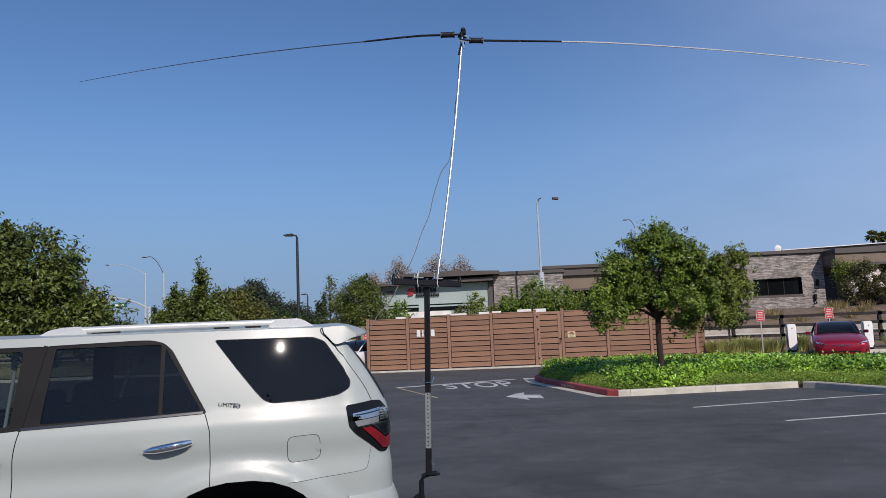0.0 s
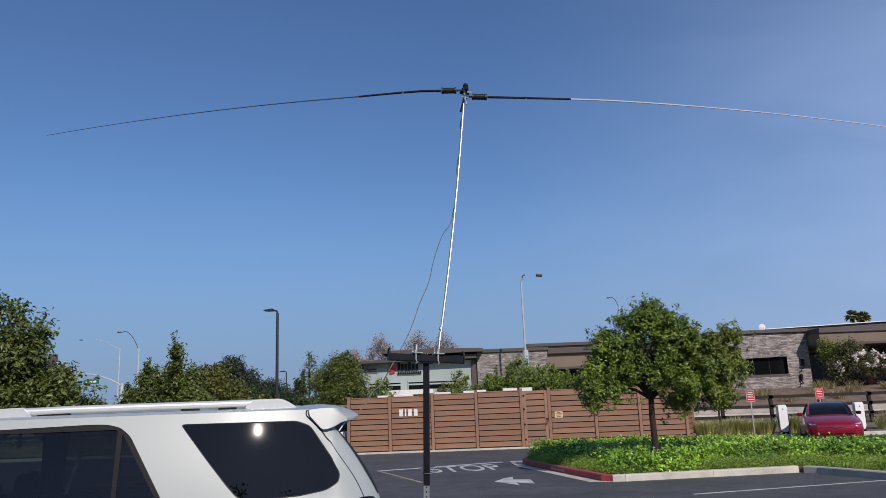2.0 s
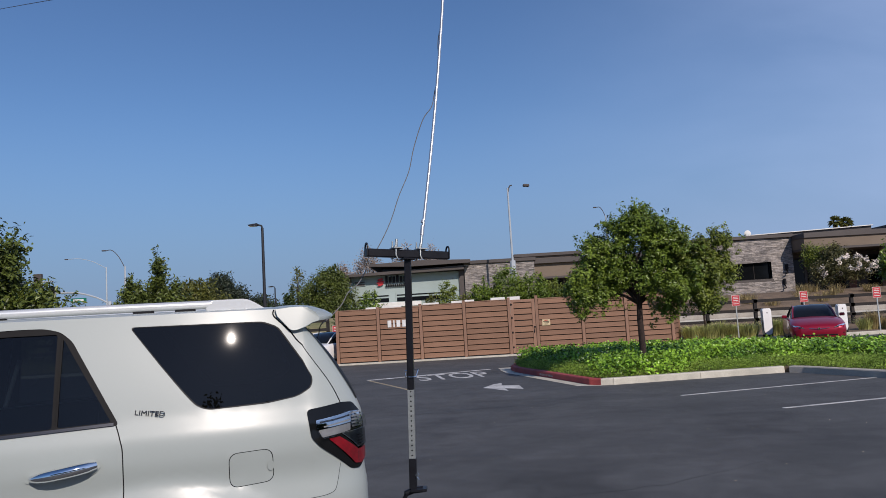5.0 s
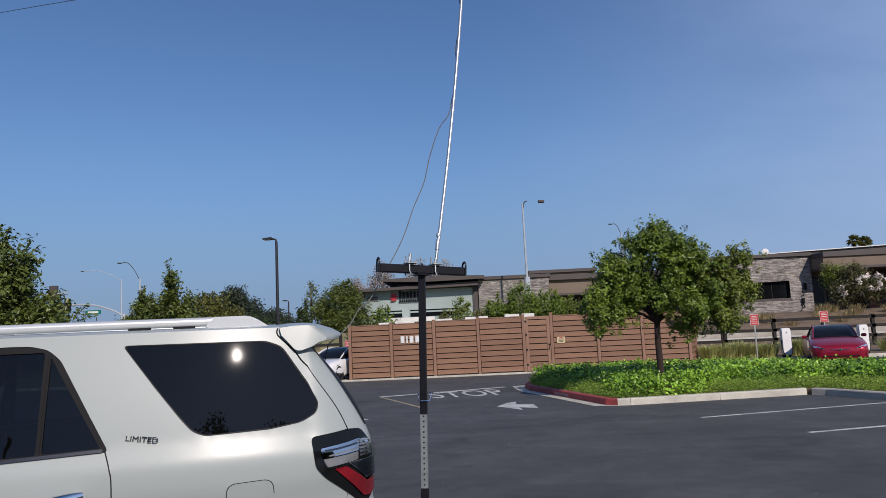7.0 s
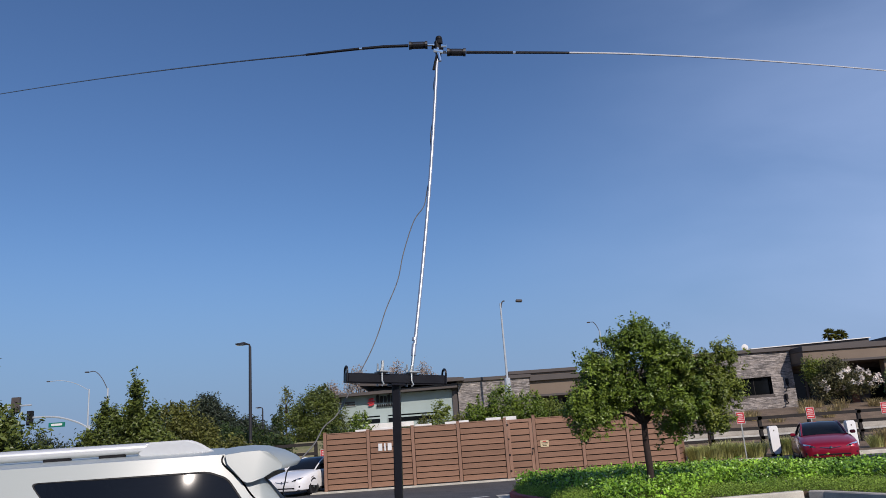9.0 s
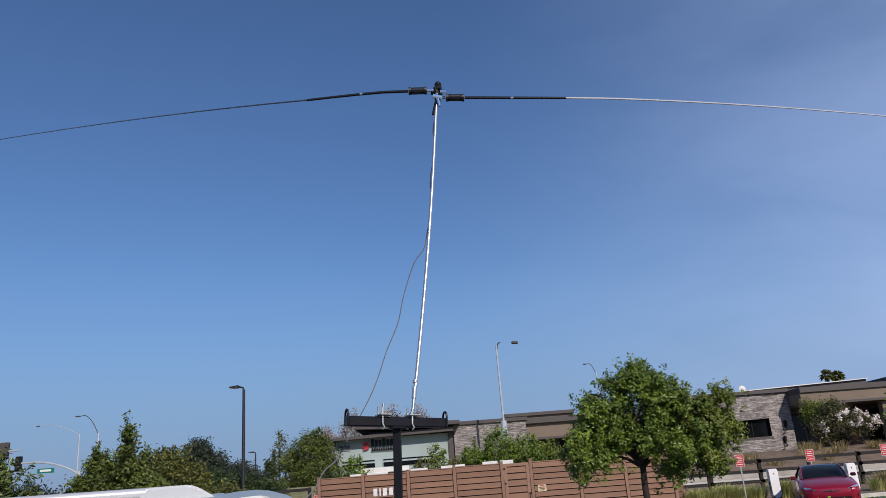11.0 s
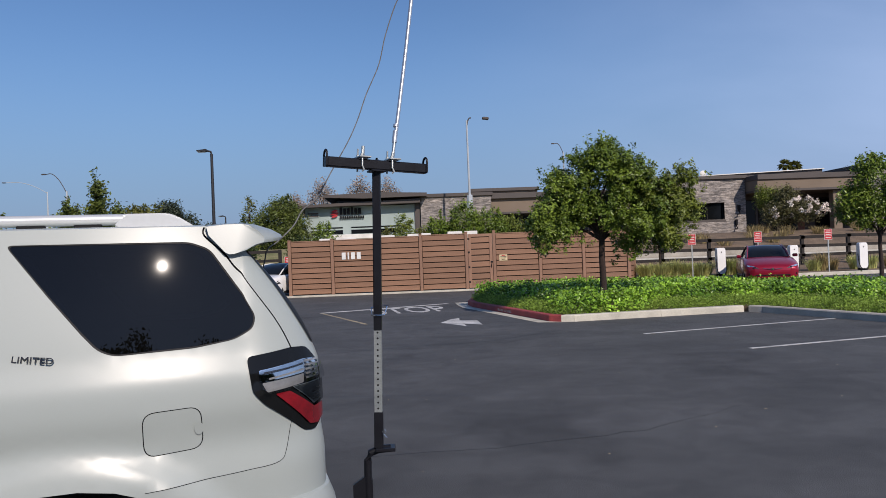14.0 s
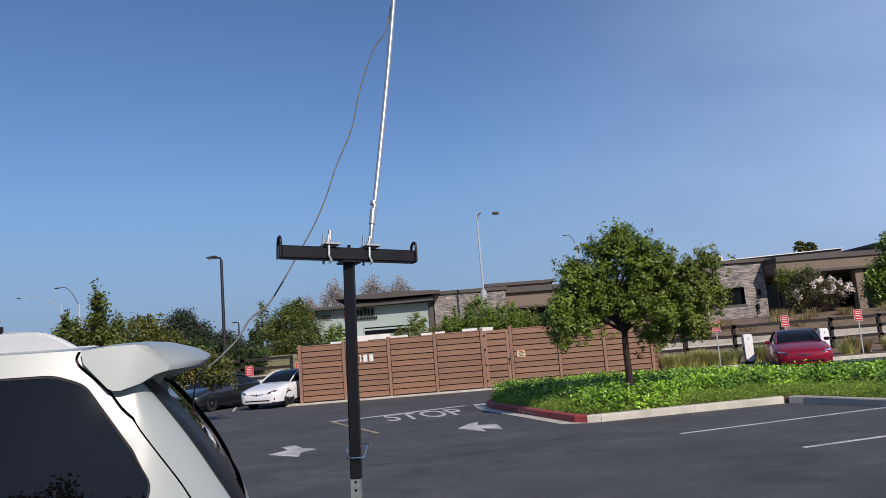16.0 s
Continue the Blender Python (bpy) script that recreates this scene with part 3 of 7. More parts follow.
painted("lane_arrow", [(-0.36, 21.15), (-0.08, 21.95), (0.14, 22.2), (0.10, 21.55), (0.50, 21.35), (0.52, 20.35), (0.12, 20.75), (0.16, 20.1)], "white painted lane arrow, worn at its edges")
painted("lane_arrow", [(-3.16, 19.55), (-3.5, 19.95), (-3.72, 20.5), (-3.98, 20.35), (-3.74, 19.75), (-4.02, 19.25), (-3.34, 18.55), (-3.4, 19.2)], "white painted lane arrow, pointing the other way")
stop = letters("STOP", 2.75, None, "stop_lettering", M_ROADPAINT, Matrix(), 0.0015, 0.02)
tagged(stop, "white painted word STOP on asphalt", "road marking", kind="structure")
# the word lies aslant: x along the bar, y along the lane
stop.matrix_basis = Matrix(((0.32, -0.075, 0, -0.95), (0.066, 1.12, 0, 24.55), (0, 0, 1, 0.0035), (0, 0, 0, 1)))

# litter and cracks on the asphalt
rng = np.random.default_rng(5)
lv, lf = [], []
for i in range(170):
    x, y = rng.uniform(-4, 9), rng.uniform(6.5, 24)
    if x > 1.6 and y > 19.5 or x > 6.3 + (20 - y) * 0.3:
        continue
    s, a = rng.uniform(0.006, 0.018), rng.uniform(0, 6.28)
    for k, (u, v, h) in enumerate(((1, 0, .2), (0, .5, .7), (-1, 0, .2), (0, -.5, .5))):
        lv.append((x + s * (u * math.cos(a) - v * math.sin(a)), y + s * (u * math.sin(a) + v * math.cos(a)), 0.004 + h * s * 0.6))
    b0 = len(lv) - 4
    lf += [(b0, b0 + 1, b0 + 3), (b0 + 1, b0 + 2, b0 + 3)]
tagged(obj("leaf_litter", lv, lf, M_DEBRIS), "scattered pale dry leaves and grit on the asphalt", "litter", kind="stuff")
M_CRACK = mat("sealed_crack", (0.017, 0.017, 0.019), (0.024, 0.024, 0.026), 3, 0.6)


def crack(pts, w=0.02):
    bm = bmesh.new()
    r = random.Random(len(pts) + int(pts[0][0] * 10))
    dense = []
    for a, b in zip(pts, pts[1:]):
        k = int(math.dist(a, b) / 0.22) + 1
        dense += [(a[0] + (b[0] - a[0]) * i / k + r.uniform(-.025, .025), a[1] + (b[1] - a[1]) * i / k + r.uniform(-.025, .025)) for i in range(k)]
    off = offset_line(dense, w)
    vs = [(bm.verts.new((p[0], p[1], 0.002)), bm.verts.new((q.x, q.y, 0.002))) for p, q in zip(dense, off)]
    for a, b in zip(vs, vs[1:]):
        bm.faces.new((a[0], b[0], b[1], a[1]))
    return tagged(part("asphalt_crack", bm, M_CRACK), "dark sealed crack in the asphalt", "crack", kind="structure")


crack([(-1.6, 9.9), (-0.4, 9.95), (0.9, 10.3), (2.3, 11.2)], 0.006)
crack([(-3.0, 16.2), (-1.5, 16.8), (0.3, 17.2), (2.0, 18.6)], 0.03)
crack([(-0.6, 18.8), (0.6, 19.6), (1.3, 20.4)], 0.03)

# ---- the fenced enclosure ----
POSTS = [(-5.90, 2.36), (-4.15, 2.37), (-2.34, 2.41), (-0.48, 2.44), (1.43, 2.46), (2.60, 2.48), (4.53, 2.41), (6.38, 2.37), (8.30, 2.34)]
FY = 35.2
tagged(part("enclosure_base", bbox(-6.5, 9.5, 34.92, 36.2, 0.0, 0.075, 0.012), M_CONCRETE), "pale concrete footing strip under the fence", "footing", kind="structure")
fence = thing("slatted_fence", pose(0, FY, 0), "tall fence of reddish-brown composite boards between square posts", "fence")


def board_mesh(name, length, h=0.19):
    """A board whose lower edge stands a little proud, so that it shades the joint below."""
    bm = bmesh.new()
    prism(bm, [(-0.004, h), (-0.006, h - 0.006), (-0.020, 0.004), (-0.018, 0.0), (0.012, 0.0), (0.012, h)], 0, length, "x")
    me = bpy.data.meshes.new(name)
    bmesh.ops.recalc_face_normals(bm, faces=bm.faces)
    bm.to_mesh(me)
    bm.free()
    me.materials.append(M_BOARD)
    return me


def piece(name, me, m, parent):
    ob = new(name, me)
    ob.parent = parent
    ob.matrix_basis = m
    return ob


def panel(parent, a, b, z0, z1, count=10):
    a, b = Vector(a), Vector(b)
    L = (b - a).length - 0.165
    ang = math.degrees(math.atan2(b.y - a.y, b.x - a.x))
    d = (b - a).normalized()
    o = a + d * 0.0825
    pitch = (z1 - z0) / count
    me = board_mesh("board", L, pitch - 0.036)
    for i in range(count):
        piece("board", me, pose(o.x, o.y, z0 + i * pitch + 0.022, 0, 0, ang), parent)
    # added dark sheet behind the boards: the gaps' shade as colour
    bk = part("gap_shade", bbox(-0.02, L + 0.02, 0.055, 0.07, z0, z1), M_GAP, parent)
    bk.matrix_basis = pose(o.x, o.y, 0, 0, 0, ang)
    cap = part("top_rail", bbox(-0.018, L + 0.018, -0.022, 0.022, z1, z1 + 0.035, 0.004), M_POST, parent)
    cap.matrix_basis = pose(o.x, o.y, 0, 0, 0, ang)
    return d


def post(parent, x, y, top, ang=0):
    bm = bmesh.new()
    box(bm, -0.062, 0.062, -0.062, 0.062, 0.075, top - 0.02, 0.006)
    box(bm, -0.07, 0.07, -0.07, 0.07, top - 0.02, top + 0.012, 0.008)
    p = part("post", bm, M_POST, parent)
    p.matrix_basis = pose(x, y, 0, 0, 0, ang)


for x, t in POSTS:
    post(fence, x, 0, t)
for i in range(8):
    if i == 4:
        continue
    (xa, ta), (xb, tb) = POSTS[i], POSTS[i + 1]
    panel(fence, (xa, 0), (xb, 0), 0.10, min(ta, tb) - 0.075)
# side return
RET = [(8.30, 0.0), (9.15, 2.0)]
panel(fence, RET[0], RET[1], 0.10, 2.24)
post(fence, RET[1][0], RET[1][1], 2.33, 66)
panel(fence, RET[1], (9.5, 3.2), 0.10, 2.24)
post(fence, 9.5, 3.2, 2.33, 66)
panel(fence, (-4.65, 3.0), (-5.9, 0.0), 0.10, 2.24)
# gate
gate = thing("slatted_gate", pose(1.43, FY, 0), "narrow board gate in a frame, closed, with black hinges", "gate")
gw, g0, g1 = 1.17, 0.11, 2.36
part("stile", bbox(0.075, 0.20, -0.03, 0.03, g0, g1, 0.004), M_POST, gate)
part("stile", bbox(gw - 0.20, gw - 0.075, -0.03, 0.03, g0, g1, 0.004), M_POST, gate)
part("rail", bbox(0.2, gw - 0.2, -0.03, 0.03, g0, g0 + 0.11, 0.004), M_POST, gate)
part("rail", bbox(0.2, gw - 0.2, -0.03, 0.03, g1 - 0.12, g1, 0.004), M_POST, gate)
gm = board_mesh("board", gw - 0.4, 0.208)
for i in range(8):
    piece("board", gm, pose(0.2, 0.005, g0 + 0.12 + i * 0.2525), gate)
# shade between the gate boards, painted on a dark sheet
part("gap_shade", bbox(0.2, gw - 0.2, 0.02, 0.035, g0, g1), M_GAP, gate)
for z in (0.36, 0.98, 1.60, 2.16):
    bm = bmesh.new()
    box(bm, 0.03, 0.14, -0.045, -0.028, z - 0.035, z + 0.035, 0.004)
    tube(bm, [(0.07, -0.045, z - 0.05), (0.07, -0.045, z + 0.05)], 0.014, 8)
    part("hinge", bm, M_BLACK, gate)
bm = bmesh.new()
box(bm, gw - 0.16, gw - 0.03, -0.05, -0.03, 1.14, 1.20, 0.004)
tube(bm, [(gw - 0.12, -0.045, 1.12), (gw - 0.14, -0.09, 1.02), (gw - 0.15, -0.045, 0.93)], 0.012, 6)
part("latch", bm, M_BLACK, gate)
# numbers on the fence, as plain bars
number = thing("fence_number", pose(-3.75, FY - 0.028, 1.50), "row of four white number plates on the fence boards", "number plate")
for i, (x, w) in enumerate(((0.0, 0.16), (0.24, 0.06), (0.38, 0.16), (0.62, 0.16))):
    part("bar", bbox(x, x + w, -0.012, 0.0, 0, 0.29, 0.01), M_SIGNWHITE, number)
# small tan notice
notice = thing("notice", pose(2.80, FY - 0.03, 1.20), "small tan notice plate with unreadable dark print", "sign")
part("plate", bbox(0, 0.34, -0.006, 0, 0, 0.26, 0.002), M_TANSIGN, notice)
for x0, x1, z0, z1 in ((0.10, 0.24, 0.20, 0.235), (0.04, 0.30, 0.15, 0.175), (0.07, 0.29, 0.10, 0.12), (0.10, 0.26, 0.045, 0.07)):
    part("print", bbox(x0, x1, -0.009, -0.006, z0, z1), M_EMBLEM if z0 > 0.19 else M_RAIL, notice)
# white wall coping that shows over the boards
wall_in = thing("inner_wall", pose(0, 36.05, 0), "white-capped wall inside the enclosure, just showing over the fence", "wall")
part("wall", bbox(-5.6, 8.0, 0.0, 0.2, 0.0, 2.2), M_CONC_DARK, wall_in)
for x0, x1, z in ((-4.75, -4.2, 2.41), (-4.05, -3.2, 2.43), (-2.25, -1.55, 2.46), (-1.0, -0.5, 2.48), (-0.42, 0.0, 2.49), (0.72, 1.35, 2.52), (1.45, 2.0, 2.52)):
    part("coping", bbox(x0, x1, -0.05, 0.25, 2.2, z, 0.01), M_WHITE_PANEL, wall_in)


# ---- buildings behind ----
BY = 60.0
bank = thing("sage_building", pose(0, BY, 0), "low sage-green building with dark overhanging roof and a shop sign", "building")
part("wall", bbox(-8.45, -0.16, 0.0, 11.0, 1.5, 5.35), M_SAGE, bank)
part("corner_pier", bbox(-0.30, 0.12, -0.12, 0.4, 1.5, 5.5), M_FASCIA, bank)
bm = bmesh.new()
prism(bm, [(-9.3, 5.30), (-9.3, 5.47), (0.10, 5.72), (0.10, 5.42)], -0.9, 11.5)
part("roof", bm, M_FASCIA, bank)
bm = bmesh.new()
prism(bm, [(-6.95, 5.98), (-6.95, 6.14), (-3.0, 6.24), (0.6, 6.10), (0.6, 5.86), (-4.0, 5.82)], -1.3, 9.0)
part("upper_roof", bm, M_FASCIA, bank)
part("clerestory", bbox(-6.1, 0.1, 0.3, 8.0, 5.4, 5.9), M_DARKGLASS, bank)
for x0, x1 in ((-8.1, -5.6), (-5.15, -1.3)):
    w = part("window", bbox(x0, x1, -0.05, 0.0, 3.30, 3.98, 0.01), M_SAGE, bank)
    part("pane", bbox(x0 + 0.08, x1 - 0.08, -0.06, -0.05, 3.32, 3.62), M_DARKGLASS, w)
    part("pane", bbox(x0 + 0.08, x1 - 0.08, -0.06, -0.05, 3.74, 3.84), M_DARKGLASS, w)
part("canopy", bbox(-6.6, -3.2, -1.2, -0.0, 2.9, 3.25, 0.03), M_WHITE_PANEL, bank)
tag_ = part("small_sign", bbox(-8.25, -7.4, -0.08, -0.0, 4.62, 5.02), M_SAGE, bank)
for z in (4.66, 4.84):
    part("print", bbox(-8.2, -7.45, -0.1, -0.08, z, z + 0.12), M_FASCIA, tag_)
shop_sign = thing("shop_sign", pose(0, BY - 0.1, 0), "dark raised shop lettering beside a round red emblem", "sign")
bm = bmesh.new()
for k in range(3):
    a = radians(25)
    prism(bm, [(-6.25 + (0.30 - 0.05 * abs(k - 1)) * math.cos(t) * (1 if k == 1 else .9), 4.84 + (k - 1) * 0.19 + 0.085 * math.sin(t) + 0.05 * math.cos(t)) for t in np.linspace(0, 6.28, 14)[:-1]], -0.08, 0.0)
part("emblem", bm, M_EMBLEM, shop_sign)
for i in range(6):
    part("letter_shape", bbox(-5.88 + i * 0.275, -5.88 + i * 0.275 + 0.20, -0.07, 0, 4.74, 5.22 + (0.08 if i in (0, 3) else 0), 0.03), M_BLACK, shop_sign)
for i in range(11):
    part("letter_shape", bbox(-5.85 + i * 0.165, -5.85 + i * 0.165 + 0.12, -0.07, 0, 4.45, 4.65), M_BLACK, shop_sign)

stone_b = thing("stone_building", pose(0, BY, 0), "long low building of ledge stone with brown bands and dark parapets", "building")
part("stone_wall", bbox(0.14, 5.42, -0.3, 10, 1.5, 5.80), M_STONE, stone_b, "grey-brown stacked ledge stone")
part("parapet", bbox(0.02, 5.55, -0.45, 10.2, 5.80, 6.06, 0.02), M_FASCIA, stone_b)
part("raised_wall", bbox(4.18, 9.2, 1.2, 10, 5.2, 6.20), M_BROWN, stone_b)
part("raised_parapet", bbox(4.05, 9.3, 1.0, 10.2, 6.20, 6.45, 0.02), M_FASCIA, stone_b)
part("band_wall", bbox(5.42, 19.0, 0.2, 10, 4.55, 5.55), M_BROWN, stone_b)
part("eave", bbox(5.42, 19.0, -0.1, 10, 5.55, 5.95, 0.02), M_FASCIA, stone_b)
part("eave", bbox(5.42, 19.0, 0.05, 0.6, 4.38, 4.55, 0.02), M_FASCIA, stone_b)
part("recess", bbox(5.42, 19.0, 1.2, 10, 1.5, 4.5), M_FASCIA, stone_b)
for x in np.arange(5.8, 18.5, 2.1):
    w = part("window", bbox(x, x + 1.9, 1.12, 1.2, 2.2, 4.3, 0.01), M_RAIL, stone_b)
    for k in range(2):
        part("pane", bbox(x + 0.06 + k * 0.92, x + 0.92 + k * 0.92, 1.10, 1.118, 2.3, 4.2), M_DARKGLASS, w)
# stone block with the wide window
vs, fs = sheet([(17.5, 1.5), (24.85, 1.5), (24.85, 6.42), (17.5, 6.36)], [[(19.6, 3.33), (23.2, 3.38), (23.2, 4.66), (19.6, 4.6)]], 0.8, lambda u, v: (u, -0.25, v))
obj("stone_wall", vs, fs, M_STONE, stone_b, "grey-brown stacked ledge stone")
part("wall_core", bbox(17.5, 24.85, 0.35, 10, 1.5, 6.35), M_FASCIA, stone_b)
part("wall_end", bbox(24.6, 24.86, -0.24, 2.2, 1.5, 6.4), M_STONE, stone_b)
part("reveal", bbox(19.5, 23.3, -0.26, 0.34, 3.18, 3.36, 0.01), M_FASCIA, stone_b)
w = part("window", bbox(19.6, 23.2, 0.1, 0.16, 3.36, 4.64), M_RAIL, stone_b)
for k in range(3):
    part("pane", bbox(19.66 + k * 1.18, 20.78 + k * 1.18, 0.08, 0.1, 3.42, 4.58), M_DARKGLASS, w)
part("parapet", bbox(17.4, 24.95, -0.45, 10.2, 6.42, 6.68, 0.02), M_FASCIA, stone_b)
bm = bmesh.new()
prism(bm, [(22.6, 6.5), (22.6, 6.84), (31.9, 7.10), (31.9, 6.5)], 1.4, 10)
part("raised_parapet", bm, M_FASCIA, stone_b)
bm = bmesh.new()
prism(bm, [(22.5, 6.842), (22.5, 6.90), (31.95, 7.16), (31.95, 7.102)], 1.2, 10.1)
part("white_flashing", bm, M_WHITE_PANEL, stone_b)
# deep brown canopy over the entrance
part("canopy_band", bbox(24.9, 32.75, -2.2, 9, 5.40, 6.12), M_BROWN, stone_b)
part("canopy_cap", bbox(24.85, 32.8, -2.35, 9.1, 6.12, 6.50, 0.02), M_FASCIA, stone_b)
part("canopy_soffit", bbox(24.9, 32.75, -2.3, 9, 5.22, 5.40, 0.02), M_FASCIA, stone_b)
part("entrance_wall", bbox(24.9, 33.0, 2.0, 9, 1.5, 5.2), M_FASCIA, stone_b)
for x in (25.2, 26.9, 28.6, 31.5):
    w = part("window", bbox(x, x + 1.45, 1.9, 2.0, 2.3, 4.9, 0.01), M_RAIL, stone_b)
    part("pane", bbox(x + 0.07, x + 1.38, 1.88, 1.9, 2.4, 4.8), M_DARKGLASS, w)
part("column", bbox(30.75, 31.4, -1.9, -1.3, 1.5, 5.2, 0.03), M_BROWN, stone_b)
part("door", bbox(29.6, 30.6, 1.9, 2.0, 2.2, 4.6, 0.02), mat("rust_door", (0.20, 0.07, 0.045), None, 2, 0.6), stone_b)
part("stone_pylon", bbox(33.0, 38.0, -2.4, 9, 1.5, 6.75), M_STONE, stone_b)
part("pylon_cap", bbox(32.85, 38.2, -2.6, 9.2, 6.75, 7.05, 0.02), M_FASCIA, stone_b)
for px, pz in ((24.2, 4.0), (23.95, 2.9)):
    bm = bmesh.new()
    box(bm, px, px + 0.16, -0.5, -0.25, pz, pz + 0.42, 0.03)
    tube(bm, [(px + 0.08, -0.3, pz), (px + 0.08, -0.55, pz - 0.25), (px - 0.1, -0.6, pz - 0.3)], 0.05, 6)
    part("wall_light", bm, M_BLACK, stone_b)
dish = thing("satellite_dish", pose(22.1, BY + 1.0, 6.68), "small white satellite dish on the parapet", "dish")
bm = bmesh.new()
rings = []
for j in range(5):
    r = 0.26 * j / 4
    rings.append([bm.verts.new((r * math.cos(t), -0.2 + 0.7 * r * r, 0.30 + r * math.sin(t))) for t in np.linspace(0, 6.283, 17)[:-1]] if j else [bm.verts.new((0, -0.2, 0.30))])
for k in range(16):
    bm.faces.new((rings[0][0], rings[1][k], rings[1][(k + 1) % 16]))
    for j in range(1, 4):
        bm.faces.new((rings[j][k], rings[j + 1][k], rings[j + 1][(k + 1) % 16], rings[j][(k + 1) % 16]))
part("reflector", bm, M_WHITE_PANEL, dish, smooth=True)
part("arm", tubes(([(0, 0.0, 0.0), (0, 0, 0.28), (0, -0.18, 0.30)], 0.025), ([(0, -0.2, 0.1), (0, -0.45, 0.26)], 0.012)), M_GALV, dish)


# ---- plants ----
def leaf_cloud(centres, size, rng, per=10, spread=0.14, up=0.25, wide=0.45, out=None, bias=(0.0, -0.3, 0.6)):
    """Folded leaves round twig ends, turned outwards from their tuft where it is given: vertices and faces."""
    c = np.repeat(centres, per, axis=0)
    n = len(c)
    p = c + rng.normal(0, spread, (n, 3))
    nn = rng.normal(0, 0.62, (n, 3)) + np.array(bias)
    o = np.zeros((n, 3)) if out is None else np.repeat(out, per, axis=0)
    nn += o * 0.75
    nn /= np.linalg.norm(nn, axis=1)[:, None]
    d = rng.normal(0, 0.8, (n, 3)) + np.array([0, 0, up]) + o * 0.7
    d -= nn * (d * nn).sum(1)[:, None]
    d /= np.linalg.norm(d, axis=1)[:, None]
    q = np.cross(nn, d)
    s = size * rng.uniform(0.65, 1.3, (n, 1))
    a, b = p - d * s * 0.5, p + d * s * 0.5
    l, r = p + q * s * wide / 2 + nn * s * 0.10, p - q * s * wide / 2 + nn * s * 0.10
    vs = np.stack([a, l, b, r], 1).reshape(-1, 3)
    k = np.arange(n) * 4
    fs = np.concatenate([np.stack([k, k + 1, k + 2], 1), np.stack([k, k + 2, k + 3], 1)])
    return vs, fs


def leaf_object(name, vs, fs, material, parent=None, label=""):
    me = bpy.data.meshes.new(name)
    me.vertices.add(len(vs))
    me.vertices.foreach_set("co", np.asarray(vs, dtype=np.float32).ravel())
    me.loops.add(len(fs) * 3)
    me.loops.foreach_set("vertex_index", np.asarray(fs, dtype=np.int32).ravel())
    me.polygons.add(len(fs))
    me.polygons.foreach_set("loop_start", np.arange(len(fs), dtype=np.int32) * 3)
    me.materials.append(material)
    me.update(calc_edges=True)
    ob = new(name, me)
    ob.parent = parent
    return tagged(ob, label) if label else ob


def crown_points(blobs, n, rng, hollow=0.45):
    """Twig ends inside lobes (centre, radii), thickest near the rim, with gaps."""
    vol = np.array([b[3] * b[4] * b[5] for b in blobs]) ** 0.75
    pick = rng.choice(len(blobs), n, p=vol / vol.sum())
    b = np.array(blobs)[pick]
    d = rng.normal(0, 1, (n, 3))
    d /= np.linalg.norm(d, axis=1)[:, None]
    rr = hollow + (1 - hollow) * rng.uniform(0, 1, n) ** 0.6
    lump = 1 + 0.20 * np.sin(5 * d[:, 0] + 3 * b[:, 0] + 4 * d[:, 2]) * np.cos(4 * d[:, 1] + 2 * d[:, 2] + b[:, 1])
    return b[:, :3] + d * b[:, 3:6] * (rr * lump)[:, None]


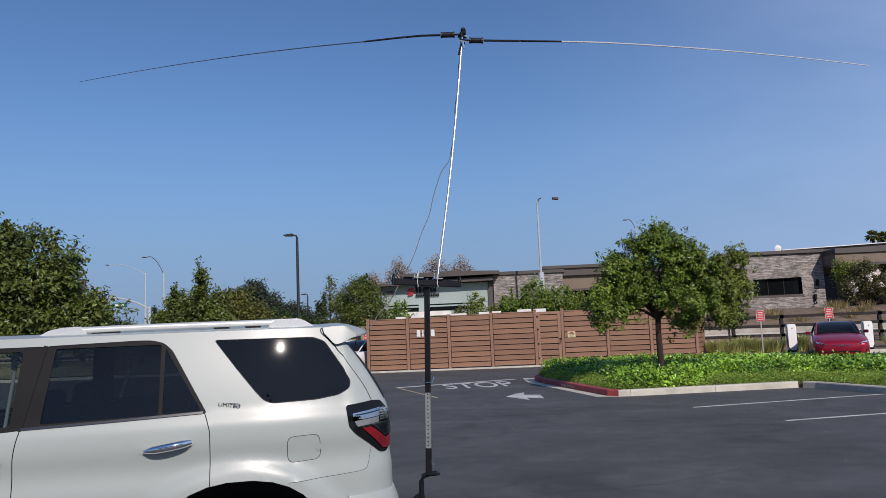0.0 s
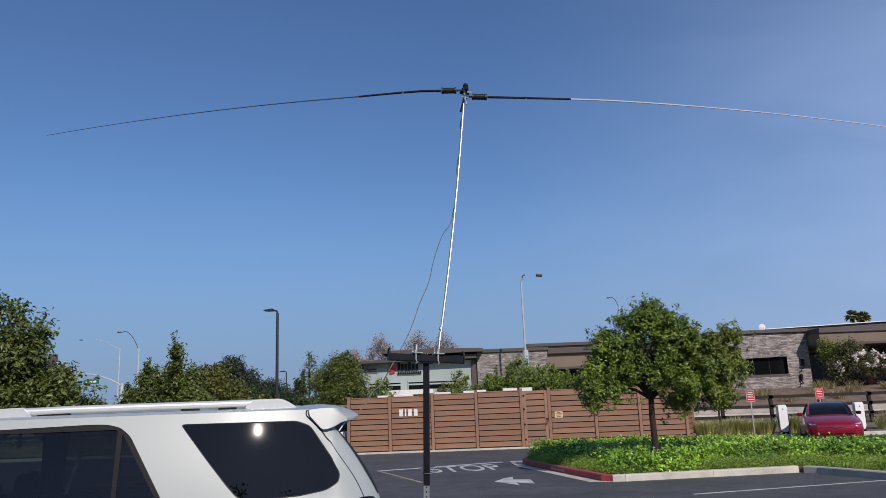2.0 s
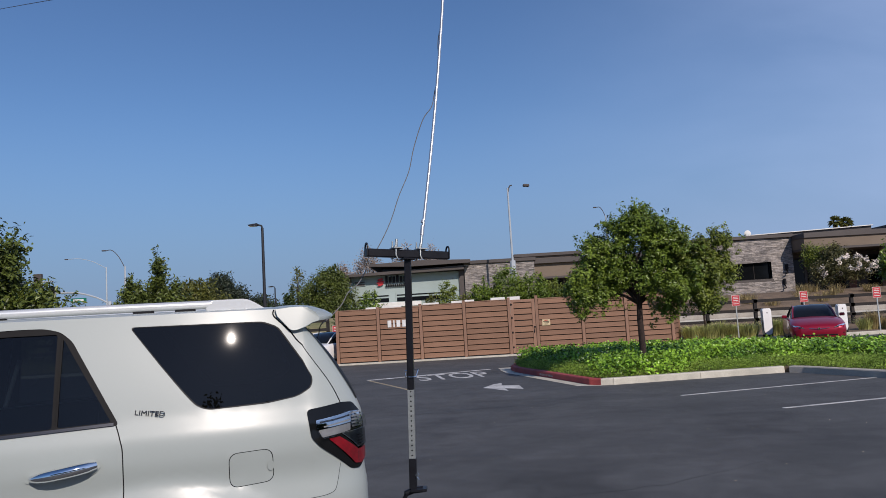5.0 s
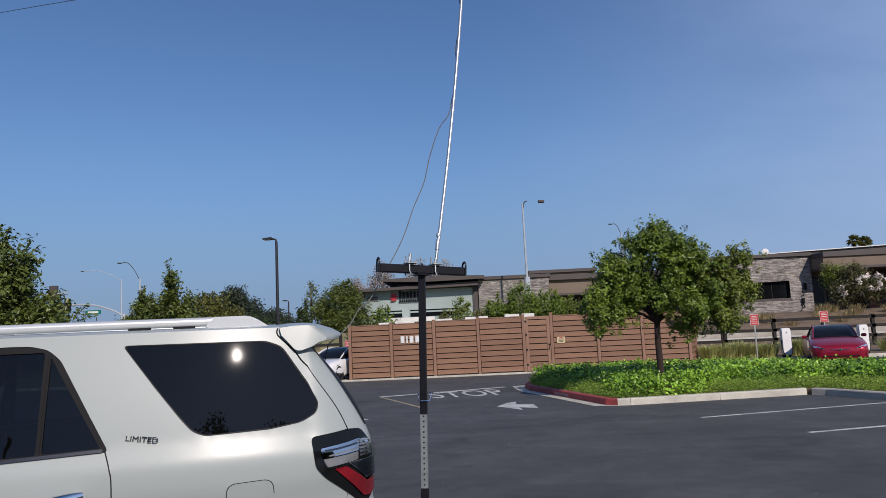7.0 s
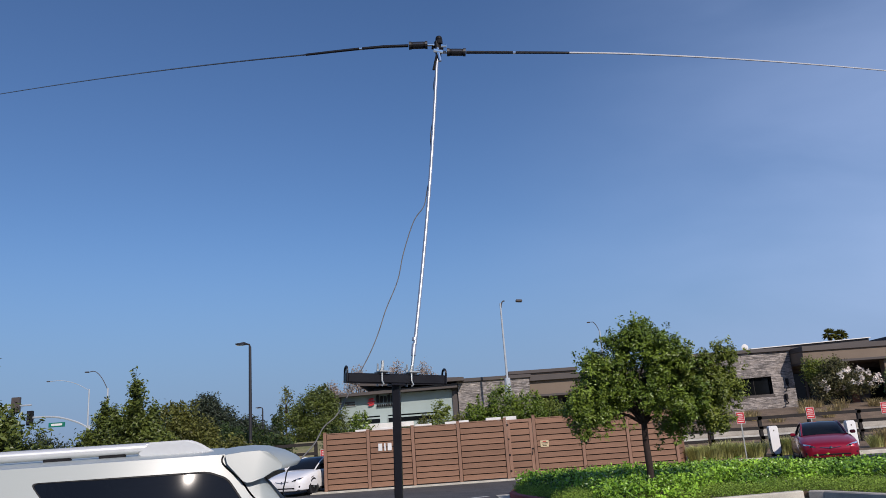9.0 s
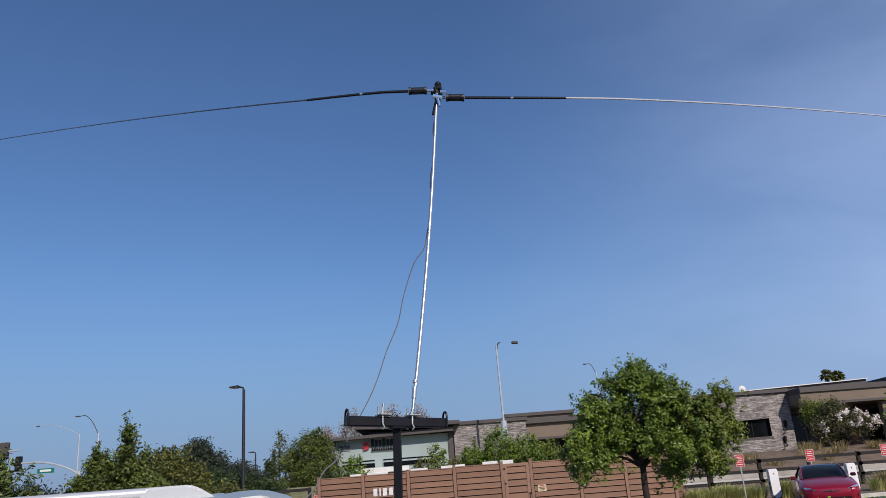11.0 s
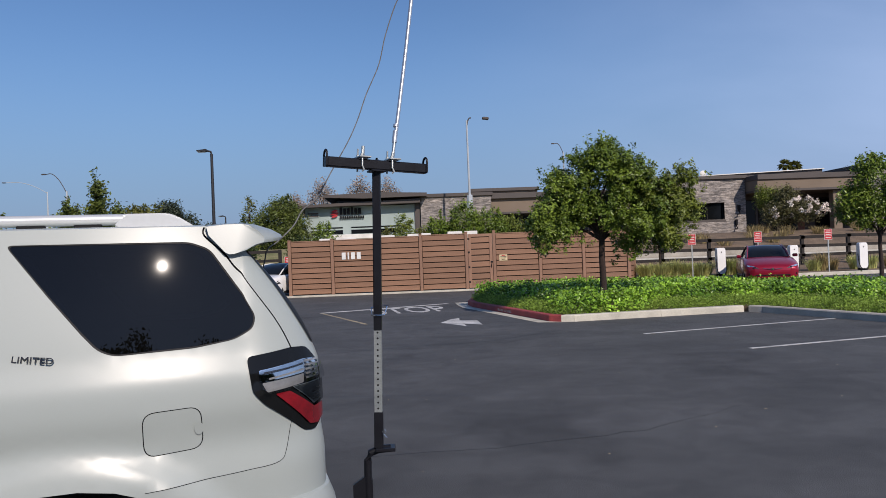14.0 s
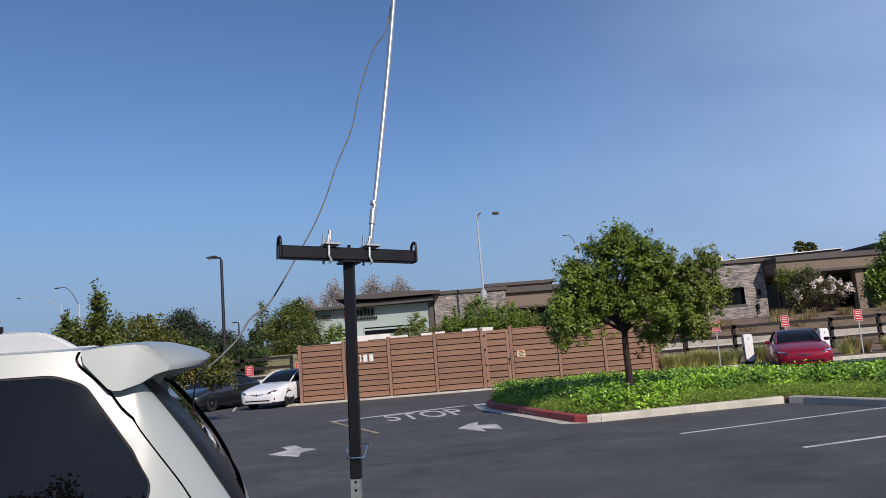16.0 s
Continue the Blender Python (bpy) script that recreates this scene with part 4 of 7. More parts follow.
def tree(name, label, x, y, z, fork, blobs, twigs, size, leaf, trunk_r=0.09, seed=1, per=10, spread=0.13, lean=(0, 0), shoots=0, category="tree", group="", bark=None, limbs=9, hollow=0.45, wide=0.45, young=(), clumps=0, tuft=1.0):
    rng = np.random.default_rng(seed)
    root = thing(name, pose(x, y, z), label, category, group)
    fk = Vector((lean[0], lean[1], fork))
    bm = bmesh.new()
    tube(bm, [(0, 0, -0.1), (0.01, 0, 0.05), (lean[0] * 0.3 + 0.015, lean[1] * 0.3, fork * 0.35), (lean[0] * 0.7 - 0.01, lean[1] * 0.7, fork * 0.7), tuple(fk)], [trunk_r * 1.35, trunk_r * 1.1, trunk_r, trunk_r * 0.92, trunk_r * 0.85], 10)
    pts = crown_points(blobs, max(twigs, 40), rng, hollow)
    out = None
    if clumps:
        # leaves gather in tufts at the ends of small boughs, with sky and shade between
        near = crown_points(blobs, clumps, rng, 0.72)
        pts = np.repeat(near, max(1, twigs // clumps), axis=0)
        off = rng.normal(0, 1, pts.shape)
        pts = pts + off * np.array([0.105, 0.105, 0.095]) * tuft * np.repeat(rng.uniform(0.7, 1.4, clumps), max(1, twigs // clumps))[:, None]
        out = off / (np.linalg.norm(off, axis=1)[:, None] + 0.3)
    order = sorted(range(len(blobs)), key=lambda i: -blobs[i][3] * blobs[i][5])
    for i in range(limbs):
        b = blobs[order[i % len(order)]]
        end = Vector(b[:3]) + Vector(rng.normal(0, 0.35, 3)) * b[3]
        mid = fk.lerp(end, 0.45) + Vector((*rng.normal(0, 0.06, 2), 0.12 * (end - fk).length))
        tube(bm, [tuple(fk - Vector((0, 0, 0.12))), tuple(fk.lerp(mid, 0.5) + Vector((*rng.normal(0, 0.03, 2), 0))), tuple(mid), tuple(end)], [trunk_r * 0.6, trunk_r * 0.46, trunk_r * 0.32, trunk_r * 0.1], 6)
    part("trunk", bm, bark or M_BARK, root, smooth=True)
    vs, fs = leaf_cloud(pts, size, rng, per, spread, wide=wide, out=out)
    allv, allf = [vs], [fs]
    if shoots:
        top = pts[np.argsort(-pts[:, 2])[: max(shoots * 12, 40)]]
        for i in range(shoots):
            p = top[rng.integers(len(top))]
            h = rng.uniform(0.18, 0.42)
            col = p + np.stack([rng.normal(0, 0.03, 14), rng.normal(0, 0.03, 14), np.linspace(0, h, 14)], 1)
            v2, f2 = leaf_cloud(col, size * 0.9, rng, 4, 0.035, up=0.6)
            allf.append(f2 + sum(len(v) for v in allv))
            allv.append(v2)
    leaf_object("crown", np.concatenate(allv), np.concatenate(allf), leaf, root)
    if young:
        k3 = max(8, clumps // 3)
        near3 = np.repeat(crown_points(list(young), k3, rng, 0.5), twigs // 3 // k3 + 1, axis=0)
        off3 = rng.normal(0, 1, near3.shape)
        v3, f3 = leaf_cloud(near3 + off3 * np.array([0.13, 0.13, 0.14]), size, rng, per, spread, up=0.6, wide=wide, out=off3 / (np.linalg.norm(off3, axis=1)[:, None] + 0.3))
        leaf_object("young_crown", v3, f3, M_LEAF_L, root, "lighter yellow-green young foliage")
    return root


# the island tree: one broad dark lobe, a lower left one, a lighter right one
tree("island_tree", "young broadleaf tree with a dense green crown on the planted island", 3.66, 22.0, 0.14, 1.75,
     [(0.20, 0, 2.95, 0.78, 0.8, 0.85), (-0.70, 0.1, 2.75, 0.55, 0.6, 0.70), (-1.15, 0, 2.25, 0.55, 0.6, 0.42), (-1.45, 0, 1.85, 0.42, 0.5, 0.30), (-0.35, -0.2, 2.05, 0.70, 0.7, 0.48), (0.75, -0.1, 2.35, 0.70, 0.8, 0.65), (0.35, -0.1, 3.60, 0.40, 0.45, 0.40), (0.75, 0, 3.22, 0.45, 0.5, 0.40), (0.95, 0, 1.80, 0.62, 0.6, 0.34), (-0.55, 0.2, 3.25, 0.30, 0.35, 0.40), (-0.95, 0, 3.05, 0.25, 0.3, 0.3)],
     3000, 0.085, M_LEAF, 0.080, 3, 17, 0.045, (0.03, 0.0), 8, hollow=0.3, clumps=135, tuft=1.45, limbs=14, young=[(1.55, 0.1, 2.45, 0.62, 0.65, 0.66), (1.95, 0.05, 2.25, 0.42, 0.5, 0.55), (1.35, 0, 2.95, 0.42, 0.45, 0.40), (2.05, 0, 2.85, 0.25, 0.3, 0.45), (1.6, 0, 1.75, 0.5, 0.5, 0.3)])
# trees on the left, beyond the tall car
tree("island_tree", "broadleaf tree with a full dark green crown beside the lot", -10.3, 17.8, 0.1, 1.6,
     [(-0.35, 0, 3.15, 0.9, 0.9, 0.95), (0.3, 0.1, 2.75, 0.65, 0.75, 0.65), (0.55, 0, 2.2, 0.6, 0.7, 0.5), (1.45, 0, 1.95, 0.5, 0.55, 0.42), (1.2, 0, 2.4, 0.3, 0.3, 0.35), (-1.2, 0, 2.6, 0.9, 0.9, 0.9), (0.3, -0.3, 1.9, 0.9, 0.8, 0.5), (-0.9, 0, 3.9, 0.5, 0.5, 0.4), (0.62, 0, 3.45, 0.30, 0.3, 0.16), (0.75, 0, 2.95, 0.26, 0.3, 0.18)],
     2600, 0.115, M_LEAF_M, 0.08, 5, 12, 0.07, (0.02, 0), 14, clumps=330)
tree("street_tree", "leafy tree with an upright leading shoot", -9.3, 24.2, 0.1, 1.3,
     [(-0.15, 0, 1.95, 0.95, 0.9, 0.75), (0.08, 0, 2.75, 0.34, 0.35, 0.42), (0.08, 0, 3.2, 0.15, 0.18, 0.45), (0.08, 0, 3.5, 0.09, 0.10, 0.25), (0.50, 0, 2.62, 0.20, 0.24, 0.34), (-0.60, 0, 2.62, 0.24, 0.28, 0.36), (-0.85, 0, 1.95, 0.55, 0.7, 0.50), (-1.55, 0, 1.65, 0.35, 0.5, 0.38), (0.55, 0, 1.95, 0.5, 0.6, 0.5)],
     1900, 0.11, M_LEAF_M, 0.07, 7, 11, 0.07, (0, 0), 16, clumps=260, tuft=0.85)
tree("street_tree", "olive-green tree with thin yellowing foliage", -9.9, 29.5, 0.1, 1.3,
     [(-0.35, 0, 2.55, 0.85, 0.9, 0.65), (0.45, 0, 2.2, 0.75, 0.8, 0.65), (-1.4, 0, 2.3, 0.8, 0.9, 0.7), (0.05, 0, 3.0, 0.40, 0.45, 0.38), (1.2, 0, 1.75, 0.6, 0.7, 0.5), (2.1, 0, 1.55, 0.6, 0.7, 0.45)],
     1700, 0.13, M_LEAF_OL, 0.08, 9, 11, 0.10, (0, 0), 10, clumps=260)
tree("street_tree", "green roadside tree beyond the rail fence", -13.3, 46.0, 1.0, 0.7,
     [(0, 0, 1.35, 1.5, 1.3, 0.8), (1.6, 0, 1.15, 1.1, 1.1, 0.75), (-1.8, 0, 1.6, 1.2, 1.2, 1.0), (3.0, 0, 0.95, 0.9, 0.9, 0.6)],
     1300, 0.2, M_LEAF_D, 0.1, 12, 9, 0.2)
tree("far_tree", "broad dark tree far beyond the road", -36.9, 120.0, 1.5, 4.0,
     [(0, 0, 7.2, 2.0, 2.5, 2.2), (1.8, 0, 5.2, 2.6, 2.6, 2.2), (5.5, 0, 3.4, 3.2, 3.0, 2.2), (-3.5, 0, 4.6, 2.6, 2.5, 2.4), (8.5, 0, 2.4, 2.5, 2.5, 1.8), (-7, 0, 3.5, 3, 3, 2.2)],
     3200, 0.42, M_LEAF_FAR, 0.3, 13, 9, 0.4)
for i, (x, h) in enumerate(((-30.0, 8.4), (-30.9, 7.4), (-62, 8))):
    tree("cypress", "narrow dark cypress far off", x, 140.0, 1.5, 1.0, [(0, 0, h * 0.45, 0.55, 0.5, h * 0.47)], 160, 0.5, M_LEAF_D, 0.15, 20 + i, 8, 0.25, category="tree", group="cypresses", limbs=2)
tree("thin_tree", "thin upright young tree, sparsely leaved", -16.6, 80.0, 2.0, 2.0, [(0, 0, 3.9, 0.6, 0.6, 1.9), (0.1, 0, 5.6, 0.3, 0.3, 0.8)], 75, 0.26, M_LEAF_OL, 0.08, 25, 7, 0.2)
for i, (x, y, h, m) in enumerate(((-19.5, 82, 1.5, M_LEAF_OL), (-17.0, 78, 1.3, M_LEAF_D), (-14.2, 74, 1.5, M_LEAF_OL), (-22.5, 85, 2.0, M_LEAF_D), (-26, 90, 3.2, M_LEAF_D), (-40, 70, 3.0, M_LEAF_FAR), (-34, 66, 2.6, M_LEAF_FAR), (-46, 75, 3.6, M_LEAF_FAR), (-52, 70, 3.4, M_LEAF_FAR))):
    tree("roadside_bush", "mixed dull-green roadside bush far off", x, y, 1.8, 0.5, [(0, 0, h * 0.5, 1.7, 1.5, h * 0.5), (1.6, 0, h * 0.4, 1.3, 1.2, h * 0.4), (-1.5, 0, h * 0.38, 1.3, 1.2, h * 0.38)], 330, 0.3, m, 0.06, 30 + i, 8, 0.25, category="bush", group="roadside bushes", limbs=4)
tree("corner_tree", "round dark green tree at the corner of the sage building", -10.05, 58.0, 1.7, 1.4,
     [(0, 0, 2.5, 1.5, 1.4, 1.5), (-0.9, 0, 1.6, 1.2, 1.1, 1.1), (0.9, 0, 1.5, 1.1, 1.1, 1.1), (0.2, 0, 3.4, 0.8, 0.8, 0.7)],
     2400, 0.17, M_LEAF_M, 0.1, 41, 10, 0.12, (0, 0), 6, clumps=170, tuft=2.2)
for i, (x, s) in enumerate(((-11.4, 0.85), (-8.9, 1.06), (-5.3, 1.08), (-2.7, 1.05))):
    tree("dry_tree", "half-bare tree with pale dry seed heads behind the building", x, 76.0, 2.0, 3.0,
         [(0, 0, 5.6 * s, 0.8 * s, 0.8, 1.2 * s), (0.75 * s, 0, 4.9 * s, 0.6 * s, 0.7, 1.0 * s), (-0.75 * s, 0, 4.7 * s, 0.7 * s, 0.7, 1.1 * s)],
         330, 0.20, M_DRYLEAF, 0.14, 50 + i, 6, 0.2, category="tree", group="dry trees", limbs=16, hollow=0.2)
# shrubs showing over the fence
for i, (x, y, z, w, h, m, t) in enumerate(((-5.35, 43, 1.0, 0.5, 2.5, M_LEAF, 220), (-4.7, 42.5, 0.9, 0.6, 1.75, M_LEAF_L, 160), (-2.0, 44, 1.2, 0.55, 1.85, M_LEAF_OL, 170), (-1.15, 44, 1.2, 0.55, 2.65, M_LEAF_L, 170), (-0.3, 44.5, 1.2, 0.5, 1.8, M_LEAF_OL, 150),
                                           (0.75, 45, 1.3, 0.85, 2.35, M_LEAF, 420), (2.1, 45, 1.3, 1.0, 3.1, M_LEAF, 640), (3.5, 45, 1.3, 0.95, 2.75, M_LEAF, 520), (4.9, 46, 1.4, 0.8, 2.2, M_LEAF_L, 360), (6.3, 46, 1.4, 0.9, 1.9, M_LEAF_OL, 360), (8.0, 46, 1.4, 0.9, 1.7, M_LEAF, 300), (-6.6, 43.5, 1.0, 0.6, 1.7, M_LEAF_D, 200))):
    tree("shrub", "leafy green shrub growing behind the slatted fence", x, y, z, 0.6, [(0, 0, h * 0.62, w * 0.9, w * 0.9, h * 0.36), (w * 0.5, 0, h * 0.45, w * 0.7, w * 0.7, h * 0.3), (-w * 0.5, 0, h * 0.42, w * 0.7, w * 0.7, h * 0.3)], t, 0.15, m, 0.04, 60 + i, 9, 0.11, category="bush", group="shrubs behind the fence", shoots=4, limbs=5)
# flowering shrub before the stone building
fl = tree("flowering_tree", "small flowering tree with white and pale pink blossom", 24.2, 52.0, 2.1, 0.8,
          [(0, 0, 1.5, 1.3, 1.2, 0.85), (1.3, 0, 1.35, 0.8, 0.9, 0.6), (-1.1, 0, 1.2, 0.75, 0.9, 0.7), (0.0, 0.3, 2.3, 0.8, 0.8, 0.7)], 900, 0.15, M_LEAF_RUST, 0.06, 81, 9, 0.15, shoots=6)
rb = np.random.default_rng(82)
bp_ = crown_points([(0.3, -0.5, 1.75, 1.0, 1.1, 0.55), (1.5, -0.4, 1.6, 0.8, 0.9, 0.45), (-0.8, -0.4, 1.35, 0.6, 0.8, 0.45)], 46, rb, 0.95)
vs, fs = leaf_cloud(bp_, 0.11, rb, 30, 0.075, wide=0.9)
leaf_object("blossom", vs, fs, M_PETAL, fl, "white and pale pink blossom")
tree("light_tree", "light green feathery shrub behind the flowering tree", 24.0, 54.0, 2.1, 1.2, [(-0.2, 0, 2.3, 1.0, 0.8, 0.75), (0.7, 0, 2.55, 0.8, 0.6, 0.55), (-0.7, 0, 2.8, 0.35, 0.4, 0.45)], 480, 0.14, M_LEAF_L, 0.05, 83, 9, 0.13, category="bush")
tree("island_tree", "broadleaf tree with a glossy crown at the island end", 15.9, 30.0, 0.1, 1.6,
     [(0, 0, 3.3, 0.9, 0.9, 0.95), (-0.8, 0, 2.7, 0.7, 0.7, 0.7), (0.9, 0, 2.8, 0.8, 0.8, 0.8), (0.2, 0, 2.2, 0.9, 0.8, 0.5), (-0.4, 0, 4.0, 0.4, 0.4, 0.4)], 1500, 0.12, M_LEAF, 0.07, 91, 12, 0.08, (0, 0), 10, clumps=220)
tree("verge_tree", "dark little tree behind the slatted fence", 10.4, 37.4, 0.13, 1.3, [(0, 0, 2.2, 0.55, 0.5, 0.6), (0.3, 0, 1.7, 0.5, 0.5, 0.4)], 260, 0.14, M_LEAF_D, 0.05, 93, 9, 0.11)
for i, (x, z) in enumerate(((69.9, 13.6), (71.8, 13.3))):
    palm = thing("palm_tree", pose(x, 140, 2), "tall fan palm far behind the building roof", "tree", "palm trees")
    part("trunk", tubes(([(0, 0, 0), (0.1, 0, z * 0.5), (0, 0, z)], [0.35, 0.28, 0.25])), M_BARK, palm)
    rp = np.random.default_rng(i)
    fv, ff = [], []
    for k in range(110):
        a, e = rp.uniform(0, 6.28), rp.uniform(-0.7, 1.4)
        d = np.array([math.cos(a) * math.cos(e), math.sin(a) * math.cos(e), math.sin(e)])
        s = np.cross(d, (0, 0, 1)) * 0.45
        o = np.array([0, 0, z])
        b0 = len(fv)
        fv += [o + d * 0.3, o + d * 0.95 + s * 0.6, o + d * 1.5 - np.array([0, 0, 0.30]), o + d * 0.95 - s * 0.6]
        ff += [(b0, b0 + 1, b0 + 2), (b0, b0 + 2, b0 + 3)]
    leaf_object("crown", np.array(fv), np.array(ff), M_LEAF_OL, palm)

# ---- ground cover on the island ----
ISLAND = [(1.62, 28.5), (1.05, 27.75), (0.9, 26.6), (0.95, 25.7), (2.15, 20.5), (2.35, 20.3), (6.5, 20.86), (6.95, 20.4), (7.9, 17.5), (9.35, 13.1), (11.4, 7.0), (17, 8.5), (16.5, 20.0), (16.8, 24.5), (10, 26.6), (4, 29.0)]
bm = bmesh.new()
prism(bm, ISLAND, 0.0, 0.125, "z")
tagged(part("planting_bed", bm, M_SOIL), "brown soil of the planted island", "planting bed", kind="structure")


def edge_dist(x, y, poly):
    best = 9.0
    for (x0, y0), (x1, y1) in zip(poly, poly[1:] + poly[:1]):
        dx, dy = x1 - x0, y1 - y0
        t = max(0, min(1, ((x - x0) * dx + (y - y0) * dy) / (dx * dx + dy * dy)))
        best = min(best, math.hypot(x - x0 - t * dx, y - y0 - t * dy))
    return best


def front_dist(x, y):
    return edge_line(x, y, [(0.95, 26.2), (0.95, 25.7), (2.15, 20.5), (2.35, 20.3), (6.5, 20.86), (6.95, 20.4), (7.9, 17.5), (9.35, 13.1), (11.4, 7.0)])


def edge_line(x, y, pts):
    best = 9.0
    for (x0, y0), (x1, y1) in zip(pts, pts[1:]):
        dx, dy = x1 - x0, y1 - y0
        t = max(0, min(1, ((x - x0) * dx + (y - y0) * dy) / (dx * dx + dy * dy)))
        best = min(best, math.hypot(x - x0 - t * dx, y - y0 - t * dy))
    return best


def cover(name, label, count, band, height, size, material, seed, per, spread, xlim=(0.8, 17), ylim=(7, 29)):
    rng = np.random.default_rng(seed)
    pts = []
    while len(pts) < count:
        x, y = rng.uniform(*xlim), rng.uniform(*ylim)
        if x - 0.3 * (20 - y) < 0.5 or not inside(x, y, ISLAND):
            continue
        # thin out with distance from the front rim, where the eye cannot tell
        if rng.uniform() > (1.0 if y > 17 and x < 12 else 0.45):
            continue
        f = front_dist(x, y)
        w = band(x, y, f)
        if w is None:
            continue
        pts.append((x, y, 0.12 + height(x, y, w) * rng.uniform(0.40, 1.0)))
    vs, fs = leaf_cloud(np.array(pts), size, rng, per, spread, up=0.4, wide=0.7, bias=(0.0, -0.30, 0.75))
    vs[:, 2] = np.maximum(vs[:, 2], 0.1)
    return tagged(leaf_object(name, vs, fs, material), label, "ground cover", kind="stuff")


def rim(x, y):
    w = 0.75 + 0.25 * math.sin(x * 2.3 + y) + 0.2 * math.sin(x * 5.1 - y * 2) + 0.5 * smooth01((x - 5.0) / 0.6)
    # in the middle of the pale kerb the ivy runs right out to the stone
    return w * (1 - 0.92 * smooth01((x - 1.9) / 0.5) * smooth01((5.0 - x) / 1.2) * smooth01((22.5 - y) / 1.0))


cover("ivy_cover", "thick glossy green ivy ground cover with yellow-green tips", 13500, lambda x, y, f: f - rim(x, y) if f > rim(x, y) else None,
      lambda x, y, w: 0.10 + (0.32 - 0.14 * smooth01((x - 6.5) / 4)) * smooth01(w / 0.7) + 0.05 * math.sin(x * 3.1) * math.sin(y * 2.7), 0.080, M_IVY, 101, 8, 0.06)
cover("low_cover", "low fine-leaved green ground cover along the kerb", 9000, lambda x, y, f: f if 0.02 < f < rim(x, y) + 0.25 else None,
      lambda x, y, w: 0.05 + 0.10 * smooth01(w / 0.5), 0.035, M_LOWGREEN, 102, 9, 0.05)


def grass_clump(x, y, z, h, r, n, material, seed, label):
    rng = np.random.default_rng(seed)
    a, rad = rng.uniform(0, 6.28, n), r * np.sqrt(rng.uniform(0, 1, n)) * 0.45
    base = np.stack([rad * np.cos(a), rad * np.sin(a), np.zeros(n)], 1)
    out = np.stack([np.cos(a), np.sin(a), np.zeros(n)], 1) * rng.uniform(0.1, 0.75, (n, 1)) * r
    hh = h * rng.uniform(0.6, 1.0, (n, 1))
    mid = base + out * 0.45 + np.array([0, 0, 1]) * hh * 0.7
    tip = base + out + np.array([0, 0, 1]) * hh * rng.uniform(0.75, 1.0, (n, 1))
    s = np.stack([-np.sin(a), np.cos(a), np.zeros(n)], 1) * 0.010
    vs = np.stack([base - s, base + s, mid + s * 0.8, mid - s * 0.8, tip], 1).reshape(-1, 3)
    k = np.arange(n) * 5
    fs = np.concatenate([np.stack([k, k + 1, k + 2], 1), np.stack([k, k + 2, k + 3], 1), np.stack([k + 3, k + 2, k + 4], 1)])
    ob = leaf_object("grass_clump", vs, fs, material)
    ob.matrix_basis = pose(x, y, z)
    return tagged(ob, label, "grass", "grass clumps")


rg = random.Random(4)
for i in range(9):
    x = 9.7 + i * 0.62 + rg.uniform(-.08, .08)
    if abs(x - 12.75) < 0.3:
        continue
    grass_clump(x, 37.1 + rg.uniform(-0.2, 0.4), 0.12, rg.uniform(0.72, 0.95), 0.85, 620, M_BLADE, 200 + i, "tufted ornamental grass, green with straw tips")
for i, (x, h, m) in enumerate(((18.3, 1.0, M_BLADE_DRY), (18.7, 0.75, M_BLADE_DRY), (19.9, 0.85, M_BLADE), (17.9, 0.7, M_BLADE), (20.6, 0.8, M_BLADE), (21.6, 0.8, M_BLADE_DRY), (23, 0.8, M_BLADE))):
    grass_clump(x, 38.0, 0.12, h, 0.6, 260, m, 230 + i, "tufted ornamental grass, straw-coloured and dry" if m is M_BLADE_DRY else "tufted ornamental grass, green with straw tips")
for i in range(26):
    x, y = rg.uniform(9.5, 34), rg.uniform(47, 57)
    grass_clump(x, y, verge_z(x, y) - 0.02, rg.uniform(0.5, 0.8), 0.9, 120, M_BLADE_DRY, 260 + i, "dry straw grass on the bank below the building")
for i in range(14):
    x, y = rg.uniform(-22, -8), rg.uniform(41.0, 42.5)
    grass_clump(x, y, verge_z(x, y) - 0.02, rg.uniform(0.3, 0.5), 0.7, 120, M_BLADE if i % 2 else M_BLADE_DRY, 300 + i, "short verge grass behind the parked cars")


# ---- the tall white car ----
# Its own frame: x runs from the nose (minus) to the tail (0), the near side is y minus.
SUV = thing("tall_car", pose(-1.5442, 6.4012, 0, 0, 0, 16.0) @ Matrix.Diagonal((0.9925, 1, 1, 1)) @ Matrix.Translation((0.1, 0.88, 0)), "pearl-white four-door off-road car with dark privacy glass and silver roof rails", "car")


def body_in(x, z):
    """How far the flank stands in from its widest line."""
    d = 0.22 * 0.03 * math.log1p(math.exp((z - 1.19) / 0.03)) + 0.12 * max(0, z - 1.2) ** 2 + 0.014 * smooth01((z - 1.21) / 0.10)
    if 0.9 < z < 1.14:
        d += 0.015 * math.sin(math.pi * (1.14 - z) / 0.24) ** 2
    d += 0.30 * max(0, 0.62 - z) ** 2 + 0.02 * max(0, 0.9 - z)
    for cx in (-0.77, -3.56):
        r = math.hypot(x - cx, (z - 0.37) * 1.02)
        d -= 0.030 * smooth01((0.715 - r) / 0.10)
    return d


def tail_in(z):
    k = max(0, z - 1.24)
    return 0.30 * k + 0.80 * k * k - 0.012 * smooth01((1.04 - z) / 0.12)


